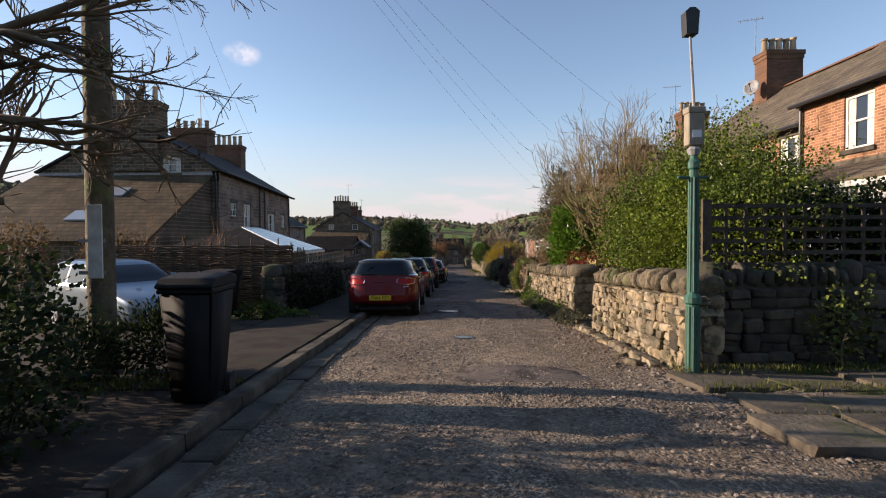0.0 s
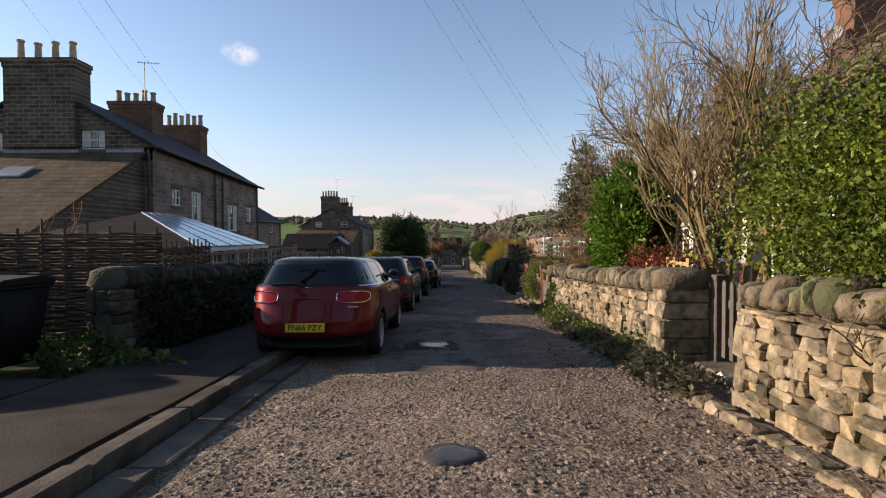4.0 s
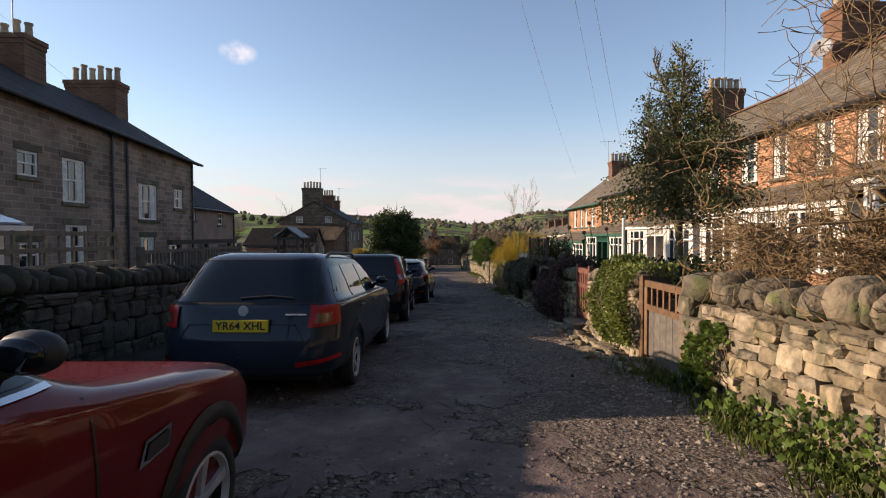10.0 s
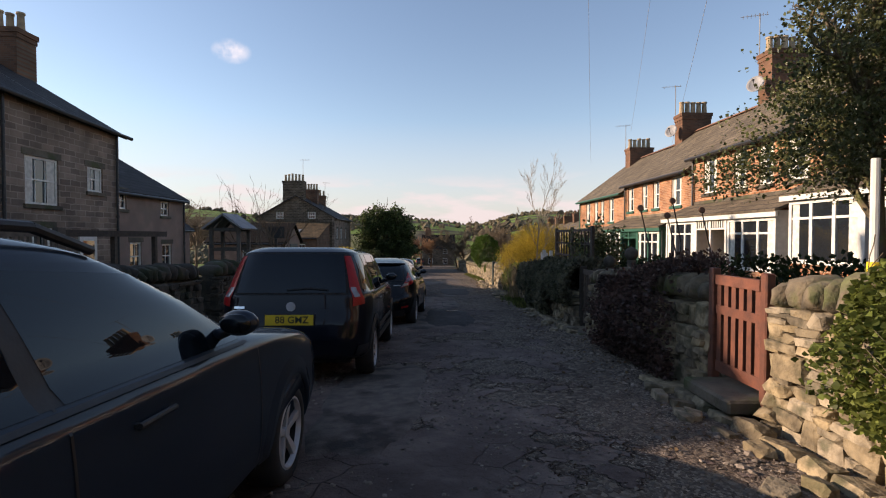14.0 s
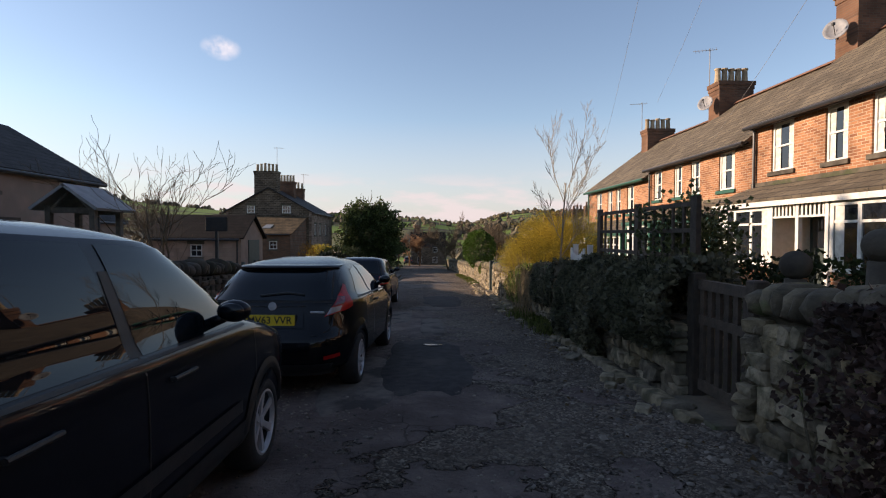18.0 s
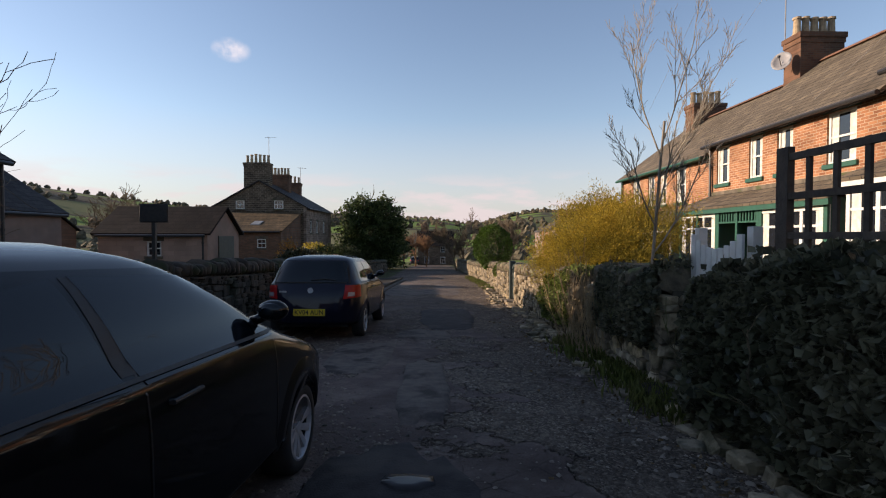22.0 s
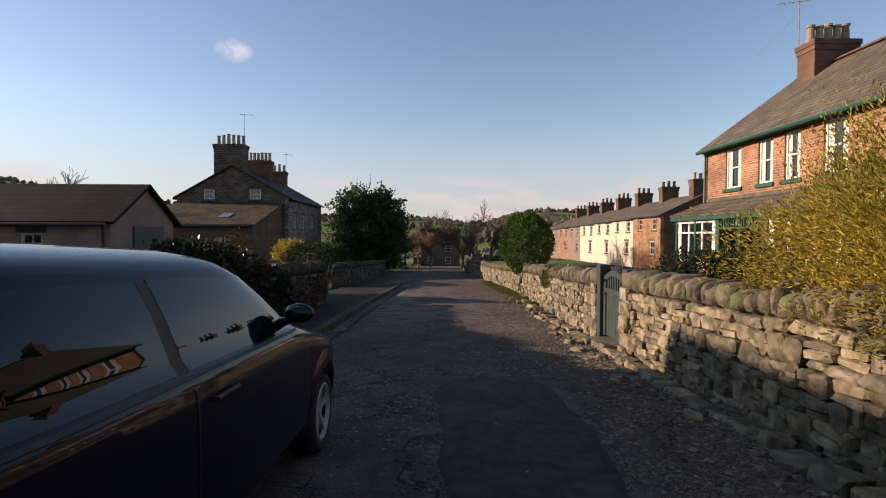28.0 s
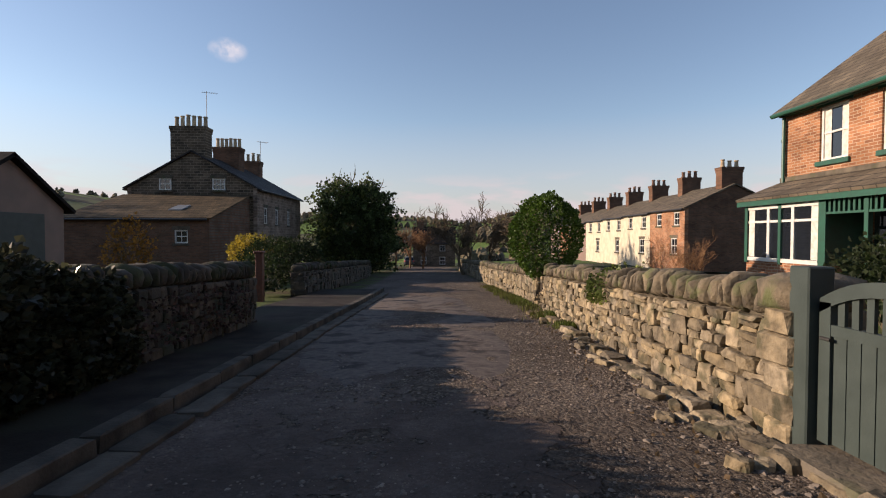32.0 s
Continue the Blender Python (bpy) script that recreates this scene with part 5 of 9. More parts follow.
    for (px, py, pz0, pz1) in pipes:
        downpipe(host, px, py, pz0, pz1)
    for c in list(host.children):
        c.parent = h
        c.matrix_basis = inv @ c.matrix_basis
    bpy.data.objects.remove(host)
    return h


# house behind the stone terrace
gabled("stone_cottage", "pinkish stone cottage with dark slate roof and white windows", -18.5, -11.6, 36.55, 42.4, lane(40) - 0.4, 2.2, 4.25, "y", M_RENDER_P, M_RENDER_P, M_SLATE_D,
       [(("y", 37.1, 37.8, 1.5, 2.3 - 0.15, -11.6),), (("y", 40.3, 41.0, 1.35, 2.0, -11.6),), (("y", 38.0, 38.8, -1.0, 0.2, -11.6),), (("y", 40.4, 41.2, -1.0, 0.1, -11.6),)], pipes=((-11.5, 36.8, -1.9, 2.1), (-11.5, 42.2, -1.9, 2.1)))
gabled("stone_outhouse", "low stone outhouse with dark roof", -19.0, -14.0, 42.5, 48.0, lane(44) - 0.5, 0.9, 2.6, "y", M_RENDER_P, M_RENDER_P, M_SLATE_D, [(("y", 43.8, 44.6, -1.0, 0.1, -14.0),)])
# pink shed across the yard
shed = gabled("pink_outbuilding", "low pink stone outbuilding with dark tiled roof and garage door", -13.6, -8.85, 49.6, 53.2, lane(51) - 0.4, 0.1, 1.25, "x", M_PINKWALL, M_RENDER_P, M_SLATE_XD,
       [(("x", -11.5, -10.85, -0.94, -0.27, 49.6), None, (1, 1), -1)], pipes=((-9.0, 49.5, -2.6, 0.0),))
o_ = part("garage_door", boxes((-8.84, -8.79, 50.7, 52.45, lane(51) - 0.4, -0.05), bev=0.005), M_GATEG, shed, "grey-green boarded garage door")
o_.matrix_basis = shed.matrix_basis.inverted()
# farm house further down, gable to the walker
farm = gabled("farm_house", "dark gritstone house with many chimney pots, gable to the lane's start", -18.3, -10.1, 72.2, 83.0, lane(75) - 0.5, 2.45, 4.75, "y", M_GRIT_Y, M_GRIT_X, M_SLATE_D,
       [(("x", -16.25, -15.5, 2.3, 3.05, 72.06), None, (1, 1), -1), (("x", -12.9, -12.1, 2.3, 3.05, 72.06), None, (2, 1), -1), (("y", 73.5, 74.3, 0.2, 1.3, -10.1),), (("y", 76.0, 76.8, 0.2, 1.3, -10.1),), (("y", 79.0, 79.8, 0.2, 1.3, -10.1),)],
       [(-15.6, -13.4, 72.3, 73.3, 3.5, 6.4, M_GRIT_X, 6, M_BUFFPOT, "x", 0.75), (-14.9, -13.0, 77.0, 78.0, 3.8, 5.9, M_BRICK_X, 6, M_BUFFPOT, "x", 0.7), (-14.9, -13.2, 82.0, 82.8, 3.8, 5.6, M_BRICK_X, 4, M_BUFFPOT, "x", 0.7)])
aerial(farm, -13.6, 73.0, 6.2, 2.6, 0.5)
aerial(farm, -13.2, 82.3, 5.4, 1.9, 0.8)
for o_ in [c for c in farm.children if c.name.startswith("tv_aerial")]:
    o_.matrix_basis = farm.matrix_basis.inverted()
barn = gabled("lean_to_barn", "low barn with mossy brown tiled roof before the farm house", -18.2, -10.6, 66.2, 77.6, lane(68) - 0.5, 0.3, 1.9, "x", M_BRICK_X, M_BRICK_X, M_SLATE_X, [(("x", -12.4, -11.7, -1.0, -0.3, 66.2), None, (1, 1), -1)])
o_ = roof_slab("skylight", barn, [(-13.4, 67.6, 0.85), (-12.7, 67.6, 0.85), (-12.7, 68.7, 1.16), (-13.4, 68.7, 1.16)], M_ROOFGLASS, 0.06, "roof window")
o_.matrix_basis = barn.matrix_basis.inverted()


# white terrace across the gardens
def far_terrace():
    for i in range(7):
        y0 = 72.0 + i * 5.2
        w = M_RENDER_W if i in (1, 2, 3) else (M_BRICK_Y if i in (0, 5) else M_RENDER_P)
        z0 = -2.4 - 0.09 * i
        ev = 1.25 - 0.1 * i
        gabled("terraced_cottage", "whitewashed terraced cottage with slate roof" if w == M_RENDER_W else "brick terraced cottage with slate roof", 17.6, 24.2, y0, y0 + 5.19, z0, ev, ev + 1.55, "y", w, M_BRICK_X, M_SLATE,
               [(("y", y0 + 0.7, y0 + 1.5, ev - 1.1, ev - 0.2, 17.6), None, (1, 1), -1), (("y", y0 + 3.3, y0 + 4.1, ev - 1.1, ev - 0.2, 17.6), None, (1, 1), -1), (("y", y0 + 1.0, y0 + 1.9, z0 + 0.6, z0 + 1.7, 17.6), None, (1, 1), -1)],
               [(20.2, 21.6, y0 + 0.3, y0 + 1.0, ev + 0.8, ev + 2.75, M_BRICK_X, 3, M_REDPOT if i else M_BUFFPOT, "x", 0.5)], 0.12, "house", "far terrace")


far_terrace()
# houses at the lane's end and beyond
gabled("end_house", "small stone house closing the far end of the lane", -1.4, 4.6, 112, 118, lane(112) - 0.3, -1.6, 0.7, "x", M_GRIT_X, M_GRIT_X, M_SLATE_XD,
       [(("x", -0.3, 0.5, -2.8, -1.9, 112), None, (1, 1), -1), (("x", 2.4, 3.2, -2.8, -1.9, 112), None, (1, 1), -1), (("x", 2.4, 3.2, -4.7, -3.6, 112), None, (1, 1), -1), (("x", -0.3, 0.5, -4.7, -3.6, 112), None, (1, 1), -1)],
       [(-0.9, 0.1, 114.6, 115.4, -0.5, 1.6, M_BRICK_X, 3, M_REDPOT, "x", 0.5)])
gabled("distant_house", "dark house among trees beyond the yard", -31, -24.5, 57, 64, lane(60), 0.35, 2.3, "x", M_BRICK_X, M_BRICK_X, M_SLATE_XD, [(("x", -26.8, -25.7, -0.7, 0.1, 57), None, (2, 1), -1), (("x", -29.4, -28.3, -0.7, 0.1, 57), None, (2, 1), -1)])
gabled("distant_house", "dark roofed house further down the lane", -9.0, -4.5, 92, 100, lane(94), -1.4, 0.4, "y", M_GRIT_Y, M_GRIT_X, M_SLATE_D)
# an unseen plain gritstone wall behind the lane's start, added to block skylight
tagged(part("wall_30", boxes((-13.0, 13.0, -9.6, -9.0, lane(-9) - 0.5, lane(-9) + 6.0)), M_GRIT_X), "tall gritstone wall closing the lane's start", "wall", kind="structure")


# ---- vehicles ----
def text_mesh(body, size, mat, bold=0.0):
    """Flat lettering in the built-in font, centred, in the xy plane."""
    cu = bpy.data.curves.new("lettering", "FONT")
    cu.body, cu.size, cu.align_x, cu.align_y, cu.offset = body, size, "CENTER", "CENTER", bold
    cu.resolution_u = 3
    tmp = bpy.data.objects.new("lettering", cu)
    scene.collection.objects.link(tmp)
    me = bpy.data.meshes.new_from_object(tmp.evaluated_get(bpy.context.evaluated_depsgraph_get()))
    bpy.data.objects.remove(tmp)
    me.materials.clear()
    me.materials.append(mat)
    return me


def paint(name, c, metal=0.15, rough=0.45):
    m = surf(name, c, tuple(v * 0.92 for v in c), 1.5, rough, 0, metal=metal, coat=0.6, spec=0.05)
    return m


P_RED = paint("red_metallic_paint", (0.15, 0.010, 0.010))
P_BLACKROOF = paint("black_roof_paint", (0.02, 0.022, 0.025), 0.2)
P_BLUEGREY = paint("dark_blue_grey_paint", (0.016, 0.025, 0.038))
P_NAVY = paint("dark_navy_paint", (0.005, 0.006, 0.011))
P_BLACK = paint("black_car_paint", (0.003, 0.0035, 0.005))
P_INDIGO = paint("indigo_car_paint", (0.006, 0.007, 0.019))
P_SILVER = paint("pale_blue_silver_paint", (0.16, 0.21, 0.26), 0.6, 0.35)
P_WHITE = paint("white_car_paint", (0.62, 0.63, 0.64), 0.0, 0.4)
P_GREY = paint("grey_car_paint", (0.06, 0.062, 0.066))


class Shape:
    """A car's skin from level slices: at each height the ends sr, sf, the half width w and the squareness n of the outline."""

    def __init__(self, prof, tail=16.0, shoulder=0.0, zb=1.0):
        zs = np.array([p[0] for p in prof])
        self.z = np.linspace(zs[0], zs[-1], 120)
        k = np.array([0.1, 0.2, 0.4, 0.2, 0.1])
        self.c = []
        for j in (1, 2, 3):
            v = np.interp(self.z, zs, [p[j] for p in prof])
            for _ in range(2):
                v = np.convolve(np.pad(v, 2, mode="edge"), k, mode="valid")
            self.c.append(v)
        if shoulder:                                     # the glasshouse stands in from the body and leans inwards
            t = np.clip((self.z - zb + 0.06) / 0.10, 0, 1)
            self.c[2] = self.c[2] - shoulder * t * t * (3 - 2 * t) - shoulder * 0.8 * np.clip((self.z - zb) / (zs[-1] - zb), 0, 1)
        self.n = np.interp(self.z, [zs[0], 0.6, 1.0, zs[-1]], [tail - 1, tail, tail, tail * 0.8])      # squareness of the tail
        self.m = np.interp(self.z, [zs[0], 0.6, 1.0, zs[-1]], [8.0, 8.0, 10.0, 7.0])         # and of the nose

    def at(self, z):
        sr, sf, w = (float(np.interp(z, self.z, c)) for c in self.c)
        return sr, sf, w, float(np.interp(z, self.z, self.n)), float(np.interp(z, self.z, self.m))

    def side(self, s, z):
        sr, sf, w, n, m = self.at(z)
        u = (s - (sr + sf) / 2) / ((sf - sr) / 2)
        n = n if u < 0 else m
        u = min(0.999, abs(u))
        return w * (1 - u ** n) ** (1 / n)

    def rear(self, x, z):
        sr, sf, w, n, m = self.at(z)
        return (sr + sf) / 2 - (sf - sr) / 2 * (1 - min(0.999, abs(x / w)) ** n) ** (1 / n)

    def front(self, x, z):
        sr, sf, w, m, n = self.at(z)
        return (sr + sf) / 2 + (sf - sr) / 2 * (1 - min(0.999, abs(x / w)) ** n) ** (1 / n)

    def corner(self, d, z, sg, off):
        """A place on the skin d metres round the rear corner: below 0 on the tail, above it on the flank."""
        sr, sf, w, n, m = self.at(z)
        q = 0.5 ** (1 / n)
        a = math.pi / 2 * smooth01(-0.09, 0.09, d)
        if d < 0:
            x = w * q + d
            s = self.rear(x, z)
        else:
            s = (sr + sf) / 2 - (sf - sr) / 2 * q + d
            x = self.side(s, z)
        return sg * (x + off * math.sin(a)), s - off * math.cos(a), z

    def ring(self, z):
        sr, sf, w, n, m = self.at(z)
        c, h = (sr + sf) / 2, (sf - sr) / 2
        q, qf = 0.5 ** (1 / n), 0.5 ** (1 / m)
        f = lambda u, e=n: (1 - min(0.9999, abs(u)) ** e) ** (1 / e)
        g_ = lambda u: f(u, n if u < 0 else m)
        S, E = 64, 14
        pts = [(w * g_(u), c + h * u) for u in np.linspace(-q, qf, S, endpoint=False)]
        pts += [(w * u, c + h * f(u, m)) for u in np.linspace(qf, -qf, E, endpoint=False)]
        pts += [(-w * g_(u), c + h * u) for u in np.linspace(qf, -q, S, endpoint=False)]
        pts += [(w * u, c - h * f(u)) for u in np.linspace(-q, q, E, endpoint=False)]
        return pts


def strip(fn, c, nu=12, nv=6):
    """A patch between four corners (lower left, lower right, upper right, upper left), each laid on the skin by fn."""
    vs, fs = [], []
    for j in range(nv + 1):
        for i in range(nu + 1):
            u, v = i / nu, j / nv
            a = lerp(c[0][0], c[1][0], u), lerp(c[0][1], c[1][1], u)
            b = lerp(c[3][0], c[2][0], u), lerp(c[3][1], c[2][1], u)
            vs.append(fn(lerp(a[0], b[0], v), lerp(a[1], b[1], v)))
    for j in range(nv):
        for i in range(nu):
            k = j * (nu + 1) + i
            fs.append((k, k + 1, k + nu + 2, k + nu + 1))
    return vs, fs


def wheel_mesh(r, width, spokes):
    """Tyre and rim, axle along x, outer face to +x."""
    tv, tf = [], []
    prof = [(-width / 2, r * 0.68), (-width / 2, r * 0.9), (-width * 0.36, r * 0.985), (0, r), (width * 0.36, r * 0.985), (width / 2, r * 0.9), (width / 2 + 0.004, r * 0.78), (width / 2 - 0.004, r * 0.68), (width * 0.2, r * 0.66)]
    k = 40
    for i in range(k):
        a_ = i * math.tau / k
        tv += [(x, q * math.cos(a_), q * math.sin(a_)) for x, q in prof]
    m = len(prof)
    for i in range(k):
        for j in range(m - 1):
            p, q = i * m + j, ((i + 1) % k) * m + j
            tf.append((p, p + 1, q + 1, q))
    bm = bmesh.new()
    x0 = width / 2
    bmesh.ops.create_cone(bm, cap_ends=True, segments=12, radius1=r * 0.15, radius2=r * 0.12, depth=0.03, matrix=Matrix.Translation((x0 - 0.035, 0, 0)) @ Matrix.Rotation(math.pi / 2, 4, "Y"))
    for i in range(k):
        a0, a1 = i * math.tau / k, (i + 1) * math.tau / k
        ring = []
        for (x, q) in ((x0 - 0.002, 0.70), (x0 + 0.002, 0.655), (x0 - 0.03, 0.62)):
            ring.append([(x, r * q * math.cos(t), r * q * math.sin(t)) for t in (a0, a1)])
        for u, v in zip(ring, ring[1:]):
            bm.faces.new([bm.verts.new(p) for p in (u[0], u[1], v[1], v[0])])
    for i in range(spokes):
        mat = Matrix.Rotation(i * math.tau / spokes, 4, "X")
        w0, w1 = r * 0.055, r * 0.085
        quad = [(x0 - 0.03, w0, r * 0.1), (x0 - 0.03, -w0, r * 0.1), (x0 - 0.01, -w1, r * 0.65), (x0 - 0.01, w1, r * 0.65)]
        back = [(x - 0.03, y, z) for x, y, z in quad]
        v = [bm.verts.new(mat @ Vector(p)) for p in quad + back]
        for f in ((0, 1, 2, 3), (0, 3, 7, 4), (1, 5, 6, 2), (3, 2, 6, 7)):
            bm.faces.new([v[t] for t in f])
    rim = bpy.data.meshes.new("rim")
    bmesh.ops.recalc_face_normals(bm, faces=bm.faces)
    bm.to_mesh(rim)
    bm.free()
    rim.materials.append(M_ALLOY)
    dv = [(x0 - 0.07, r * 0.66 * math.cos(i * math.tau / 24), r * 0.66 * math.sin(i * math.tau / 24)) for i in range(24)]
    hub = bpy.data.meshes.new("brake_disc")
    hub.from_pydata(dv, [], [tuple(range(24))])
    hub.materials.append(M_BLACKPL)
    ty = bpy.data.meshes.new("tyre")
    ty.from_pydata(tv, [], tf)
    ty.materials.append(M_RUBBER)
    ty.shade_smooth()
    return ty, rim, hub


def car(name, label, m, prof, wheels, body, roof, zroof, side_windows, rear_glass, lights, plate, details, rw=0.31, spokes=5, front_glass=None, cladding=None, platez=0.62, platefront=False, category="car", belt=0.97, mirror_s=2.8, grow=0.93, stretch=0.98, tail=7.0, shoulder=0.04):
    prof = [(0.27, prof[0][1] + 0.04, prof[0][2] - 0.03, prof[0][3] - 0.02)] + [p for p in prof if p[0] > 0.29]
    H = Shape(prof, tail, shoulder, side_windows[0][0][1])
    root = empty(name, m @ Matrix.Diagonal((grow, stretch, grow, 1)), label, category)
    arch = rw + 0.055
    # skin
    zs = list(np.linspace(prof[0][0], 1.05, 26)) + list(np.linspace(1.07, prof[-1][0], 18))
    rings = []
    for z in zs:
        ring = []
        for x, s in H.ring(z):
            p = [x, s, z]
            for sw in wheels:
                d = math.hypot(s - sw, z - rw)
                if d < arch and abs(x) > 0.5:
                    f = arch / max(d, 1e-4)
                    ns, nz = sw + (s - sw) * f, rw + (z - rw) * f
                    if nz < prof[0][0]:
                        nz = prof[0][0]
                        ns = sw + math.copysign(math.sqrt(max(0, arch * arch - (nz - rw) ** 2)), s - sw)
                    p = [math.copysign(H.side(ns, nz), x), ns, nz]
            ring.append(p)
        rings.append(ring)
    k = len(rings[0])
    cut = next(i for i, z in enumerate(zs) if z > zroof)

    def shell(nm, lo, hi, mat, cap):
        vs = [p for r_ in rings[lo:hi + 1] for p in r_]
        fs = [(j * k + i, j * k + (i + 1) % k, (j + 1) * k + (i + 1) % k, (j + 1) * k + i) for j in range(hi - lo) for i in range(k)]
        if cap:
            fs.append(tuple((hi - lo) * k + i for i in range(k)))
        return poly(nm, vs, fs, mat, root, smooth=True)

    b = shell("body", 0, cut, body, False)
    shell("roof", cut, len(zs) - 1, roof, True)
    part("underbody", boxes((-prof[0][3] + 0.16, prof[0][3] - 0.16, 0.3, prof[2][2] - 0.3, 0.22, 0.62)), M_BLACKPL, root)
    on_side = lambda sg, d=0.004: (lambda s, z: (sg * (H.side(s, z) + d), s, z))
    on_rear = lambda x, z: (x, H.rear(x, z) - 0.005, z)
    on_front = lambda x, z: (x, H.front(x, z) + 0.005, z)
    for sg in (1, -1):
        for c in side_windows:
            v, f = strip(on_side(sg), c, 14, 8)
            win = poly("side_window", v, f, M_CARGLASS, root, "tinted side window", True)
        lo = min(c[0][0] for c in side_windows)
        hi = max(c[1][0] for c in side_windows)
        zb = side_windows[0][0][1]
        v, f = strip(on_side(sg, 0.012), [(lo - 0.03, zb - 0.022), (hi + 0.02, zb - 0.022), (hi + 0.02, zb - 0.008), (lo - 0.03, zb - 0.008)], 30, 1)
        poly("window_trim", v, f, details.get("trim", M_CHROME), root, "", True)
        for s in details.get("shuts", ()):
            v, f = strip(on_side(sg, 0.003), [(s + 0.02, 0.3), (s + 0.03, 0.3), (s + 0.008, zb), (s - 0.002, zb)], 1, 10)
            poly("door_seam", v, f, M_INK, root)
        for s in details.get("pillars", ()):
            v, f = strip(on_side(sg, 0.0025), [(s - 0.05, zb), (s + 0.05, zb), (s - 0.0, zb + 0.33), (s - 0.07, zb + 0.33)], 2, 8)
            poly("door_pillar", v, f, M_BLACKPL, root, "", True)
        for s in details.get("handles", ()):
            y_ = H.side(s, zb - 0.13)
            hb = bmesh.new()
            tube(hb, (sg * (y_ + 0.018), s - 0.1, zb - 0.13), (sg * (y_ + 0.018), s + 0.1, zb - 0.127), 0.011, 0.011, 8)
            tube(hb, (sg * (y_ - 0.01), s - 0.09, zb - 0.13), (sg * (y_ + 0.018), s - 0.09, zb - 0.13), 0.012, 0.012, 6)
            tube(hb, (sg * (y_ - 0.01), s + 0.09, zb - 0.13), (sg * (y_ + 0.018), s + 0.09, zb - 0.13), 0.012, 0.012, 6)
            part("door_handle", hb, details.get("handle", M_BLACKPL), root)
        if cladding:
            for (sa, sb) in ((0.1, wheels[0] - arch - 0.02), (wheels[0] + arch + 0.02, wheels[1] - arch - 0.02), (wheels[1] + arch + 0.02, prof[2][2] - 0.35)):
                v, f = strip(on_side(sg, 0.008), [(sa, prof[0][0] + 0.02), (sb, prof[0][0] + 0.02), (sb, cladding), (sa, cladding)], 10, 3)
                poly("sill_trim", v, f, M_BLACKPL, root, "", True)
        for sw in wheels:                                # wheel-arch lip
            vs, fs = [], []
            for i in range(21):
                t = math.pi * (-0.06 + 1.12 * i / 20)
                for rr, dd in ((arch - 0.012, -0.03), (arch + 0.004, 0.018), (arch + 0.045, 0.014), (arch + (0.075 if cladding else 0.13), 0.007 if cladding else -0.004)):
                    s, z = sw - rr * math.cos(t), max(prof[0][0], rw + rr * math.sin(t))
                    vs.append((sg * (H.side(s, z) + dd), s, z))
            for i in range(20):
                for j in range(3):
                    fs.append((4 * i + j, 4 * i + j + 1, 4 * i + j + 5, 4 * i + j + 4))
            poly("wheel_arch", vs, fs, M_BLACKPL if cladding else body, root, "", True)
        mz, ms = zb + 0.05, mirror_s
        my = H.side(ms, mz)
        mb = bmesh.new()
        bmesh.ops.create_uvsphere(mb, u_segments=14, v_segments=8, radius=1, matrix=Matrix.Translation((sg * (my + 0.12), ms, mz + 0.05)) @ Matrix.Diagonal((0.09, 0.055, 0.06, 1)))
        tube(mb, (sg * (my - 0.02), ms + 0.02, mz - 0.02), (sg * (my + 0.08), ms + 0.01, mz + 0.02), 0.03, 0.025, 8)
        mi = part("wing_mirror", mb, details.get("mirror", M_BLACKPL), root, "", True)
        bm2 = bmesh.new()
        bmesh.ops.create_uvsphere(bm2, u_segments=14, v_segments=6, radius=1, matrix=Matrix.Translation((sg * (my + 0.12), ms - 0.042, mz + 0.05)) @ Matrix.Diagonal((0.072, 0.022, 0.046, 1)))
        part("mirror_glass", bm2, M_CARGLASS, mi, "", True)
    for c, mt, nm, lab in rear_glass:
        g_ = [(c[0][0] - 0.03, c[0][1] - 0.025), (c[1][0] + 0.03, c[1][1] - 0.025), (c[2][0] + 0.03, c[2][1] + 0.012), (c[3][0] - 0.03, c[3][1] + 0.012)]
        v, f = strip(lambda x, z: (x, H.rear(x, z) - 0.002, z), g_, 18, 8)
        poly("window_seal", v, f, M_RUBBER, root, "", True)
        v, f = strip(on_rear, c, 18, 8)
        poly(nm, v, f, mt, root, lab, True)
    for c, mt, nm, lab, both in lights:
        for sg in ((1, -1) if both else (1,)):
            c2 = c if sg == 1 else [(-c[1][0], c[1][1]), (-c[0][0], c[0][1]), (-c[3][0], c[3][1]), (-c[2][0], c[2][1])]
            v, f = strip(lambda x, z: (x, H.rear(x, z) - 0.012, z), c2, 10, 6)
            poly(nm, v, f, mt, root, lab, True)
    for c, mt, nm, lab in details.get("corner_lights", ()):
        for sg in (1, -1):
            v, f = strip(lambda d, z: H.corner(d, z, sg, 0.012 if mt is M_REDLIGHT else 0.016), c, 16, 8)
            poly(nm, v, f, mt, root, lab, True)
    fg = front_glass or [(-0.66, 1.03), (0.66, 1.03), (0.56, 1.36), (-0.56, 1.36)]
    v, f = strip(on_front, fg, 18, 8)
    poly("windscreen", v, f, M_CARGLASS, root, "raked windscreen", True)
    for sg in (1, -1):
        a, bb = sorted((sg * 0.45, sg * (prof[3][3] - 0.06)))
        v, f = strip(lambda x, z: (x, H.front(x, z) + 0.008, z), [(a, 0.62), (bb, 0.62), (bb, 0.78), (a, 0.78)], 8, 5)
        poly("headlight", v, f, M_CLEARLENS, root, "clear headlight", True)
    v, f = strip(lambda x, z: (x, H.front(x, z) + 0.006, z), [(-0.42, 0.34), (0.42, 0.34), (0.42, 0.58), (-0.42, 0.58)], 8, 4)
    poly("grille", v, f, M_BLACKPL, root, "", True)
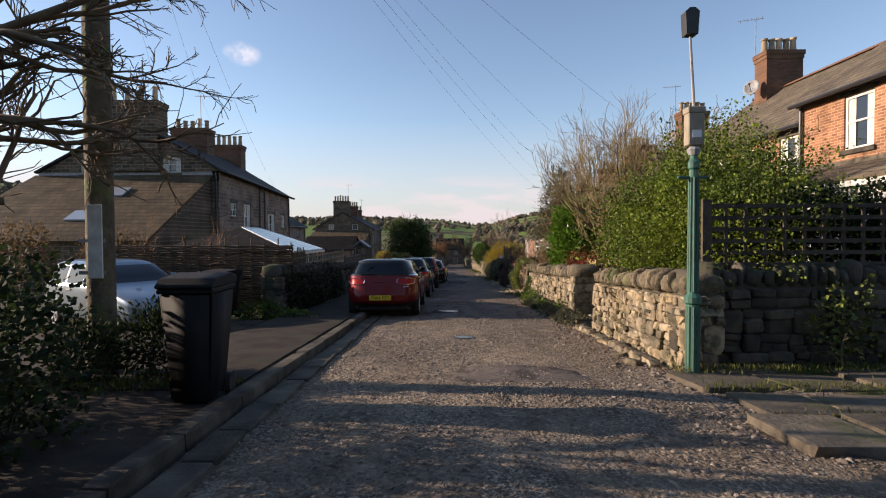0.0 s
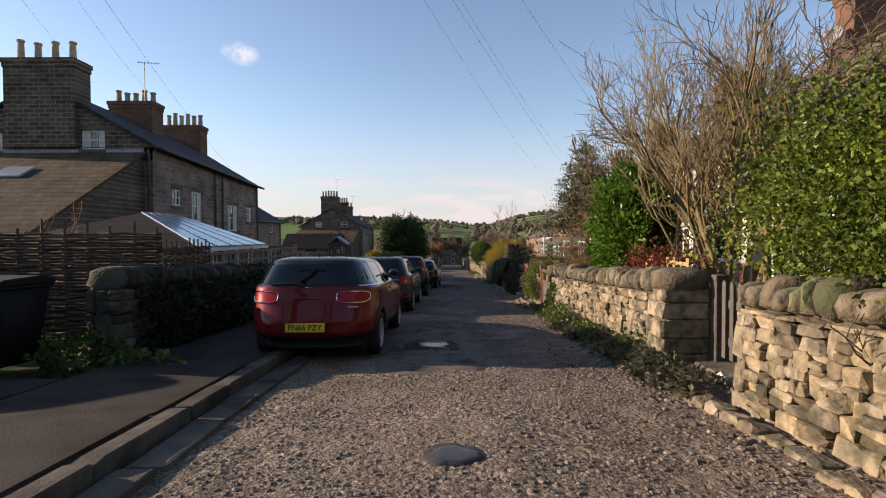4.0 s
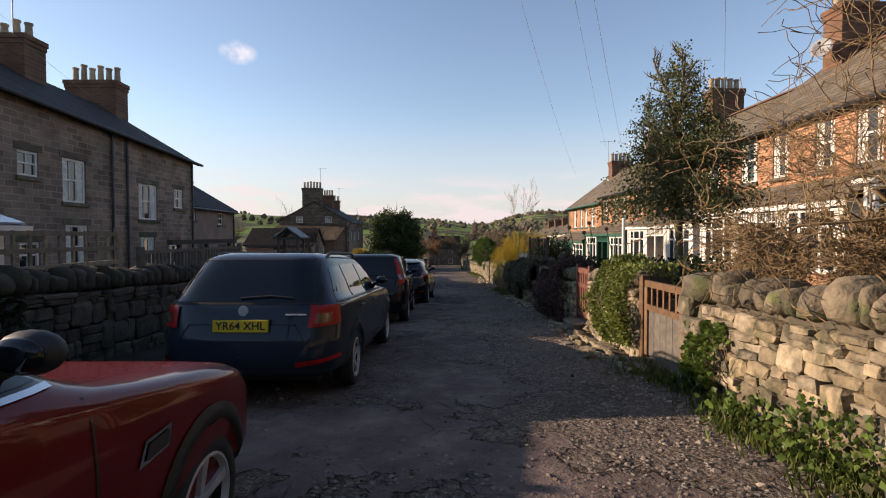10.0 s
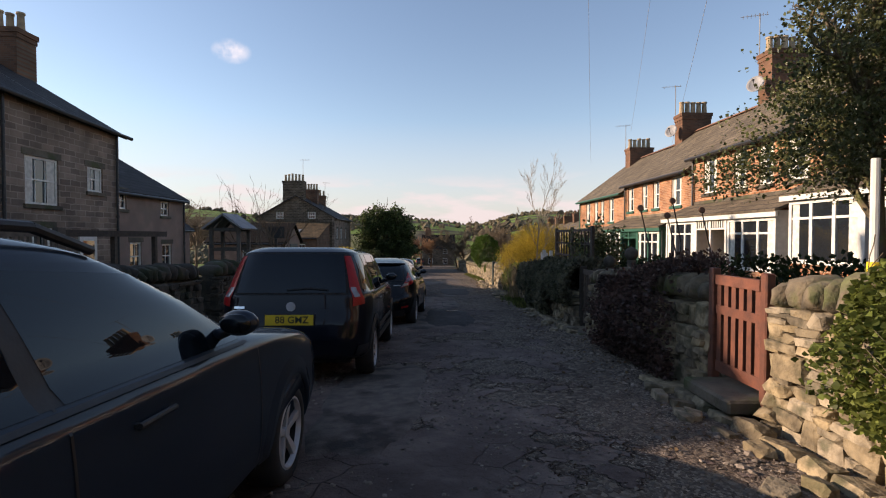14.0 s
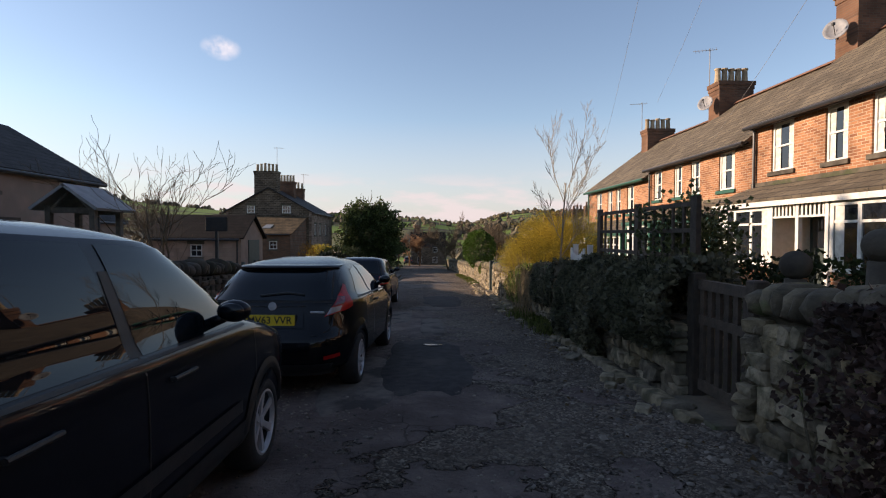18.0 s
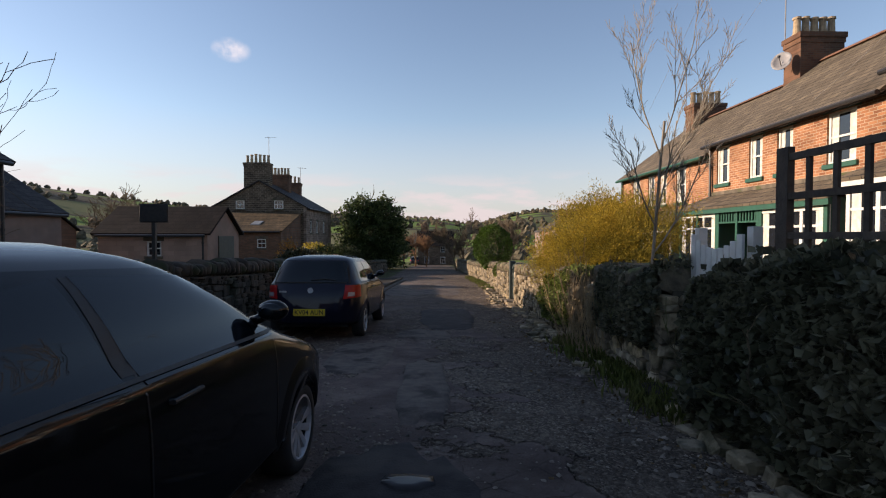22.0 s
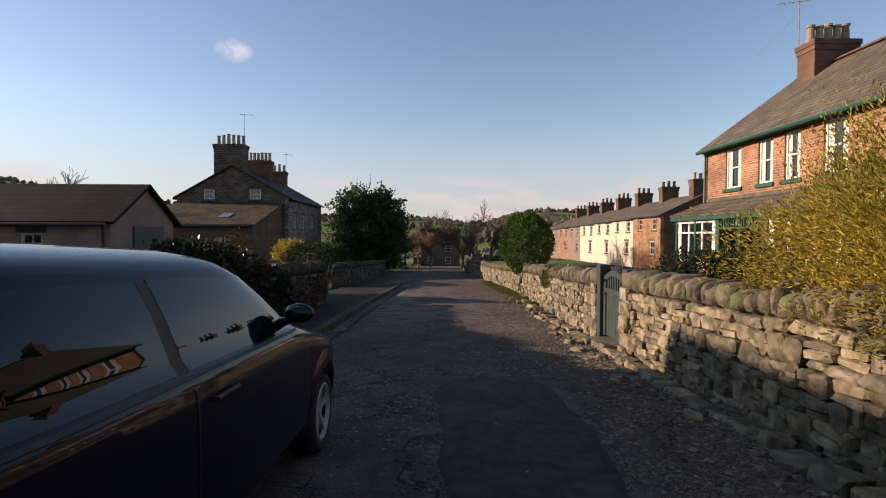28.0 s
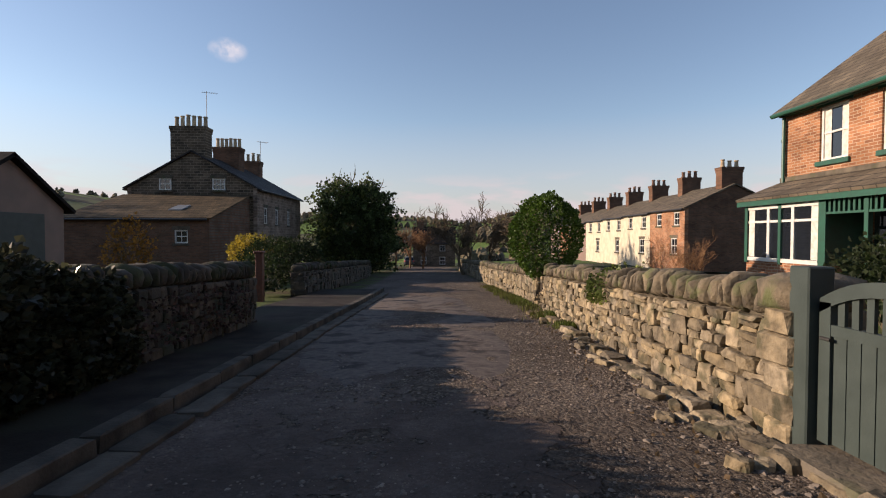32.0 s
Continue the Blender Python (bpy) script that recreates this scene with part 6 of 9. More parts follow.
    ty, rim, hub = wheel_mesh(rw, 0.21, spokes)
    for sw in wheels:
        for sg in (1, -1):
            wm = Matrix.Translation((sg * (prof[3][3] - 0.115), sw, rw)) @ (Matrix.Identity(4) if sg == 1 else Matrix.Rotation(math.pi, 4, "Z"))
            w_ = piece("wheel", ty, root, wm)
            piece("rim", rim, w_, Matrix.Identity(4))
            piece("brake_disc", hub, w_, Matrix.Identity(4))
    if plate:
        s = H.rear(0, platez) - 0.028 if not platefront else H.front(0, platez) + 0.028
        sg = -1 if not platefront else 1
        pl = part("number_plate", boxes((-0.26, 0.26, s - 0.006, s + 0.006, platez - 0.056, platez + 0.056), bev=0.002), M_PLATE if not platefront else M_PLATEW, root, "number plate")
        part("plate_mount", boxes((-0.27, 0.27, s - sg * 0.02 - 0.016, s - sg * 0.02 + 0.016, platez - 0.06, platez + 0.06)), M_BLACKPL, root)
        me = text_mesh(plate, 0.105, M_INK, 0.0015)
        q = Matrix.Translation((0, s + sg * 0.0085, platez)) @ (Matrix.Rotation(math.pi / 2, 4, "X") if sg == -1 else Matrix.Rotation(math.pi, 4, "Z") @ Matrix.Rotation(math.pi / 2, 4, "X"))
        wdt = max(v.co.x for v in me.vertices) - min(v.co.x for v in me.vertices)
        piece("plate_lettering", me, pl, q @ Matrix.Diagonal((min(1.0, 0.47 / wdt), 1, 1, 1)))
    return root, H


def name_bar(root, H, x, z, w, h):
    """A model name as a plain chrome bar."""
    y = H.rear(x, z) - 0.012
    part("badge_bar", boxes((x - w / 2, x + w / 2, y - 0.004, y + 0.01, z - h / 2, z + h / 2), bev=0.003), M_ALLOY, root)


def emblem(root, H, x, z, r):
    bm = bmesh.new()
    bmesh.ops.create_cone(bm, cap_ends=True, segments=24, radius1=r, radius2=r * 0.92, depth=0.012, matrix=Matrix.Translation((x, H.rear(x, z) - 0.012, z)) @ Matrix.Rotation(math.pi / 2, 4, "X") @ Matrix.Diagonal((1, 1, 1, 1)))
    part("badge", bm, M_ALLOY, root, "round chrome badge")


def stroke_on_rear(root, H, pts, r, mat, name, d=0.016):
    bm = bmesh.new()
    for (x0, z0), (x1, z1) in zip(pts, pts[1:]):
        tube(bm, (x0, H.rear(x0, z0) - d, z0), (x1, H.rear(x1, z1) - d, z1), r, r, 6)
    part(name, bm, mat, root)


def at_lane(x, y, heading=0.0):
    """A pose on the lane, nose along +y turned by heading degrees, tilted with the slope."""
    p = math.degrees(math.atan2(lane(y + 3) - lane(y), 3))
    return pose(x, y, lane(y) - 0.0, 0, 0, heading) @ pose(0, 0, 0, p, 0, 0)


PROFILE_A = [(0.19, .20, 4.05, .82), (0.27, .06, 4.18, .87), (0.40, .0, 4.25, .895), (0.55, .0, 4.25, .90), (0.70, .04, 4.22, .90), (0.82, .07, 4.08, .895), (0.89, .09, 3.75, .885), (0.94, .11, 3.3, .88), (0.985, .12, 2.98, .872), (1.02, .13, 2.88, .865), (1.15, .17, 2.7, .825), (1.28, .22, 2.5, .78), (1.37, .26, 2.34, .735), (1.41, .30, 2.30, .70), (1.43, .40, 2.15, .62), (1.44, .60, 1.95, .48)]
c_, H_ = car("red_hatchback", "dark red estate hatchback with black roof parked on the lane", at_lane(-1.41, 11.27, -0.8), PROFILE_A, (0.86, 3.50), P_RED, P_BLACKROOF, 1.03,
    [[(0.24, 1.06), (0.80, 1.06), (0.80, 1.35), (0.34, 1.35)], [(0.86, 1.06), (1.68, 1.06), (1.62, 1.36), (0.85, 1.355)], [(1.76, 1.06), (2.70, 1.06), (2.26, 1.35), (1.69, 1.36)]],
    [([(-0.70, 1.06), (0.70, 1.06), (0.62, 1.335), (-0.62, 1.335)], M_CARGLASS, "rear_window", "dark rear window")],
    [([(0.40, 0.83), (0.79, 0.83), (0.79, 0.96), (0.43, 0.96)], M_REDLIGHT, "tail_light", "oval red tail light in chrome ring", True)],
    "FN66 PZY", {"shuts": (0.83, 1.73, 2.78), "pillars": (0.84, 1.73), "handles": (1.0, 1.95), "mirror": M_BLACKPL}, cladding=0.38, platez=0.50, mirror_s=2.58, tail=5.6, shoulder=0.05)
for sg in (1, -1):
    stroke_on_rear(c_, H_, [(sg * (0.60 + 0.205 * math.copysign(abs(math.cos(a_)) ** 0.55, math.cos(a_))), 0.895 + 0.075 * math.copysign(abs(math.sin(a_)) ** 0.55, math.sin(a_))) for a_ in [math.tau * i / 28 for i in range(29)]], 0.007, M_CHROME, "light_ring")
v, f = strip(lambda x, z: (x, H_.rear(x, z) - 0.012, z), [(-0.8, 0.20), (0.8, 0.20), (0.8, 0.33), (-0.8, 0.33)], 20, 3)
poly("bumper_valance", v, f, M_BLACKPL, c_, "black lower bumper", True)
stroke_on_rear(c_, H_, [(-0.2, 0.875), (0.2, 0.875)], 0.008, M_CHROME, "tailgate_handle")
stroke_on_rear(c_, H_, [(-0.8, 1.025), (0, 1.025), (0.8, 1.025)], 0.005, M_CHROME, "trim_strip", 0.01)
stroke_on_rear(c_, H_, [(0.0, 0.58), (0.0, 1.02)], 0.003, M_INK, "door_seam", 0.002)
name_bar(c_, H_, 0.60, 0.765, 0.15, 0.02)
stroke_on_rear(c_, H_, [(-0.83, 0.58), (0.83, 0.58)], 0.005, M_INK, "bumper_seam", 0.003)
stroke_on_rear(c_, H_, [(-0.5, 1.06), (-0.25, 1.08), (-0.04, 1.05)], 0.012, M_INK, "wiper", 0.015)
bm = bmesh.new()
tube(bm, (0, 0.75, 1.42), (0, 0.66, 1.50), 0.022, 0.008, 8)
part("roof_aerial", bm, M_BLACKPL, c_)
for sg in (1, -1):
    v, f = strip(lambda s, z: (sg * (H_.side(s, z) + 0.008), s, z), [(2.98, 0.68), (3.16, 0.70), (3.18, 0.78), (3.02, 0.765)], 6, 3)
    vent = poly("side_vent", v, f, M_CHROME, c_, "chrome framed side vent", True)
    v, f = strip(lambda s, z: (sg * (H_.side(s, z) + 0.012), s, z), [(3.01, 0.695), (3.15, 0.71), (3.16, 0.765), (3.035, 0.75)], 6, 3)
    poly("vent_slot", v, f, M_BLACKPL, vent, "", True)

PROFILE_B = [(0.20, .2, 4.5, .84), (0.30, .06, 4.6, .88), (0.45, 0, 4.66, .905), (0.65, .02, 4.63, .907), (0.80, .06, 4.5, .90), (0.90, .09, 4.2, .89), (0.96, .11, 3.7, .882), (1.0, .14, 3.35, .87), (1.04, .17, 3.2, .86), (1.2, .27, 2.9, .81), (1.33, .37, 2.62, .76), (1.41, .44, 2.42, .725), (1.45, .52, 2.25, .68), (1.472, .72, 2.0, .58)]
c_, H_ = car("estate_car", "dark blue-grey estate car with roof rails parked on the lane", at_lane(-1.29, 16.92, -1.2), PROFILE_B, (1.0, 3.69), P_BLUEGREY, P_BLUEGREY, 1.36,
    [[(0.42, 1.0), (1.02, 1.0), (1.02, 1.34), (0.62, 1.32)], [(1.09, 1.0), (1.86, 1.0), (1.80, 1.36), (1.07, 1.345)], [(1.94, 1.0), (3.05, 1.0), (2.60, 1.33), (1.87, 1.36)]],
    [([(-0.70, 1.0), (0.70, 1.0), (0.60, 1.40), (-0.60, 1.40)], M_CARGLASS, "rear_window", "dark rear window")],
    [([(0.52, 0.40), (0.86, 0.44), (0.86, 0.48), (0.52, 0.45)], M_REDLIGHT, "reflector", "red bumper reflector", True)],
    "YR64 XHL", {"shuts": (1.05, 1.9, 3.15), "pillars": (1.055, 1.9), "handles": (1.35, 2.25), "mirror": P_BLUEGREY, "trim": M_BLACKPL,
    "corner_lights": (([(-0.20, 0.76), (0.10, 0.78), (0.09, 0.96), (-0.17, 0.97)], M_REDLIGHT, "tail_light", "large red tail light wrapping the corner"), ([(-0.14, 0.80), (-0.02, 0.80), (-0.02, 0.89), (-0.12, 0.89)], M_AMBERLENS, "indicator_light", "dull amber lamp"))}, spokes=5, platez=0.78, mirror_s=2.86, tail=7.0, shoulder=0.05)
emblem(c_, H_, 0.0, 0.915, 0.05)
name_bar(c_, H_, 0.5, 0.88, 0.20, 0.018)
stroke_on_rear(c_, H_, [(-0.05, 1.03), (0.25, 1.05), (0.46, 1.03)], 0.012, M_INK, "wiper", 0.015)
stroke_on_rear(c_, H_, [(-0.85, 0.52), (0, 0.50), (0.85, 0.52)], 0.005, M_INK, "bumper_seam", 0.003)
stroke_on_rear(c_, H_, [(-0.6, 0.62), (-0.5, 0.79), (0.5, 0.79), (0.6, 0.62)], 0.006, M_INK, "tailgate_crease", 0.002)
for sg in (1, -1):
    bm = bmesh.new()
    pts = [(sg * 0.60, 0.75, 1.41), (sg * 0.60, 0.95, 1.475), (sg * 0.60, 2.1, 1.485), (sg * 0.60, 2.35, 1.42)]
    for p, q in zip(pts, pts[1:]):
        tube(bm, p, q, 0.018, 0.018, 8)
    part("roof_rail", bm, M_BLACKPL, c_)

PROFILE_C = [(0.22, .15, 3.88, .79), (0.32, .03, 3.98, .84), (0.5, 0, 4.02, .86), (0.7, .02, 3.98, .86), (0.85, .06, 3.85, .855), (0.95, .08, 3.5, .848), (1.02, .09, 3.15, .84), (1.06, .10, 3.0, .832), (1.2, .14, 2.8, .80), (1.38, .20, 2.52, .75), (1.48, .25, 2.35, .71), (1.525, .33, 2.15, .64), (1.54, .5, 1.95, .5)]
c_, H_ = car("tall_hatchback", "dark navy tall hatchback with high red tail lights", at_lane(-1.0, 22.66, 0.3), PROFILE_C, (0.74, 3.24), P_NAVY, P_NAVY, 1.47,
    [[(0.26, 1.03), (0.62, 1.03), (0.62, 1.455), (0.40, 1.455)], [(0.68, 1.03), (0.98, 1.03), (0.96, 1.46), (0.67, 1.455)], [(1.03, 1.03), (1.72, 1.03), (1.66, 1.465), (1.01, 1.46)], [(1.80, 1.03), (2.86, 1.03), (2.42, 1.455), (1.74, 1.465)]],
    [([(-0.60, 1.03), (0.60, 1.03), (0.54, 1.46), (-0.54, 1.46)], M_CARGLASS, "rear_window", "dark rear window")],
    [([(-0.62, 0.86), (-0.50, 0.86), (-0.50, 0.885), (-0.62, 0.885)], M_CHROME, "badge_bar", "", False)],
    "  88 GMZ", {"shuts": (1.0, 1.77, 3.0), "pillars": (0.65, 1.0, 1.77), "handles": (1.2, 2.05), "trim": M_BLACKPL, "mirror": P_NAVY,
    "corner_lights": (([(-0.11, 0.88), (0.0, 0.90), (0.0, 1.44), (-0.06, 1.44)], M_REDLIGHT, "tail_light", "tall pointed red tail light"), ([(-0.085, 0.98), (-0.03, 0.985), (-0.03, 1.09), (-0.08, 1.09)], M_CLEARLENS, "reversing_light", "clear reversing light"))}, cladding=0.45, spokes=6, platez=0.74, mirror_s=2.5, rw=0.305, stretch=0.955, tail=8.0, shoulder=0.035)
emblem(c_, H_, 0.0, 0.88, 0.052)
stroke_on_rear(c_, H_, [(-0.05, 1.06), (0.2, 1.08), (0.4, 1.06)], 0.012, M_INK, "wiper", 0.015)
for sg in (1, -1):
    v, f = strip(lambda s, z: (sg * (H_.side(s, z) + 0.012), s, z), [(1.1, 0.52), (2.75, 0.52), (2.75, 0.59), (1.1, 0.59)], 16, 2)
    poly("rubbing_strip", v, f, M_GUTTER, c_, "dark rubbing strip", True)

PROFILE_D = [(0.2, .15, 3.8, .80), (0.3, .03, 3.9, .84), (0.5, 0, 3.95, .86), (0.62, .02, 3.93, .86), (0.70, .10, 3.88, .858), (0.78, .14, 3.72, .856), (0.85, .17, 3.5, .852), (0.92, .19, 3.22, .845), (0.97, .21, 3.02, .838), (1.05, .26, 2.87, .825), (1.2, .36, 2.60, .765), (1.31, .48, 2.38, .705), (1.38, .66, 2.22, .65), (1.43, .95, 2.08, .58), (1.465, 1.30, 1.92, .47), (1.48, 1.5, 1.75, .34)]
c_, H_ = car("small_hatchback", "black three-door hatchback with red tail lights parked on the lane", at_lane(-0.69, 27.24, -3.3), PROFILE_D, (0.73, 3.20), P_BLACK, P_BLACK, 1.37,
    [[(0.78, 1.03), (1.52, 0.99), (1.46, 1.36), (1.06, 1.30)], [(1.60, 0.99), (2.74, 0.99), (2.22, 1.345), (1.54, 1.365)]],
    [([(-0.66, 1.0), (0.66, 1.0), (0.60, 1.31), (-0.60, 1.31)], M_CARGLASS, "rear_window", "dark rear window")],
    [([(0.58, 0.40), (0.72, 0.42), (0.72, 0.46), (0.58, 0.44)], M_REDLIGHT, "reflector", "red bumper reflector", True)],
    "MV63 VVR", {"shuts": (1.58, 2.72), "pillars": (1.57,), "handles": (1.8,), "trim": M_BLACKPL, "mirror": P_BLACK,
    "corner_lights": (([(-0.20, 0.83), (0.11, 0.93), (0.10, 1.15), (0.06, 1.17)], M_REDLIGHT, "tail_light", "pointed red tail light"), ([(-0.175, 0.848), (-0.05, 0.89), (-0.03, 0.945), (-0.13, 0.925)], M_CLEARLENS, "reversing_light", "clear reversing light"), ([(-0.10, 0.945), (-0.02, 0.96), (0.02, 1.04), (-0.04, 1.04)], M_DEEPRED, "brake_light", "dark red brake lamp"))}, spokes=10, platez=0.80, mirror_s=2.68, rw=0.30, stretch=0.935, tail=5.4, shoulder=0.05, grow=0.905)
emblem(c_, H_, 0.0, 0.94, 0.045)
name_bar(c_, H_, 0.48, 0.88, 0.15, 0.022)
stroke_on_rear(c_, H_, [(-0.15, 1.05), (0.15, 1.08), (0.32, 1.06)], 0.012, M_INK, "wiper", 0.015)
vs, fs = [], []
for i in range(15):
    x = -0.58 + 1.16 * i / 14
    e_ = 1 - 0.5 * abs(x / 0.58) ** 6
    s = H_.rear(x, 1.33)
    vs += [(x, s + 0.24, 1.385), (x, s + 0.02, 1.372), (x, s - 0.07 * e_, 1.352), (x, s - 0.072 * e_, 1.338), (x, s + 0.03, 1.318)]
for i in range(14):
    fs += [(5 * i + j, 5 * i + j + 1, 5 * i + j + 6, 5 * i + j + 5) for j in range(4)]
poly("spoiler", vs, fs, P_BLACK, c_, "rounded roof spoiler", True)
for sg in (1, -1):
    stroke_on_rear(c_, H_, [(sg * 0.70, 0.98), (sg * 0.64, 0.84), (sg * 0.62, 0.70), (sg * 0.5, 0.65), (0, 0.64)], 0.004, M_INK, "tailgate_seam", 0.001)
stroke_on_rear(c_, H_, [(-0.62, 0.955), (-0.3, 0.94), (0, 0.935), (0.3, 0.94), (0.62, 0.955)], 0.006, M_INK, "tailgate_crease", 0.003)
v, f = strip(lambda x, z: (x, H_.rear(x, z) - 0.008, z), [(-0.36, 0.72), (0.36, 0.72), (0.33, 0.885), (-0.33, 0.885)], 10, 4)
poly("plate_recess", v, f, P_BLACK, c_, "", True)
v, f = strip(lambda x, z: (x, H_.rear(x, z) - 0.010, z), [(-0.6, 0.22), (0.6, 0.22), (0.66, 0.36), (-0.66, 0.36)], 14, 3)
poly("bumper_valance", v, f, M_BLACKPL, c_, "black lower bumper", True)

PROFILE_E = [(0.2, .15, 3.75, .76), (0.3, .03, 3.85, .80), (0.5, 0, 3.9, .825), (0.7, .02, 3.86, .825), (0.78, .03, 3.72, .823), (0.86, .05, 3.42, .82), (0.93, .08, 3.05, .812), (0.98, .10, 2.84, .805), (1.05, .12, 2.7, .795), (1.2, .18, 2.48, .755), (1.34, .26, 2.24, .705), (1.41, .36, 2.08, .65), (1.45, .54, 2.0, .53), (1.465, .85, 1.8, .34)]
c_, H_ = car("small_hatchback", "dark indigo three-door hatchback parked half on the pavement", at_lane(-0.86, 34.95, -1.6), PROFILE_E, (0.74, 3.2), P_INDIGO, P_INDIGO, 1.365,
    [[(0.52, 1.0), (1.24, 1.0), (1.20, 1.34), (0.56, 1.34)], [(1.32, 1.0), (2.58, 1.0), (2.12, 1.33), (1.27, 1.345)]],
    [([(-0.62, 1.0), (0.62, 1.0), (0.54, 1.35), (-0.54, 1.35)], M_CARGLASS, "rear_window", "dark rear window")],
    [],
    "KV04 AUN", {"shuts": (1.30, 2.72), "pillars": (1.28,), "handles": (1.52,), "trim": M_BLACKPL, "mirror": P_INDIGO,
    "corner_lights": (([(-0.19, 0.72), (0.16, 0.75), (0.13, 0.94), (-0.15, 0.95)], M_REDLIGHT, "tail_light", "red tail light wrapping the corner"), ([(-0.12, 0.76), (-0.02, 0.76), (-0.02, 0.83), (-0.11, 0.83)], M_CLEARLENS, "reversing_light", "pale lamp in the tail light"))}, spokes=5, platez=0.50, mirror_s=2.42, rw=0.295, stretch=0.935, tail=6.2, shoulder=0.045)
emblem(c_, H_, 0.0, 0.86, 0.048)
stroke_on_rear(c_, H_, [(0.0, 1.03), (0.22, 1.05), (0.42, 1.03)], 0.012, M_INK, "wiper", 0.015)
name_bar(c_, H_, -0.46, 0.84, 0.122, 0.027)
stroke_on_rear(c_, H_, [(-0.78, 0.64), (0, 0.62), (0.78, 0.64)], 0.005, M_INK, "bumper_seam", 0.003)

yard_car, H_ = car("parked_car", "pale blue-silver car with nose towards the lane in the drive", pose(-8.1, 11.2, lane(10) - 0.02, 0, 0, -122), PROFILE_E, (0.74, 3.2), P_SILVER, P_SILVER, 1.37,
    [[(0.52, 1.0), (1.24, 1.0), (1.20, 1.34), (0.56, 1.34)], [(1.32, 1.0), (2.58, 1.0), (2.12, 1.33), (1.27, 1.345)]],
    [([(-0.62, 1.0), (0.62, 1.0), (0.54, 1.35), (-0.54, 1.35)], M_CARGLASS, "rear_window", "dark rear window")], [],
    "NR59 GCK", {"shuts": (1.30, 2.72), "pillars": (1.28,), "handles": (1.52,), "trim": M_BLACKPL, "mirror": P_SILVER}, platez=0.45, platefront=True, mirror_s=2.42, rw=0.295)
bm = bmesh.new()
bmesh.ops.create_cone(bm, cap_ends=True, segments=24, radius1=0.075, radius2=0.07, depth=0.012, matrix=Matrix.Translation((0, H_.front(0, 0.66) + 0.014, 0.66)) @ Matrix.Rotation(math.pi / 2, 4, "X"))
part("badge", bm, M_ALLOY, yard_car, "round chrome badge")

for (x, y, hd, pm, lab) in ((-1.9, 110.0, 0, P_GREY, "dark grey hatchback parked far down the lane"), (-1.2, 121.0, 0, P_SILVER, "silver hatchback parked far down the lane"), (-9.0, 46.2, 74, P_WHITE, "white hatchback parked in the yard")):
    car("parked_car", lab, pose(x, y, terrain(x, y) + 0.02, 0, 0, hd), PROFILE_E, (0.74, 3.2), pm, pm, 1.37,
        [[(0.52, 1.0), (1.24, 1.0), (1.20, 1.34), (0.56, 1.34)], [(1.32, 1.0), (2.58, 1.0), (2.12, 1.33), (1.27, 1.345)]],
        [([(-0.62, 1.0), (0.62, 1.0), (0.54, 1.35), (-0.54, 1.35)], M_CARGLASS, "rear_window", "dark rear window")],
        [([(0.56, 0.72), (0.80, 0.74), (0.78, 0.94), (0.60, 0.95)], M_REDLIGHT, "tail_light", "red tail light", True)], "", {"trim": M_BLACKPL, "mirror": pm}, mirror_s=2.42, rw=0.295)


# ---- kerb, pavement, drive, flagstones ----
KERBS = [stone_mesh("kerb_stone", M_KERB, 0.07, 0.03, 130 + s) for s in range(5)]
kerb = tagged(new("kerb", None), "worn stone kerb along the lane's pavement", "kerb", kind="structure")
rk = random.Random(11)
y = -4.0
while y < 60:
    w = rk.uniform(0.7, 1.15)
    x, z = kerb_x(y + w / 2), lane(y + w / 2)
    yaw = math.atan2(kerb_x(y + w) - kerb_x(y), w)
    piece("kerb_stone", rk.choice(KERBS), kerb, Matrix.Translation((x - 0.07, y + w / 2, z + 0.0)) @ Matrix.Rotation(-yaw + rk.uniform(-0.015, 0.015), 4, "Z") @ Matrix.Rotation(math.atan2(lane(y + w) - lane(y), w) + rk.uniform(-0.01, 0.01), 4, "X") @ Matrix.Diagonal((0.16, w * 0.985, 0.24, 1)))
    y += w
gut = tagged(new("gutter_channel", None), "row of flat worn setts beside the kerb", "gutter", kind="structure")
y = 1.0
while y < 58:
    w = rk.uniform(0.45, 0.95)
    if not 10.9 < y < 40 or rk.random() < 0.5:
        piece("sett", rk.choice(KERBS), gut, Matrix.Translation((kerb_x(y) + 0.19 + rk.uniform(-0.02, 0.02), y + w / 2, lane(y + w / 2) - 0.025)) @ Matrix.Rotation(rk.uniform(-0.04, 0.04), 4, "Z") @ Matrix.Rotation(-0.045, 4, "X") @ Matrix.Diagonal((0.24, w * 0.96, 0.11, 1)))
    y += w


def sheet(name, rows, up, mat, label, category):
    """A paved strip that follows the lane: rows of (y, x0, x1)."""
    vs, fs = [], []
    for (y_, x0, x1) in rows:
        for i in range(7):
            x_ = lerp(x0, x1, i / 6)
            vs.append((x_, y_, lane(y_) + up + 0.012 * noise.noise((x_ * 1.3, y_ * 1.1, 4))))
    n_ = len(vs)
    for j in range(len(rows) - 1):
        for i in range(6):
            k_ = j * 7 + i
            fs.append((k_, k_ + 1, k_ + 8, k_ + 7))
    return tagged(poly(name, vs, fs, mat), label, category, kind="structure")


sheet("pavement", [(y_ * 0.5, kerb_x(y_ * 0.5) - 0.14, -3.6) for y_ in range(-10, 69)], 0.075, M_PAVE, "narrow worn pavement behind the kerb", "pavement")
sheet("pavement", [(y_ * 0.5, kerb_x(y_ * 0.5) - 0.14, -3.3) for y_ in range(68, 120)], 0.075, M_PAVE, "shaded narrow pavement along the wall", "pavement")
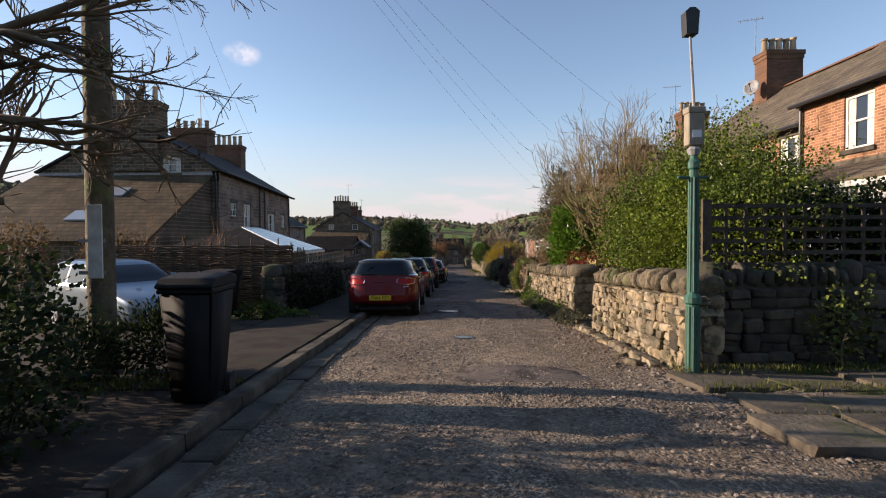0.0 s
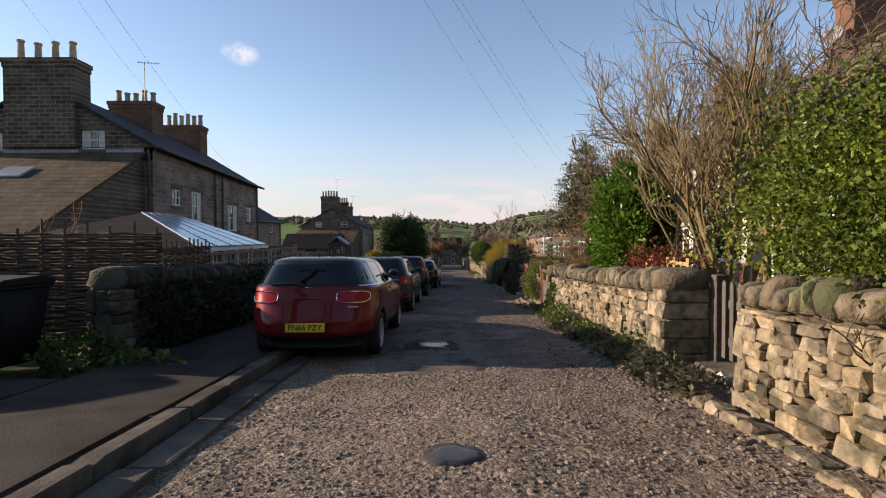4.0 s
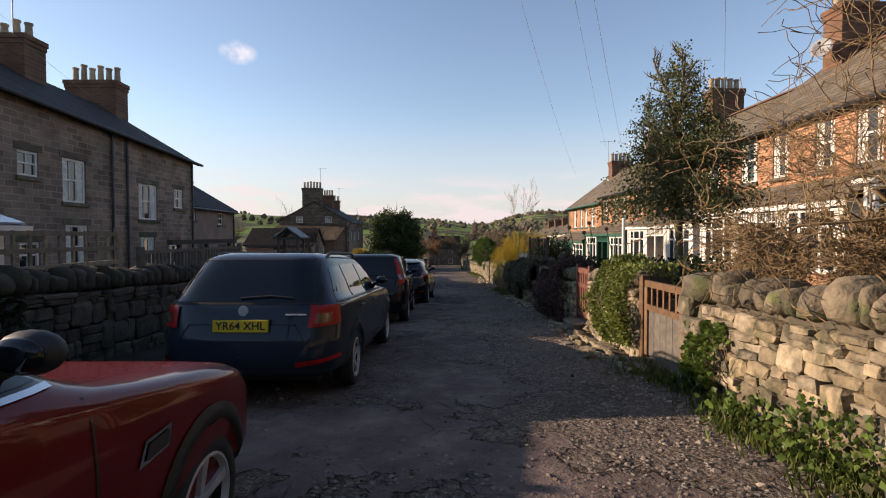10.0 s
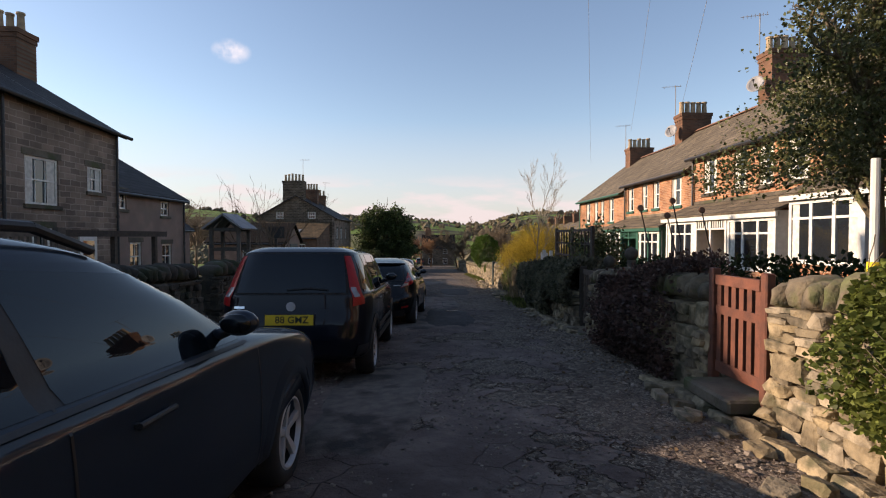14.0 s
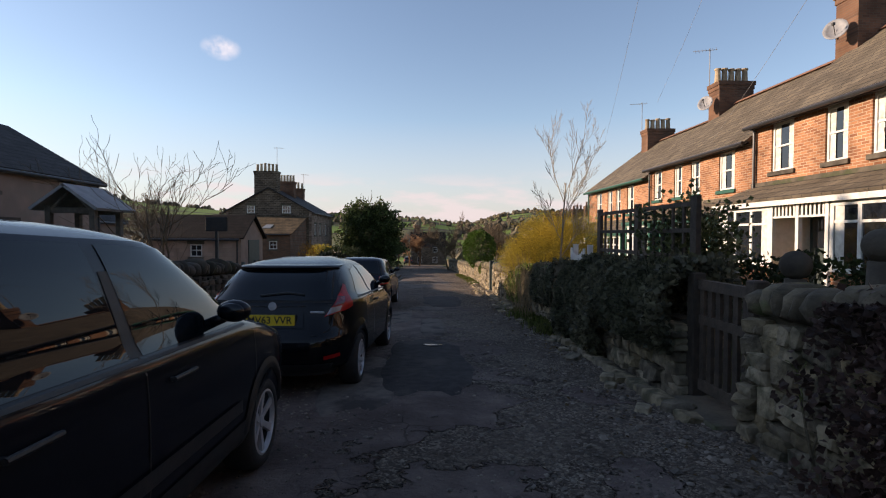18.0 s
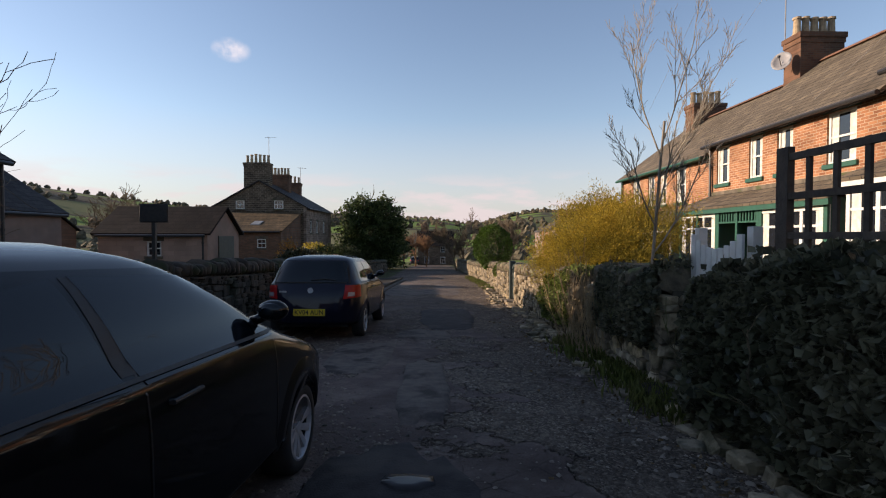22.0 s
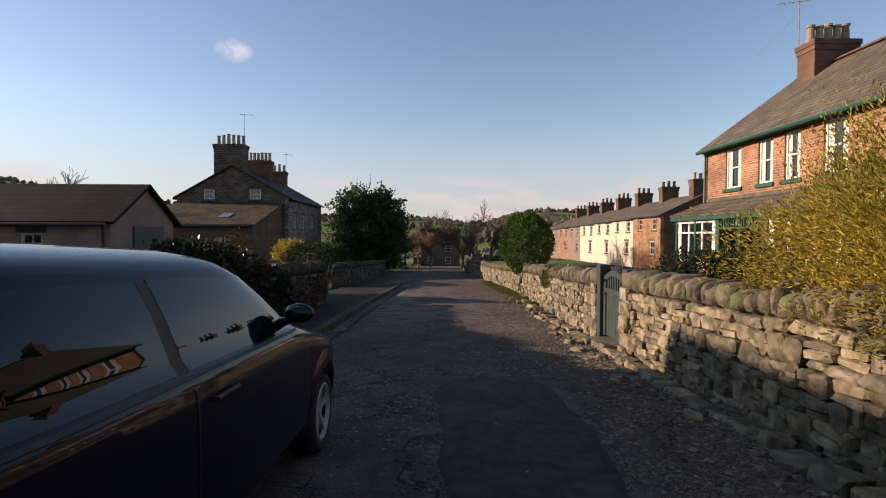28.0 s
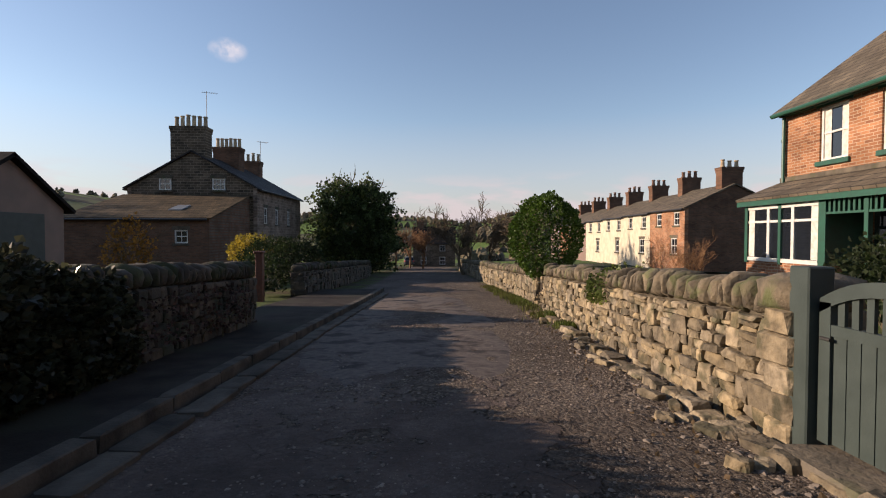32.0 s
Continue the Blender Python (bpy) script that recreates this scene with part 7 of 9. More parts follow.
slabs = tagged(new("drive", None), "concrete drive of large slabs with a joint", "drive", kind="structure")
SLABS = [stone_mesh("slab", M_PAVE, 0.02, 0.008, 160 + s) for s in range(4)]
for i, (xa, xb, ya, yb) in enumerate(((-3.55, -2.0, 4.7, 6.9), (-3.55, -2.0, 6.93, 9.0), (-3.55, -2.0, 9.03, 10.9), (-6.9, -3.58, 4.9, 7.6), (-6.9, -3.58, 7.63, 10.2))):
    ym = (ya + yb) / 2
    piece("slab", SLABS[i % 4], slabs, Matrix.Translation(((xa + xb) / 2, ym, lane(ym) + 0.055)) @ Matrix.Rotation(-0.045, 4, "X") @ Matrix.Diagonal((xb - xa, yb - ya, 0.09, 1)))
flags = tagged(new("flagged_path", None), "uneven mossy flagstones beside the lane's start", "paving", kind="structure")
FLAGS = [stone_mesh("flagstone", M_FLAG, 0.05, 0.05, 170 + s) for s in range(7)]
rf = random.Random(21)
for row in range(8):
    x = 2.55 + rf.uniform(-0.2, 0.3)
    ya = 5.25 - row * 0.85
    while x < 8.2:
        w = rf.uniform(0.55, 1.15)
        piece("flagstone", rf.choice(FLAGS), flags, Matrix.Translation((x + w / 2, ya + rf.uniform(-0.09, 0.09), lane(ya) - 0.035 + rf.uniform(-0.02, 0.025))) @ Matrix.Rotation(rf.uniform(-0.12, 0.12), 4, "Z") @ Matrix.Rotation(-0.04 + rf.uniform(-0.035, 0.035), 4, "X") @ Matrix.Rotation(rf.uniform(-0.03, 0.03), 4, "Y") @ Matrix.Diagonal((w * 0.94, rf.uniform(0.66, 0.8), 0.12, 1)))
        x += w
edging = tagged(new("edging_stones", None), "loose flat stones along the foot of the wall", "edging", kind="structure")
y = 6.0
while y < 52:
    w = rf.uniform(0.2, 0.42)
    if not (10.9 < y < 18 or 23 < y < 26.3):
        sunk = rf.uniform(-0.035, 0.01)
        piece("edging_stone", rf.choice(STONES), edging, Matrix.Translation((rwall_x(y) - 0.17 - rf.uniform(0, 0.06), y + w / 2, lane(y + w / 2) - 0.015 + sunk)) @ Matrix.Rotation(rf.uniform(-0.18, 0.18), 4, "Z") @ Matrix.Rotation(rf.uniform(-0.1, 0.22), 4, "Y") @ Matrix.Diagonal((rf.uniform(0.18, 0.28), w * rf.uniform(0.8, 0.97), rf.uniform(0.12, 0.17), 1)))
        for k in range(rf.choice((0, 1, 2)) if (33 < y < 44 or 18.5 < y < 23) else rf.choice((0, 0, 1))):
            piece("edging_stone", rf.choice(STONES), edging, Matrix.Translation((rwall_x(y) - 0.36 - 0.18 * k - rf.uniform(0, 0.14), y + w / 2, lane(y + w / 2) + rf.uniform(-0.015, 0.02))) @ Matrix.Rotation(rf.uniform(-0.7, 0.7), 4, "Z") @ Matrix.Rotation(rf.uniform(-0.2, 0.2), 4, "Y") @ Matrix.Diagonal((rf.uniform(0.09, 0.22), w * rf.uniform(0.4, 0.75), rf.uniform(0.05, 0.10), 1)))
    y += w


# ---- patches, puddles, gravel on the lane ----
def patch(name, x, y, rx, ry, mat, label, seed, up=0.022, square=4.0):
    r = random.Random(seed)
    vs, k = [(x, y, lane(y) + up + 0.02)], 44
    ph = [r.uniform(0, 6.28) for _ in range(4)]
    for rr in (0.5, 0.93, 1.0):
        for i in range(k):
            a_ = i * math.tau / k
            c, s = math.cos(a_), math.sin(a_)
            q = (abs(c) ** square + abs(s) ** square) ** (-1 / square) * (1 + 0.05 * math.sin(3 * a_ + ph[0]) + 0.05 * math.sin(7 * a_ + ph[1]) + 0.03 * math.sin(15 * a_ + ph[2]) + 0.02 * r.uniform(-1, 1))
            px, py = x + rx * q * c * rr, y + ry * q * s * rr
            u = (px - kerb_x(py)) / (rwall_x(py) - kerb_x(py))
            crown = 0.035 * math.sin(math.pi * min(1, max(0, u))) - 0.02 + 0.03 * noise.noise((px * 0.9, py * 0.5, 0)) + 0.018 * noise.noise((px * 3.1, py * 2.3, 7))
            vs.append((px, py, lane(py) + crown + (up if rr < 1 else -0.01)))
    vs[0] = (x, y, sum(v[2] for v in vs[1:k + 1]) / k)
    fs = [(0, 1 + i, 1 + (i + 1) % k) for i in range(k)]
    for j in range(2):
        fs += [(1 + j * k + i, 1 + (j + 1) * k + i, 1 + (j + 1) * k + (i + 1) % k, 1 + j * k + (i + 1) % k) for i in range(k)]
    return tagged(poly(name, vs, fs, mat, smooth=True), label, name.replace("_", " "), kind="structure")


M_PUDDLE = surf("wet_mud", (0.06, 0.056, 0.056), (0.04, 0.037, 0.038), 3, 0.22, 0.03, 20, spec=0.1)
for i, (x, y, rx, ry, m_, lab, up) in enumerate((
        (0.82, 5.6, 0.75, 0.45, M_TARGREY, "pale worn tarmac patch", 0.006),
        (0.15, 12.5, 0.72, 1.9, M_TARGREY, "smooth tarmac repair round a puddle", 0.010), (0.12, 12.6, 0.42, 0.5, M_TARMAC, "dark damp ring of tarmac round a puddle", 0.018),
        (-0.1, 22.4, 0.45, 1.5, M_TARGREY, "pale tarmac repair", 0.016),
        (0.8, 28.9, 0.52, 1.6, M_TARMAC, "dark rectangular tarmac repair", 0.018), (0.15, 28.0, 0.4, 1.2, M_TARGREY, "pale tarmac patch", 0.014), (0.1, 33.8, 0.42, 1.0, M_TARGREY, "pale tarmac patch", 0.016),
        (0.95, 32.2, 0.24, 1.2, M_TARGREY, "broken pale tarmac strip", 0.02), (0.9, 35.6, 0.45, 0.5, M_TARGREY, "pale tarmac patch", 0.014), (1.35, 38.2, 0.58, 1.85, M_TARMAC, "dark tarmac repair across the lane", 0.018),
        (0.6, 50.5, 1.6, 6.0, M_TARGREY, "old tarmac surface", 0.008))):
    patch("tarmac_patch", x, y, rx, ry, m_, lab, 40 + i, up)
for i, (x, y, rx, ry) in enumerate(((0.12, 12.6, 0.27, 0.34), (0.33, 8.35, 0.2, 0.2), (0.9, 29.95, 0.16, 0.1))):
    patch("puddle", x, y, rx, ry, M_PUDDLE, "small shallow puddle", 70 + i, 0.03 if i != 1 else 0.012, 2.0)


def shards(name, n, spot, smin, smax, mat, label, flat=0.6, seed=3, kind="stuff"):
    """Many small stones in one mesh. spot(r) gives a place."""
    r = random.Random(seed)
    vs, fs = [], []
    for _ in range(n):
        x, y, z = spot(r)
        s = smin + (smax - smin) * r.random() ** 2.5
        k = len(vs)
        a0 = r.uniform(0, 6.28)
        for i in range(5):
            a_ = a0 + i * math.tau / 5
            q = s * r.uniform(0.6, 1.1)
            vs.append((x + q * math.cos(a_), y + q * math.sin(a_), z + s * r.uniform(-0.1, 0.1)))
        for i in range(3):
            a_ = a0 + 0.4 + i * math.tau / 3
            q = s * r.uniform(0.3, 0.6)
            vs.append((x + q * math.cos(a_), y + q * math.sin(a_), z + s * flat * r.uniform(0.6, 1.1)))
        t = (k + 5, k + 6, k + 7)
        fs += [t, (k, k + 1, k + 5), (k + 1, k + 2, k + 6), (k + 1, k + 6, k + 5), (k + 2, k + 3, k + 6), (k + 3, k + 7, k + 6), (k + 3, k + 4, k + 7), (k + 4, k, k + 5), (k + 4, k + 5, k + 7)]
    return tagged(poly(name, vs, fs, mat), label, name.replace("_", " "), kind=kind)


def lane_z(x, y):
    u = (x - kerb_x(y)) / (rwall_x(y) - kerb_x(y))
    return lane(y) + 0.035 * math.sin(math.pi * min(1, max(0, u))) - 0.02 + 0.03 * noise.noise((x * 0.9, y * 0.5, 0)) + 0.018 * noise.noise((x * 3.1, y * 2.3, 7))


def on_lane(r):
    y = r.uniform(1.2, 11) if r.random() < 0.30 else r.uniform(11, 52)
    while True:
        x = lerp(kerb_x(y) + 0.1, rwall_x(y) - 0.05, r.random())
        if noise.noise((x * 0.8, y * 0.5, 2.0)) + 0.35 * noise.noise((x * 2.5, y * 2.5, 5)) > r.uniform(-0.45, 0.35):
            return x, y, lane_z(x, y) + 0.002
        y = r.uniform(1.2, 50)


def by_wall(r):
    y = r.uniform(3, 51)
    x = rwall_x(y) - 0.02 - abs(r.gauss(0, 0.38))
    return x, y, lane_z(x, y) + 0.003


def by_kerb(r):
    y = r.uniform(1.5, 30)
    x = kerb_x(y) + 0.05 + abs(r.gauss(0, 0.2))
    return x, y, lane_z(x, y) + 0.003


shards("gravel", 66000, on_lane, 0.006, 0.026, M_PEBBLE, "loose pale gravel scattered on the lane", 0.42, 3)
shards("gravel", 7000, by_wall, 0.008, 0.048, M_PEBBLE, "coarse gravel along the wall's foot", 0.42, 4)
shards("gravel", 2500, by_kerb, 0.006, 0.03, M_PEBBLE, "gravel in the gutter", 0.6, 5)


# ---- lamp post, telegraph pole, bins, signs ----
def rod(pts, r, seg, name, mat, parent):
    """One unbroken round bar through a row of points."""
    pts = [Vector(p) for p in pts]
    vs, fs = [], []
    for i, p in enumerate(pts):
        d = (pts[min(i + 1, len(pts) - 1)] - pts[max(i - 1, 0)]).normalized()
        a_ = d.cross(Vector((0, 0, 1))).normalized()
        b_ = d.cross(a_)
        vs += [p + (a_ * math.cos(j * math.tau / seg) + b_ * math.sin(j * math.tau / seg)) * r for j in range(seg)]
    for i in range(len(pts) - 1):
        fs += [(i * seg + j, i * seg + (j + 1) % seg, (i + 1) * seg + (j + 1) % seg, (i + 1) * seg + j) for j in range(seg)]
    return poly(name, vs, fs, mat, parent, "", True)


def lathe(prof, seg=16):
    vs, fs = [], []
    for r_, z in prof:
        vs += [(r_ * math.cos(i * math.tau / seg), r_ * math.sin(i * math.tau / seg), z) for i in range(seg)]
    for j in range(len(prof) - 1):
        fs += [(j * seg + i, j * seg + (i + 1) % seg, (j + 1) * seg + (i + 1) % seg, (j + 1) * seg + i) for i in range(seg)]
    fs += [tuple(range(seg))[::-1], tuple((len(prof) - 1) * seg + i for i in range(seg))]
    return vs, fs


lp = empty("street_lamp", pose(2.72, 5.5, lane(5.5) - 0.03), "old green cast-iron lamp post with box and small lantern", "lamp post")
v, f = lathe([(0.085, 0), (0.085, 0.06), (0.07, 0.08), (0.066, 0.82), (0.09, 0.84), (0.09, 0.90), (0.058, 0.94), (0.052, 1.5), (0.046, 2.28), (0.06, 2.3), (0.06, 2.36), (0.04, 2.4), (0.038, 2.46)], 12)
poly("column", v, f, M_LAMPG, lp, "fluted green iron column")
bm = bmesh.new()
for i in range(10):
    a_ = i * math.tau / 10
    tube(bm, (0.066 * math.cos(a_), 0.066 * math.sin(a_), 0.1), (0.064 * math.cos(a_), 0.064 * math.sin(a_), 0.8), 0.011, 0.011, 5)
    tube(bm, (0.055 * math.cos(a_), 0.055 * math.sin(a_), 0.96), (0.047 * math.cos(a_), 0.047 * math.sin(a_), 2.2), 0.009, 0.009, 5)
part("fluting", bm, M_LAMPG, lp)
bm = bmesh.new()
tube(bm, (-0.17, 0, 2.2), (0.17, 0, 2.2), 0.016, 0.016, 8)
part("ladder_bar", bm, M_LAMPG, lp)
v, f = lathe([(0.05, 2.44), (0.075, 2.5), (0.03, 2.55)], 10)
poly("collar", v, f, M_LEAD, lp)
part("switch_box", boxes((-0.085, 0.085, -0.06, 0.06, 2.54, 2.92), (-0.095, 0.095, -0.07, 0.07, 2.88, 2.95), bev=0.008), M_BOX, lp, "faded beige electrical box")
part("box_plate", boxes((-0.05, 0.05, -0.066, -0.062, 2.62, 2.70)), M_PLATEW, lp)
bm = bmesh.new()
tube(bm, (0, 0, 2.92), (-0.05, 0, 3.72), 0.018, 0.014, 8)
part("stem", bm, M_LEAD, lp)
bm = bmesh.new()
prism(bm, [(-0.11, 3.72), (0.01, 3.72), (0.025, 3.96), (-0.02, 4.0), (-0.08, 4.0), (-0.125, 3.96)], "y", -0.06, 0.06)
part("lantern", bm, M_IRON, lp, "small dark lantern")

tp = empty("telegraph_pole", pose(-3.72, 5.5, lane(5.5)), "mossy brown telegraph pole with a pale notice fixed to it", "telegraph pole")
v, f = lathe([(0.22, -0.1), (0.17, 0.12), (0.14, 0.5), (0.135, 1.5), (0.13, 4.0), (0.115, 7.6)], 18)
poly("pole", v, f, M_BARK, tp, smooth=True)
part("notice", boxes((-0.03, 0.125, -0.165, -0.148, 1.12, 1.90), bev=0.003), M_CURTAIN, tp, "pale weathered notice board")
part("strap", boxes((-0.14, 0.14, -0.146, -0.136, 1.50, 1.54)), M_LEAD, tp)
part("strap", boxes((-0.14, 0.14, -0.146, -0.136, 1.16, 1.20)), M_LEAD, tp)
bm = boxes((-0.6, 0.6, -0.06, 0.06, 7.2, 7.32))
part("crossarm", bm, M_WOOD_D, tp)
cables = tagged(new("overhead_cables", None), "thin black telephone cables spanning the lane", "cables")
for (p, q, sag) in (((-3.5, 5.5, 7.4), (10.6, 50, 5.2), 0.9), ((-3.3, 5.5, 7.3), (11.2, 45, 6.2), 0.9), ((-3.6, 5.5, 7.4), (10.8, 31, 4.2), 0.5), ((-3.4, 5.5, 7.2), (10.8, 22, 4.6), 0.4), ((-3.9, 5.5, 7.4), (-13.8, 31.3, 7.6), 0.7), ((-4.0, 5.5, 7.3), (-13.9, 25.6, 7.6), 0.6), ((-3.9, 5.5, 7.2), (-11.3, 35, 4.3), 0.6), ((-3.5, 5.5, 7.35), (10.8, 40, 3.5), 0.7)):
    p, q = Vector(p), Vector(q)
    rod([p.lerp(q, i / 24) - Vector((0, 0, sag * 4 * i / 24 * (1 - i / 24))) for i in range(25)], 0.0038, 4, "cable", M_LEAD, cables)


def wheelie(m, label, number=""):
    root = empty("wheelie_bin", m, label, "wheelie bin")
    bm = bmesh.new()
    lo, hi = [(-0.21, -0.24), (0.21, -0.24), (0.21, 0.24), (-0.21, 0.24)], [(-0.285, -0.31), (0.285, -0.31), (0.285, 0.36), (-0.285, 0.36)]
    v0, v1 = [bm.verts.new((x, y, 0.05)) for x, y in lo], [bm.verts.new((x, y, 0.95)) for x, y in hi]
    bm.faces.new(v0[::-1]), bm.faces.new(v1)
    for i in range(4):
        bm.faces.new((v0[i], v0[(i + 1) % 4], v1[(i + 1) % 4], v1[i]))
    bmesh.ops.bevel(bm, geom=list(bm.edges), offset=0.03, segments=2, affect="EDGES")
    b = part("body", bm, M_BIN, root, "", True)
    part("rim", boxes((-0.3, 0.3, -0.325, 0.375, 0.93, 0.97), bev=0.01), M_BIN, root)
    bm = bmesh.new()
    prism(bm, [(-0.35, 0.972), (0.40, 0.972), (0.40, 1.03), (0.2, 1.075), (-0.25, 1.05), (-0.35, 1.0)], "x", -0.305, 0.305)
    bmesh.ops.bevel(bm, geom=list(bm.edges), offset=0.012, segments=1, affect="EDGES")
    part("lid", bm, M_BIN, root)
    for sg in (-1, 1):
        bm = bmesh.new()
        bmesh.ops.create_cone(bm, cap_ends=True, segments=20, radius1=0.1, radius2=0.1, depth=0.06, matrix=Matrix.Translation((sg * 0.25, 0.26, 0.1)) @ Matrix.Rotation(math.pi / 2, 4, "Y"))
        part("wheel", bm, M_RUBBER, root)
    bm = bmesh.new()
    tube(bm, (-0.25, 0.42, 0.98), (0.25, 0.42, 0.98), 0.018, 0.018, 8)
    part("handle", bm, M_BIN, root)
    if number:
        me = text_mesh(number, 0.14, M_WHITEINK, 0.002)
        piece("house_number", me, root, Matrix.Translation((0, -0.285, 0.56)) @ Matrix.Rotation(math.pi / 2, 4, "X") @ Matrix.Rotation(-0.08, 4, "X"))
        part("label_bar", boxes((-0.07, 0.07, -0.297, -0.292, 0.68, 0.71), (-0.07, 0.07, -0.300, -0.295, 0.73, 0.76)), M_WHITEINK, root)
    return root


wheelie(pose(-2.14, 4.4, lane(4.4) + 0.05, 0, 0, 4) @ Matrix.Diagonal((0.76, 0.82, 1.05, 1)), "tall black wheelie bin standing on the pavement")
wheelie(pose(-4.85, 11.0, lane(11) + 0.05, 0, 0, -8), "black wheelie bin marked 33 beside a woven fence", "33")
bm = bmesh.new()
tube(bm, (-5.2, 10.75, lane(11)), (-5.2, 10.75, lane(11) + 1.1), 0.02, 0.02, 8)
tagged(part("marker_post", bm, M_WHITE), "thin white post beside the bin", "post")

sg_ = empty("yard_sign", pose(-7.08, 42.1, terrain(-7.2, 42.1)), "black sign board on a post seen from behind", "sign")
part("post", boxes((-0.05, 0.05, -0.05, 0.05, -0.2, 2.6)), M_IRON, sg_)
part("board", boxes((-0.42, 0.42, -0.04, 0.0, 2.6, 3.15), bev=0.03), M_IRON, sg_)
bm = boxes((-0.40, 0.40, 0.002, 0.02, 2.62, 3.13))
part("board_back", bm, M_IRON, sg_)

rp = empty("gatepost", pose(-4.35, 55.3, lane(55.3)), "red-brown painted wooden gatepost at a far drive", "gatepost")
part("post", boxes((-0.11, 0.11, -0.11, 0.11, -0.2, 1.45), bev=0.012), M_WOOD_R, rp)
part("cap", boxes((-0.15, 0.15, -0.15, 0.15, 1.45, 1.52), bev=0.015), M_WOOD_R, rp)

yp = empty("marker_pole", pose(3.52, 21.05, lane(21) - 0.1), "slim pale pole with yellow foot behind the wall", "pole")
bm = bmesh.new()
tube(bm, (0, 0, 0), (0, 0, 2.1), 0.028, 0.028, 10)
part("pole", bm, M_WHITE, yp)
bm = bmesh.new()
tube(bm, (0, 0, 1.1), (0, 0, 1.38), 0.045, 0.04, 10)
part("sleeve", bm, M_PLATE, yp, "yellow sleeve")


# ---- gates and fences ----
def gate(name, label, y0, y1, x, z, h, mat, style, posts=True, n=7, ph=0.12):
    root = empty(name, pose(x, (y0 + y1) / 2, z), label, "gate")
    w = (y1 - y0) / 2
    if style == "picket":
        part("rail", boxes((0.02, 0.05, -w, w, 0.18, 0.27)), mat, root)
        part("rail", boxes((0.02, 0.05, -w, w, h - 0.3, h - 0.21)), mat, root)
        for i in range(n):
            c = lerp(-w + 0.05, w - 0.05, i / (n - 1))
            bm = bmesh.new()
            prism(bm, [(c - 0.035, 0.04), (c + 0.035, 0.04), (c + 0.035, h - 0.03), (c, h + 0.01), (c - 0.035, h - 0.03)], "x", -0.012, 0.012)
            part("pale", bm, mat, root)
    elif style == "dipped":
        for zc in (0.22, h * 0.55, h - 0.36):
            part("rail", boxes((0.012, 0.04, -w, w, zc - 0.05, zc + 0.05)), mat, root)
        for i in range(n):
            c = lerp(-w + w / n, w - w / n, i / (n - 1))
            t = h - 0.16 * (1 - abs(c / w) ** 2)
            part("board", boxes((-0.012, 0.012, c - w / n + 0.006, c + w / n - 0.006, 0.03, t), bev=0.003), mat, root)
        for s in (-1, 1):
            part("gate_post", boxes((0.05, 0.13, s * w - 0.04, s * w + 0.04, -0.05, h + 0.03)), mat, root)
        bm = bmesh.new()
        for i in range(12):
            a0, a1 = i * math.tau / 12, (i + 1) * math.tau / 12
            tube(bm, (-0.03, -w * 0.6 + 0.05 * math.cos(a0), h * 0.6 + 0.05 * math.sin(a0)), (-0.03, -w * 0.6 + 0.05 * math.cos(a1), h * 0.6 + 0.05 * math.sin(a1)), 0.008, 0.008, 6)
        part("ring_handle", bm, M_IRON, root, "black iron ring")
    elif style == "framed":
        part("rail", boxes((-0.02, 0.025, -w, w, 0.05, 0.15)), mat, root)
        part("rail", boxes((-0.02, 0.025, -w, w, h * 0.62, h * 0.62 + 0.08)), mat, root)
        part("rail", boxes((-0.03, 0.035, -w, w, h - 0.09, h)), mat, root)
        for i in range(n):
            c = lerp(-w + 0.04, w - 0.04, i / (n - 1))
            part("pale", boxes((-0.014, 0.016, c - 0.032, c + 0.032, 0.15, h - 0.09)), mat, root)
    elif style == "boarded":
        bmat = M_WOOD_G if mat is M_WOOD_B else mat
        part("rail", boxes((-0.026, 0.026, -w, w, h - 0.08, h)), mat, root)
        part("rail", boxes((-0.026, 0.026, -w + 0.08, w - 0.08, h * 0.62, h * 0.62 + 0.07)), mat, root)
        for s in (-1, 1):
            part("stile", boxes((-0.03, 0.03, s * w - (0.08 if s > 0 else 0), s * w + (0.08 if s < 0 else 0), 0.02, h - 0.082), bev=0.005), mat, root)
        for i in range(n):
            c = lerp(-w + 0.1, w - 0.1, (i + 0.5) / n)
            hw = (w - 0.1) / n - 0.004
            part("board", boxes((-0.012, 0.012, c - hw, c + hw, 0.03, h * 0.62)), bmat, root)
            part("bar", boxes((-0.012, 0.012, c - 0.02, c + 0.02, h * 0.62 + 0.07, h - 0.08)), mat, root)
    elif style == "arched":
        top = lambda t: h - 0.02 - 0.14 * (abs(t) ** 2)
        for i in range(n):
            c = lerp(-w + 0.1, w - 0.1, (i + 0.5) / n)
            hw = (w - 0.1) / n - 0.004
            part("board", boxes((-0.015, 0.012, c - hw, c + hw, 0.03, h * 0.66)), mat, root)
            part("bar", boxes((-0.012, 0.012, c - 0.025, c + 0.025, h * 0.66 + 0.07, top(c / w) - 0.06)), mat, root)
        part("rail", boxes((-0.026, 0.026, -w + 0.09, w - 0.09, h * 0.66, h * 0.66 + 0.07)), mat, root)
        for s in (-1, 1):
            part("stile", boxes((-0.03, 0.03, s * w - (0.09 if s > 0 else 0), s * w + (0.09 if s < 0 else 0), 0.02, top(1))), mat, root)
        bm = bmesh.new()
        k = 12
        lo = [(lerp(-w, w, i / k), top(lerp(-1, 1, i / k)) - 0.07) for i in range(k + 1)]
        hi = [(lerp(-w, w, i / k), top(lerp(-1, 1, i / k)) + 0.02) for i in range(k, -1, -1)]
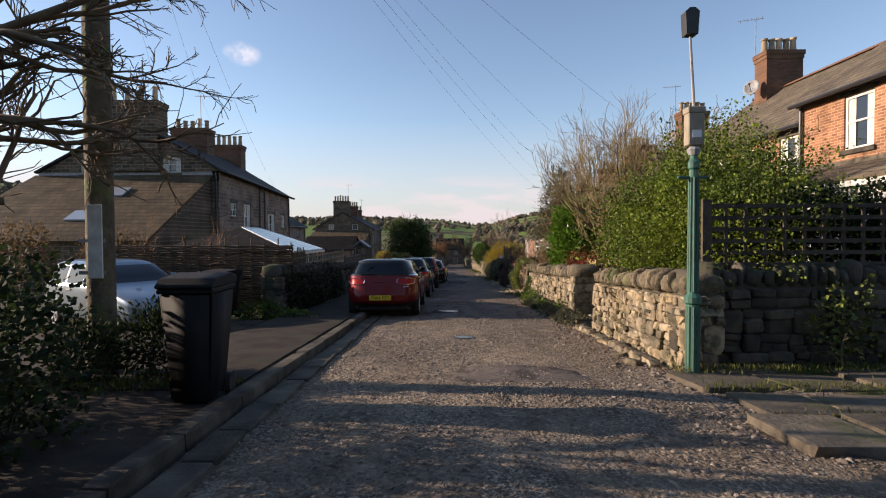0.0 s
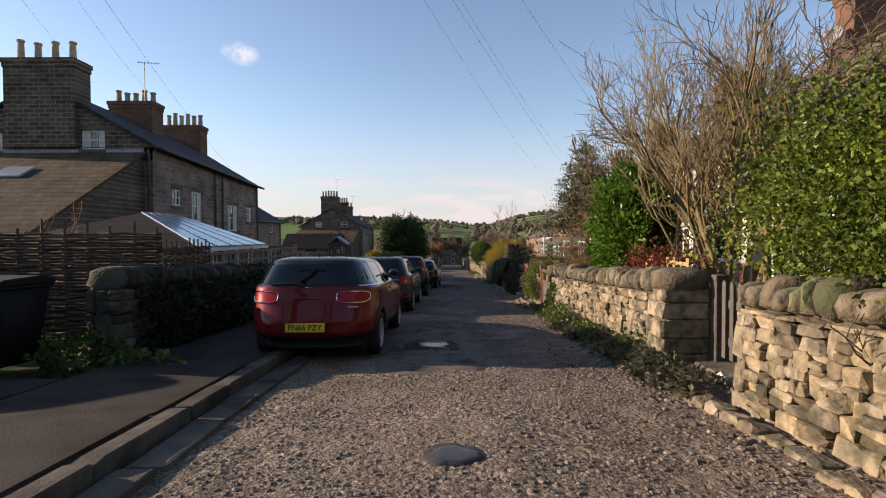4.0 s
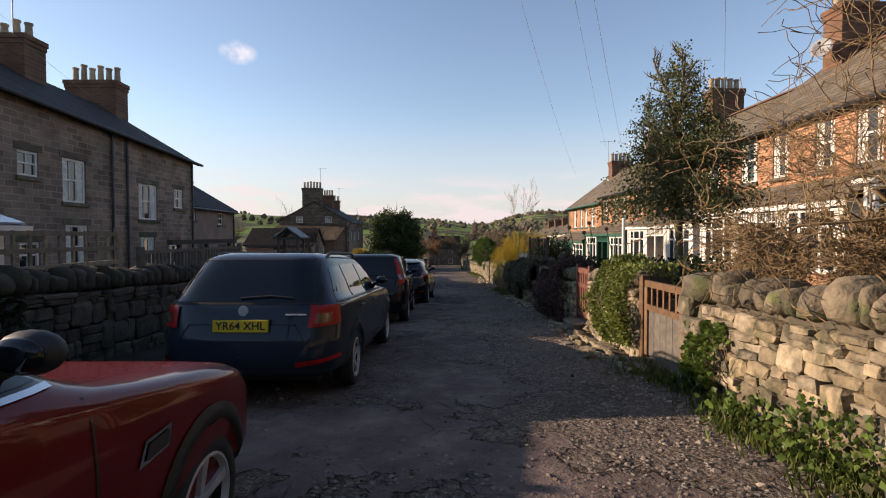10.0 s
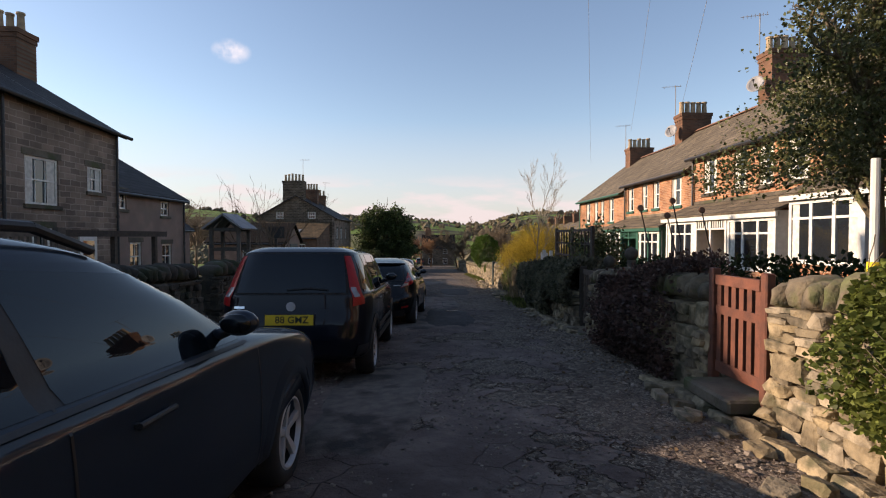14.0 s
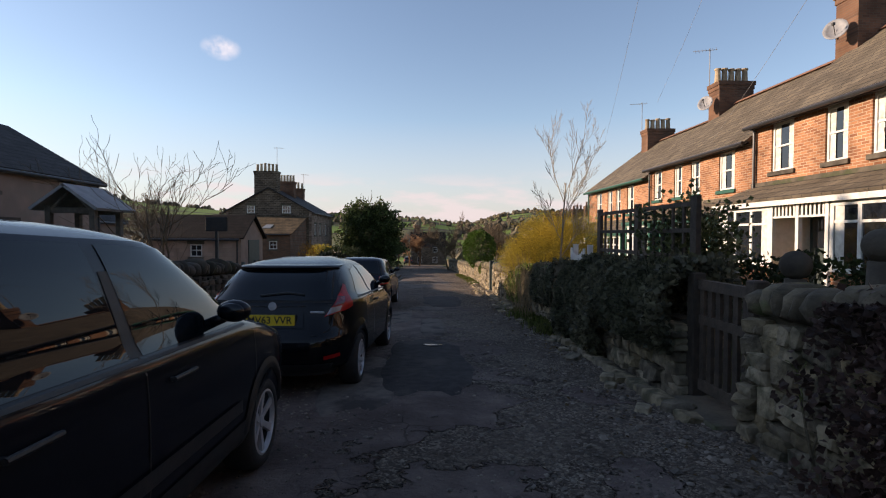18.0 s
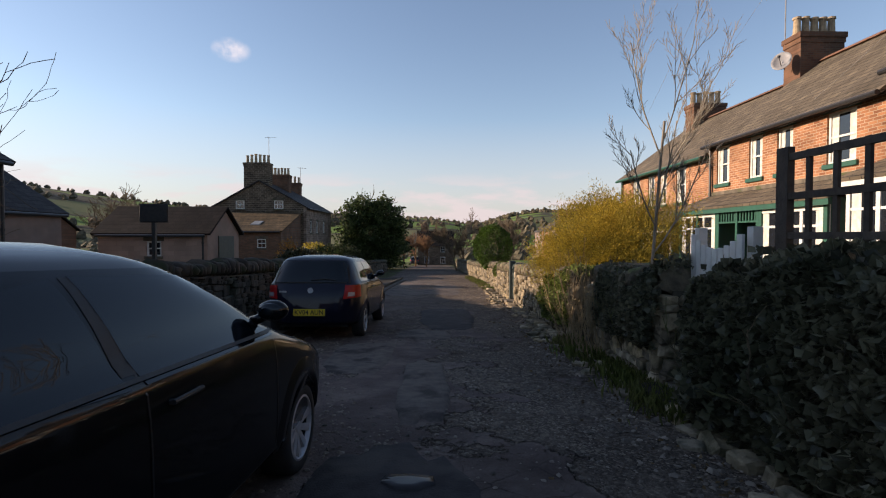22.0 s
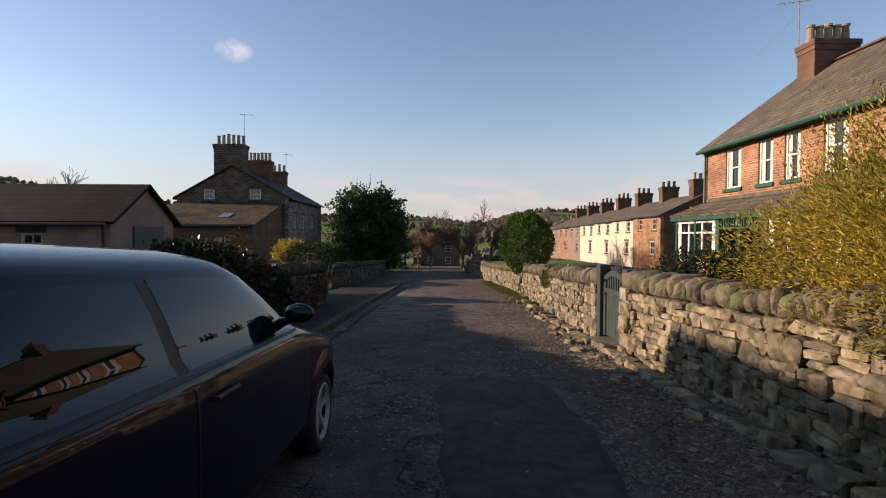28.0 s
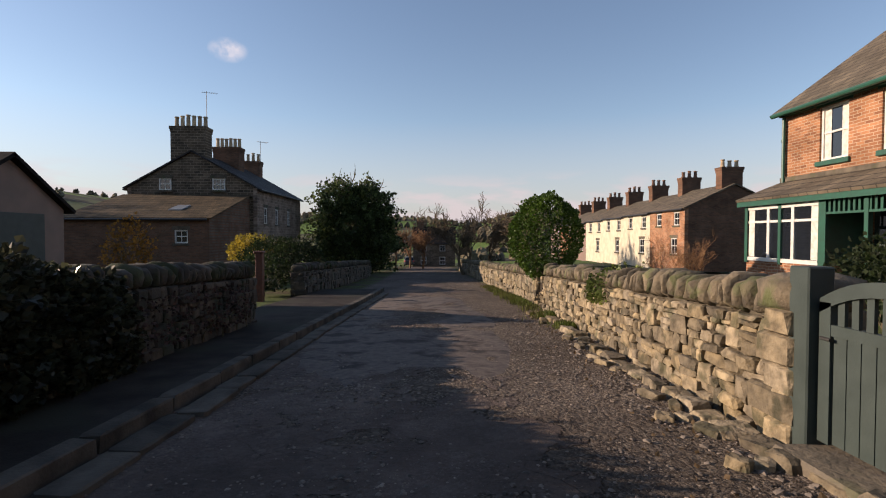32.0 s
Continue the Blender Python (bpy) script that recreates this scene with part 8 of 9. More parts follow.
        prism(bm, lo + hi, "x", -0.03, 0.03)
        part("arched_rail", bm, mat, root)
        bm = bmesh.new()
        tube(bm, (-0.05, w - 0.12, h * 0.66 - 0.02), (-0.05, w - 0.04, h * 0.66 - 0.02), 0.012, 0.012, 6)
        part("latch", bm, M_IRON, root)
    if posts:
        for s in (-1, 1):
            part("gatepost", boxes((-ph / 2, ph / 2, s * (w + 0.02 + ph / 2) - ph / 2, s * (w + 0.02 + ph / 2) + ph / 2, -0.15, h + 0.06), bev=0.01), mat, root)
    part("threshold", boxes((-0.3, 0.35, -w - 0.05, w + 0.05, -0.14, -0.02), bev=0.02), M_FLAG, root, "stone threshold")
    return root


gate("garden_gate", "weathered grey picket gate between stone walls", 9.75, 10.75, 3.42, lane(10.2) + 0.12, 0.9, M_WOOD_G, "picket")
gate("garden_gate", "brown stained boarded gate with slotted top", 17.98, 18.98, 3.06, lane(18.5) + 0.06, 0.96, M_WOOD_B, "boarded", n=5, ph=0.1)
gate("garden_gate", "red-brown framed wooden gate", 21.62, 22.26, 3.12, lane(22) + 0.2, 0.95, M_WOOD_R, "framed", n=6, ph=0.08)
gate("garden_gate", "tall weathered grey framed gate in shade", 26.4, 27.1, 3.32, lane(26.8) + 0.05, 1.06, M_WOOD_D, "framed", n=6)
gate("garden_gate", "grey-green boarded gate with arched slotted top", 41.62, 42.54, 3.5, lane(42) + 0.07, 1.08, M_GATEG, "arched", n=7, ph=0.18)
gate("garden_gate", "narrow dark gate in far wall", 52.15, 52.95, rwall_x(52) + 0.25, lane(52.5) + 0.04, 0.9, M_WOOD_D, "picket")
gate("garden_gate", "dark green arched garden gate between shaded walls", 33.48, 34.16, -3.05, lane(33.8) + 0.1, 1.1, M_GATEG, "arched", n=6, ph=0.07)
gate("white_gate", "tall white painted picket gate beside a hedge", 31.18, 32.0, 3.55, lane(32) + 0.14, 1.42, M_WHITE, "dipped", n=9, posts=False)
st = tagged(part("doorstep", boxes((rwall_x(32) - 0.25, rwall_x(32) + 1.2, 31.15, 31.97, lane(32) - 0.12, lane(32) + 0.1), bev=0.02), M_PAVE), "broad concrete step into a garden", "step")


def hfence(name, label, y0, y1, x, z, h, mat, rows=5):
    root = empty(name, pose(x, (y0 + y1) / 2, z), label, "fence")
    w = (y1 - y0) / 2
    for s in (-w, 0, w):
        part("post", boxes((0.03, 0.1, s - 0.045, s + 0.045, -0.2, h + 0.05)), mat, root)
    for i in range(rows):
        zc = lerp(0.12, h - 0.08, i / (rows - 1))
        part("board", boxes((-0.012, 0.014, -w, w, zc - 0.07, zc + 0.07)), mat, root)
    return root


hfence("board_fence", "old fence of pale horizontal boards behind dry stalks", 34.35, 35.2, 3.6, lane(35) + 0.1, 0.85, M_WOOD_G, 4)


def trellis(label, a0, a1, fixed, along, z0, z1, mat, nx, nz, th=0.035):
    root = empty("trellis", pose(fixed if along == "y" else (a0 + a1) / 2, (a0 + a1) / 2 if along == "y" else fixed, z0), label, "trellis")
    w, h = (a1 - a0) / 2, z1 - z0
    bx = (lambda p, q, zl, zh, d: (-d, d, p, q, zl, zh)) if along == "y" else (lambda p, q, zl, zh, d: (p, q, -d, d, zl, zh))
    for i in range(nx):
        c = lerp(-w, w, i / (nx - 1))
        t = th * (1.8 if i in (0, nx - 1, nx // 2) else 0.6)
        part("upright", boxes(bx(c - t, c + t, -0.8 if t > th else 0, h + (0.05 if t > th else 0), th * 0.8 if t > th else 0.012)), mat, root)
    for j in range(nz):
        zc = lerp(0.03, h - 0.03, j / (nz - 1))
        part("lath", boxes(bx(-w, w, zc - 0.025, zc + 0.025, 0.02)), mat, root)
    return root


trellis("dark square trellis above the ivy hedge", 28.0, 31.0, 3.75, "y", lane(29) + 1.05, lane(29) + 2.0, M_WOOD_D, 13, 4)
trellis("dark wooden trellis above the garden wall", 3.2, 8.2, 6.15, "x", lane(6) + 0.9, lane(6) + 1.95, M_WOOD_D, 22, 8, 0.03)
trellis("pale timber plant frame behind the wall", 11.9, 12.5, 3.6, "y", lane(12) + 0.95, lane(12) + 1.25, M_WOOD_Y, 4, 3, 0.02)
trellis("pale timber plant frame behind the wall", 12.9, 13.5, 3.7, "y", lane(13) + 0.95, lane(13) + 1.28, M_WOOD_Y, 4, 3, 0.02)
trellis("weathered lattice fence on the garden wall", 12.5, 19.4, -3.85, "y", 0.16, 0.77, M_LATTICE, 34, 4, 0.03)
trellis("weathered slatted fence on the garden wall", 19.9, 23.5, -3.85, "y", lane(21) + 0.95, lane(21) + 1.5, M_WOOD_G, 34, 2, 0.035)

# wall running away from the lamp post, and its return
wp = tagged(part("wall_20", boxes((2.98, 8.5, 5.95, 6.25, lane(6) - 0.3, lane(6) + 1.0)), M_CORE), "dark stone garden wall facing the flagged path", "stone wall", kind="structure")
# the darkened stones again, for the shade on this face
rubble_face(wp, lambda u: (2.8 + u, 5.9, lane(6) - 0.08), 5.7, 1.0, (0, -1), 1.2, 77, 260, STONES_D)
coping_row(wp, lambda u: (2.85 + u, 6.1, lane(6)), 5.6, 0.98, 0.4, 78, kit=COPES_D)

# woven willow fence and stub of wall by the drive
wf = empty("woven_fence", pose(-5.8, 12.0, lane(12)), "dark woven willow hurdle fence", "fence")
rw_ = random.Random(9)
for i in range(15):
    x = -2.2 + 4.4 * i / 14
    bm = bmesh.new()
    tube(bm, (x, 0, -0.1), (x + rw_.uniform(-0.02, 0.02), 0, 1.78 + rw_.uniform(-0.05, 0.1)), 0.02, 0.016, 6)
    part("stake", bm, M_WATTLE, wf)
for j in range(40):
    z = 0.05 + j * 0.0415
    rod([(-2.25 + 4.5 * k / 29, 0.028 * math.sin((k * 14 / 29 + (j % 2)) * math.pi), z + 0.012 * rw_.uniform(-1, 1)) for k in range(30)], 0.019, 5, "willow_rod", M_WATTLE, wf)
wg = copy_thing(wf, pose(-3.85, 13.1, lane(13) + 0.25, 0, 0, 90) @ Matrix.Diagonal((0.45, 1, 0.75, 1)))
wg.scale = (0.45, 1, 0.75)

# garden room with hipped roof and glazed slope
gr = empty("garden_room", pose(-7.1, 16.8, lane(17) - 0.1), "low garden room with dark felt roof and glazed slope", "garden building")
g0 = lane(17) - 0.1
zr = lambda z: z - g0
part("wall", boxes((-1.7, 2.5, -1.8, 1.7, -0.2, zr(0.80))), M_WOOD_D, gr)
A_, B_, C_, D_ = (-1.9, -2.0, zr(0.84)), (2.7, -2.0, zr(0.84)), (2.7, 1.8, zr(0.84)), (-1.9, 1.8, zr(0.84))
R0, R1 = (0.35, 0.15, zr(1.62)), (0.35, 1.8, zr(1.62))
poly("hip_roof", [A_, B_, R0], [(0, 1, 2)], M_SLATE_XD, gr, "dark felt hip")
poly("back_roof", [D_, A_, R0, R1], [(0, 1, 2, 3)], M_SLATE_XD, gr)
poly("gable", [C_, D_, R1], [(0, 1, 2)], M_WOOD_D, gr)
roof_slab("glazed_roof", gr, [B_, C_, R1, R0], M_LEAD, 0.04, "frame of the glazed roof slope")
for i in range(5):
    t0, t1 = i / 5 + 0.015, (i + 1) / 5 - 0.015
    q = [Vector(B_).lerp(Vector(C_), t0), Vector(B_).lerp(Vector(C_), t1), Vector(R0).lerp(Vector(R1), t1), Vector(R0).lerp(Vector(R1), t0)]
    roof_slab("roof_pane", gr, [v + Vector((0.014, 0, 0.03)) for v in q], M_ROOFGLASS, 0.02)
part("gutter", boxes((2.66, 2.76, -2.0, 1.8, zr(0.76), zr(0.83))), M_WHITE, gr)
for i in range(6):
    c = lerp(-1.7, 1.6, i / 5)
    part("mullion", boxes((2.5, 2.56, c - 0.03, c + 0.03, 0.3, zr(0.8))), M_WHITE, gr)

# timber shelter and rails in the yard
sh = empty("timber_shelter", pose(-5.1, 31.6, lane(31.6) - 0.2), "open timber shelter with grey pitched roof", "shelter")
for x in (-0.36, 0.36):
    for y in (-0.36, 0.36):
        part("post", boxes((x - 0.045, x + 0.045, y - 0.045, y + 0.045, -0.15, 2.4), bev=0.006), M_WOOD_G, sh)
for s in (-1, 1):
    roof_slab("roof", sh, [(s * 0.55, -0.56, 2.36), (s * 0.55, 0.56, 2.36), (0, 0.56, 2.76), (0, -0.56, 2.76 + 0.002 * s)], M_LEAD, 0.05, "grey shelter roof")
    for y in (-0.36, 0.36):
        bm = bmesh.new()
        tube(bm, (s * 0.36, y, 2.3), (0, y, 2.68), 0.035, 0.035, 6)
        part("rafter", bm, M_WOOD_G, sh)
for z in (0.95, 1.75, 2.28):
    for y in (-0.36, 0.36):
        part("rail", boxes((-0.315, 0.315, y - 0.03, y + 0.03, z, z + 0.09)), M_WOOD_G, sh)
for x in (-0.36, 0.36):
    part("rail", boxes((x - 0.03, x + 0.03, -0.315, 0.315, 0.95, 1.04)), M_WOOD_G, sh)
for x in (-0.2, 0.0, 0.2):
    part("slat", boxes((x - 0.03, x + 0.03, 0.33, 0.36, 0.0, 0.95)), M_WOOD_G, sh)
pg = empty("timber_pergola", pose(-8.2, 31.5, lane(31) - 0.2), "dark timber pergola rails beside the stone house", "pergola")
for y in (-2, 0, 2):
    part("post", boxes((-0.06, 0.06, y - 0.06, y + 0.06, -0.1, 2.1)), M_WOOD_D, pg)
part("beam", boxes((-0.08, 0.08, -2.6, 2.6, 2.1, 2.26)), M_WOOD_D, pg)
part("beam", boxes((-0.05, 0.05, -2.3, 2.3, 0.9, 1.0)), M_WOOD_D, pg)

# ball finials and disc flowers behind the shaded wall
for (x, y, z) in ((3.45, 26.1, lane(26.1) + 1.27), (3.62, 25.6, lane(25.6) + 1.4)):
    bm = bmesh.new()
    bmesh.ops.create_uvsphere(bm, u_segments=16, v_segments=10, radius=0.105, matrix=Matrix.Translation((x, y, z)))
    tube(bm, (x, y, z - 0.75), (x, y, z - 0.1), 0.09, 0.07, 8)
    tagged(part("stone_ball", bm, M_KERB, None, "", True), "weathered stone ball on a short stem behind the wall", "garden ornament", "garden balls")
for i, (x, y, h) in enumerate(((3.95, 25.8, 2.15), (4.25, 25.5, 2.0), (4.45, 25.75, 2.25), (4.85, 25.6, 2.05))):
    z0 = terrain(x, y)
    root = empty("garden_ornament", pose(x, y, z0), "rusty iron disc flower on a bent stem", "garden ornament", "disc flowers")
    bm = bmesh.new()
    tube(bm, (0, 0, -0.1), (0.05, 0.02, h * 0.7), 0.012, 0.012, 6)
    tube(bm, (0.05, 0.02, h * 0.7), (-0.12, -0.02, h), 0.012, 0.01, 6)
    part("stem", bm, M_IRON, root)
    bm = bmesh.new()
    bmesh.ops.create_cone(bm, cap_ends=True, segments=18, radius1=0.055, radius2=0.045, depth=0.02, matrix=Matrix.Translation((-0.12, -0.04, h)) @ Matrix.Rotation(1.3, 4, "X"))
    part("disc", bm, M_REDPOT, root)


# ---- plants ----
def leaf_mesh(name, n, spot, size, mat, parent=None, label="", seed=1, aspect=0.5, upright=0.35, fold=0.25):
    """n small folded leaves; spot(rng) -> place and outward direction."""
    g = np.random.default_rng(seed)
    r = random.Random(seed)
    pts = np.empty((n, 3))
    outs = np.empty((n, 3))
    for i in range(n):
        p, o = spot(r)
        pts[i], outs[i] = p, o
    d = outs + g.normal(0, 0.55, (n, 3))
    d[:, 2] += upright
    d /= np.linalg.norm(d, axis=1)[:, None] + 1e-9
    t = np.cross(d, g.normal(0, 1, (n, 3)))
    t /= np.linalg.norm(t, axis=1)[:, None] + 1e-9
    nrm = np.cross(d, t)
    s = size * g.uniform(0.55, 1.3, (n, 1))
    v = np.empty((n, 4, 3))
    v[:, 0] = pts
    v[:, 1] = pts + d * s * 0.5 + t * s * aspect + nrm * s * fold * 0.5
    v[:, 2] = pts + d * s
    v[:, 3] = pts + d * s * 0.5 - t * s * aspect + nrm * s * fold * 0.5
    idx = np.arange(n) * 4
    faces = np.concatenate([np.stack([idx, idx + 1, idx + 2], 1), np.stack([idx, idx + 2, idx + 3], 1)])
    me = bpy.data.meshes.new(name)
    me.from_pydata(v.reshape(-1, 3).tolist(), [], faces.tolist())
    me.update()
    return linked(name, me, mat, parent, label)


def blobs_spot(blobs, hollow=0.5, rough=0.35, seed=0.0):
    """Places in a set of lumpy ellipsoids, thicker towards the skin."""
    wts = [b[3] * b[4] * b[5] for b in blobs]

    def spot(r):
        b = r.choices(blobs, wts)[0]
        while True:
            d = Vector((r.gauss(0, 1), r.gauss(0, 1), r.gauss(0, 1)))
            if d.length > 1e-3:
                break
        d.normalize()
        q = (hollow + (1 - hollow) * math.sqrt(r.random())) * (1 + rough * noise.noise((d.x * 2.3 + b[0] + seed, d.y * 2.3 + b[1], d.z * 2.3)) + 0.5 * rough * noise.noise((d.x * 6 + b[1], d.y * 6 + seed, d.z * 6)))
        return (b[0] + d.x * b[3] * q, b[1] + d.y * b[4] * q, b[2] + d.z * b[5] * q), (d.x, d.y, d.z)
    return spot


class Limbs:
    """Collects tapering branches into one mesh."""

    def __init__(self, seed):
        self.v, self.f, self.r, self.tips = [], [], random.Random(seed), []

    def stick(self, pts, r0, r1, seg):
        k0 = len(self.v)
        for i, p in enumerate(pts):
            q = pts[min(i + 1, len(pts) - 1)] - pts[max(i - 1, 0)]
            if q.length < 1e-6:
                q = Vector((0, 0, 1))
            q.normalize()
            a_ = q.orthogonal().normalized()
            b_ = q.cross(a_)
            rr = lerp(r0, r1, i / (len(pts) - 1))
            for j in range(seg):
                w = j * math.tau / seg
                self.v.append(p + (a_ * math.cos(w) + b_ * math.sin(w)) * rr)
        for i in range(len(pts) - 1):
            for j in range(seg):
                a0, b0 = k0 + i * seg + j, k0 + i * seg + (j + 1) % seg
                self.f.append((a0, b0, b0 + seg, a0 + seg))

    def grow(self, p, d, length, radius, depth, kids=3, spread=0.55, shrink=0.68, wiggle=0.16, up=0.06, rmin=0.0035, first=0.3):
        r = self.r
        pts, d = [Vector(p)], Vector(d).normalized()
        n = 5 if depth > 1 else 4
        for i in range(n):
            d = (d + Vector((r.gauss(0, wiggle), r.gauss(0, wiggle), r.gauss(0, wiggle) + up))).normalized()
            pts.append(pts[-1] + d * (length / n))
        self.stick(pts, radius, max(rmin, radius * 0.55), 7 if radius > 0.05 else (5 if radius > 0.015 else 3))
        if depth <= 0:
            self.tips.append((pts[-1], d))
            return
        for k in range(kids):
            t = lerp(first, 1.0, (k + r.random()) / kids)
            i = min(n - 1, int(t * n))
            q = pts[i].lerp(pts[i + 1], t * n - i)
            dd = (pts[i + 1] - pts[i]).normalized()
            side = dd.orthogonal().normalized()
            side.rotate(Matrix.Rotation(r.uniform(0, math.tau), 3, dd))
            nd = (dd + side * spread * r.uniform(0.6, 1.5)).normalized()
            self.grow(q, nd, length * shrink * r.uniform(0.7, 1.15), max(rmin, radius * lerp(0.62, 0.42, t)), depth - 1, kids, spread, shrink, wiggle * 1.1, up, rmin, 0.2)

    def done(self, name, mat, parent=None, label=""):
        return poly(name, self.v, self.f, mat, parent, label, True)


def shrub(name, label, blobs, n, size, mat, seed, stems=None, hollow=0.5, rough=0.35, aspect=0.5, category="shrub", upright=0.3):
    b = blobs[0]
    root = empty(name, pose(b[0], b[1], terrain(b[0], b[1])), label, category)
    inv = root.matrix_basis.inverted()
    fo = leaf_mesh("foliage", n, blobs_spot(blobs, hollow, rough, seed), size, mat, root, "", seed, aspect, upright)
    fo.matrix_basis = inv
    L = Limbs(seed)
    for b in blobs:
        for _ in range(stems or 3):
            p = Vector((b[0] + L.r.uniform(-0.2, 0.2), b[1] + L.r.uniform(-0.2, 0.2), min(terrain(b[0], b[1]), b[2] - b[5]) - 0.05))
            L.grow(p, (L.r.gauss(0, 0.25), L.r.gauss(0, 0.25), 1), (b[2] + b[5] * 0.1 - p.z) * 0.72, 0.018, 2, 3, 0.5, 0.5)
    st_ = L.done("branchwork", M_BARK, root)
    st_.matrix_basis = inv
    return root


def bare(name, label, stems, depth, kids, mat, seed, spread=0.5, shrink=0.66, up=0.06, wiggle=0.16, category="tree", rmin=0.0035, first=0.3):
    """A leafless shrub or tree of several stems: (x, y, z, dx, dy, dz, length, radius)."""
    s0 = stems[0]
    root = empty(name, pose(s0[0], s0[1], s0[2]), label, category)
    inv = root.matrix_basis.inverted()
    for i, s in enumerate(stems):
        L = Limbs(seed + i)
        L.grow(s[:3], s[3:6], s[6], s[7], depth, kids, spread, shrink, wiggle, up, rmin, first)
        ob = L.done("stem", mat, root)
        ob.matrix_basis = inv
    return root


# -- at the lane's start, left --
# out of view: tall evergreens added to keep sun and sky off the foreground
shrub("hedge", "dark tall evergreens beside the start of the lane", [(-6.0, -2.5, 2.4, 2.0, 2.4, 2.6), (-7.6, 1.0, 1.8, 1.8, 2.2, 2.0), (-4.2, -6.0, 2.2, 2.2, 2.2, 2.4), (-8.0, 3.6, 1.2, 0.8, 1.4, 1.5), (-8.0, 0.5, 1.2, 0.8, 1.8, 1.6)], 22000, 0.1, L_DARK, 12, category="hedge")
# the hedge's last two lumps are unseen, added to shade the lane
shrub("hedge", "dark unkempt evergreen hedge at the lane's start", [(-4.5, 4.1, 0.5, 1.25, 1.1, 0.85), (-3.6, 2.5, 0.42, 1.35, 1.35, 0.9), (-6.2, 4.6, 0.5, 1.4, 1.1, 0.9), (-3.05, 3.2, 0.45, 0.7, 0.9, 0.8), (-3.3, 1.9, 0.5, 0.8, 1.0, 0.85), (-3.7, 0.3, 0.6, 1.5, 1.4, 1.3), (-4.4, -2.2, 1.0, 1.6, 1.8, 1.9)], 46000, 0.052, L_DARK, 11, category="hedge")
tr = bare("bare_tree", "leafless tree with fine dark twigs over the lane's start", [(-5.0, 3.5, 0.1, 0.05, 0.0, 1, 2.6, 0.13)], 4, 4, M_TWIG, 31, 0.7, 0.7, 0.06, 0.17)
L = Limbs(77)
for (p, d, ln, rr) in (((-4.9, 3.5, 2.1), (1, 0.1, 0.34), 3.0, 0.055), ((-4.9, 3.6, 2.3), (1, 0.2, 0.46), 2.8, 0.05), ((-4.9, 3.4, 2.6), (1, 0.0, 0.55), 2.6, 0.05), ((-4.9, 3.7, 2.0), (1, 0.3, 0.06), 2.2, 0.04)):
    L.grow(p, d, ln, rr, 4, 5, 0.62, 0.46, 0.13, 0.01)
o_ = L.done("limb", M_TWIG, tr)
o_.matrix_basis = tr.matrix_basis.inverted()
shrub("shrub", "dark straggling shrub beside the drive", [(-3.0, 5.35, 0.22, 0.42, 0.35, 0.42), (-3.5, 5.0, 0.15, 0.4, 0.3, 0.35)], 4200, 0.06, L_DARK, 13, aspect=0.2, hollow=0.1)
bare("bare_shrub", "distant leafless shrub beyond the drive", [(-9.5 + i * 1.1, 12.5 + (i % 2), -0.6, 0.1 * (i - 1), 0, 1, 1.3, 0.03) for i in range(4)], 3, 4, M_TWIG_R, 41, category="shrub")
shrub("shrub", "brown leaved climber by the stone house", [(-9.8, 11.5, 0.9, 0.9, 0.7, 0.8), (-8.4, 12.8, 0.9, 0.8, 0.6, 0.6)], 3000, 0.07, L_FALLEN, 14, hollow=0.2)
shrub("weeds", "weeds and brambles at the foot of the wall stub", [(-4.0, 11.05, -0.38, 0.5, 0.28, 0.28), (-3.2, 11.0, -0.42, 0.4, 0.2, 0.12)], 900, 0.07, L_WEED, 15, category="weeds")

# -- right, over the first wall --
shrub("privet_bush", "large sunlit green privet bush over the stone wall", [(4.2, 8.3, 1.65, 1.2, 1.35, 1.2), (4.3, 6.9, 1.3, 1.0, 0.9, 0.85), (3.55, 7.6, 1.2, 0.75, 1.3, 0.75), (5.2, 8.9, 1.95, 1.2, 1.2, 1.1), (3.5, 9.1, 1.3, 0.7, 0.8, 0.8), (3.9, 9.9, 1.35, 0.8, 0.8, 0.9), (3.2, 8.2, 0.85, 0.4, 1.0, 0.3)], 85000, 0.042, L_GREEN, 21, rough=0.95, hollow=0.25)
shrub("hedge", "dark shaded evergreen hedge behind the trellis", [(4.8, 6.65, 0.95, 1.3, 0.4, 1.0), (6.6, 6.65, 1.05, 1.4, 0.42, 1.1), (8.6, 6.6, 1.2, 1.4, 0.5, 1.2)], 34000, 0.055, L_DARK, 22, category="hedge")
shrub("climber", "pale leaved climber on the dark wall", [(4.6, 5.75, 0.3, 0.5, 0.1, 0.45), (6.4, 5.75, 0.5, 0.6, 0.1, 0.4)], 700, 0.06, L_IVYL, 23, hollow=0.1, category="climber")
bare("multi_stem_shrub", "tall leafless shrub of many lichen-yellow stems", [(4.3 + 0.12 * math.cos(i * 2.4) * (i % 4), 12.3 + 0.35 * (i % 5) - 0.7, 0.0, 0.30 * math.cos(i * 2.4), 0.32 * math.sin(i * 2.4), 1, 2.35, 0.046) for i in range(13)], 4, 4, M_BARK_Y, 51, 0.42, 0.62, 0.09, 0.13, "shrub")
bare("bare_tree", "grey-brown leafless tree behind the bush", [(6.0, 12.6, 0.1, -0.1, 0.1, 1, 2.35, 0.11), (6.7, 13.2, 0.1, 0.3, 0.2, 1, 2.4, 0.09), (5.6, 14.5, 0.1, -0.3, 0.2, 1, 2.2, 0.07)], 5, 4, M_TWIG, 61, 0.62, 0.70, rmin=0.0055)
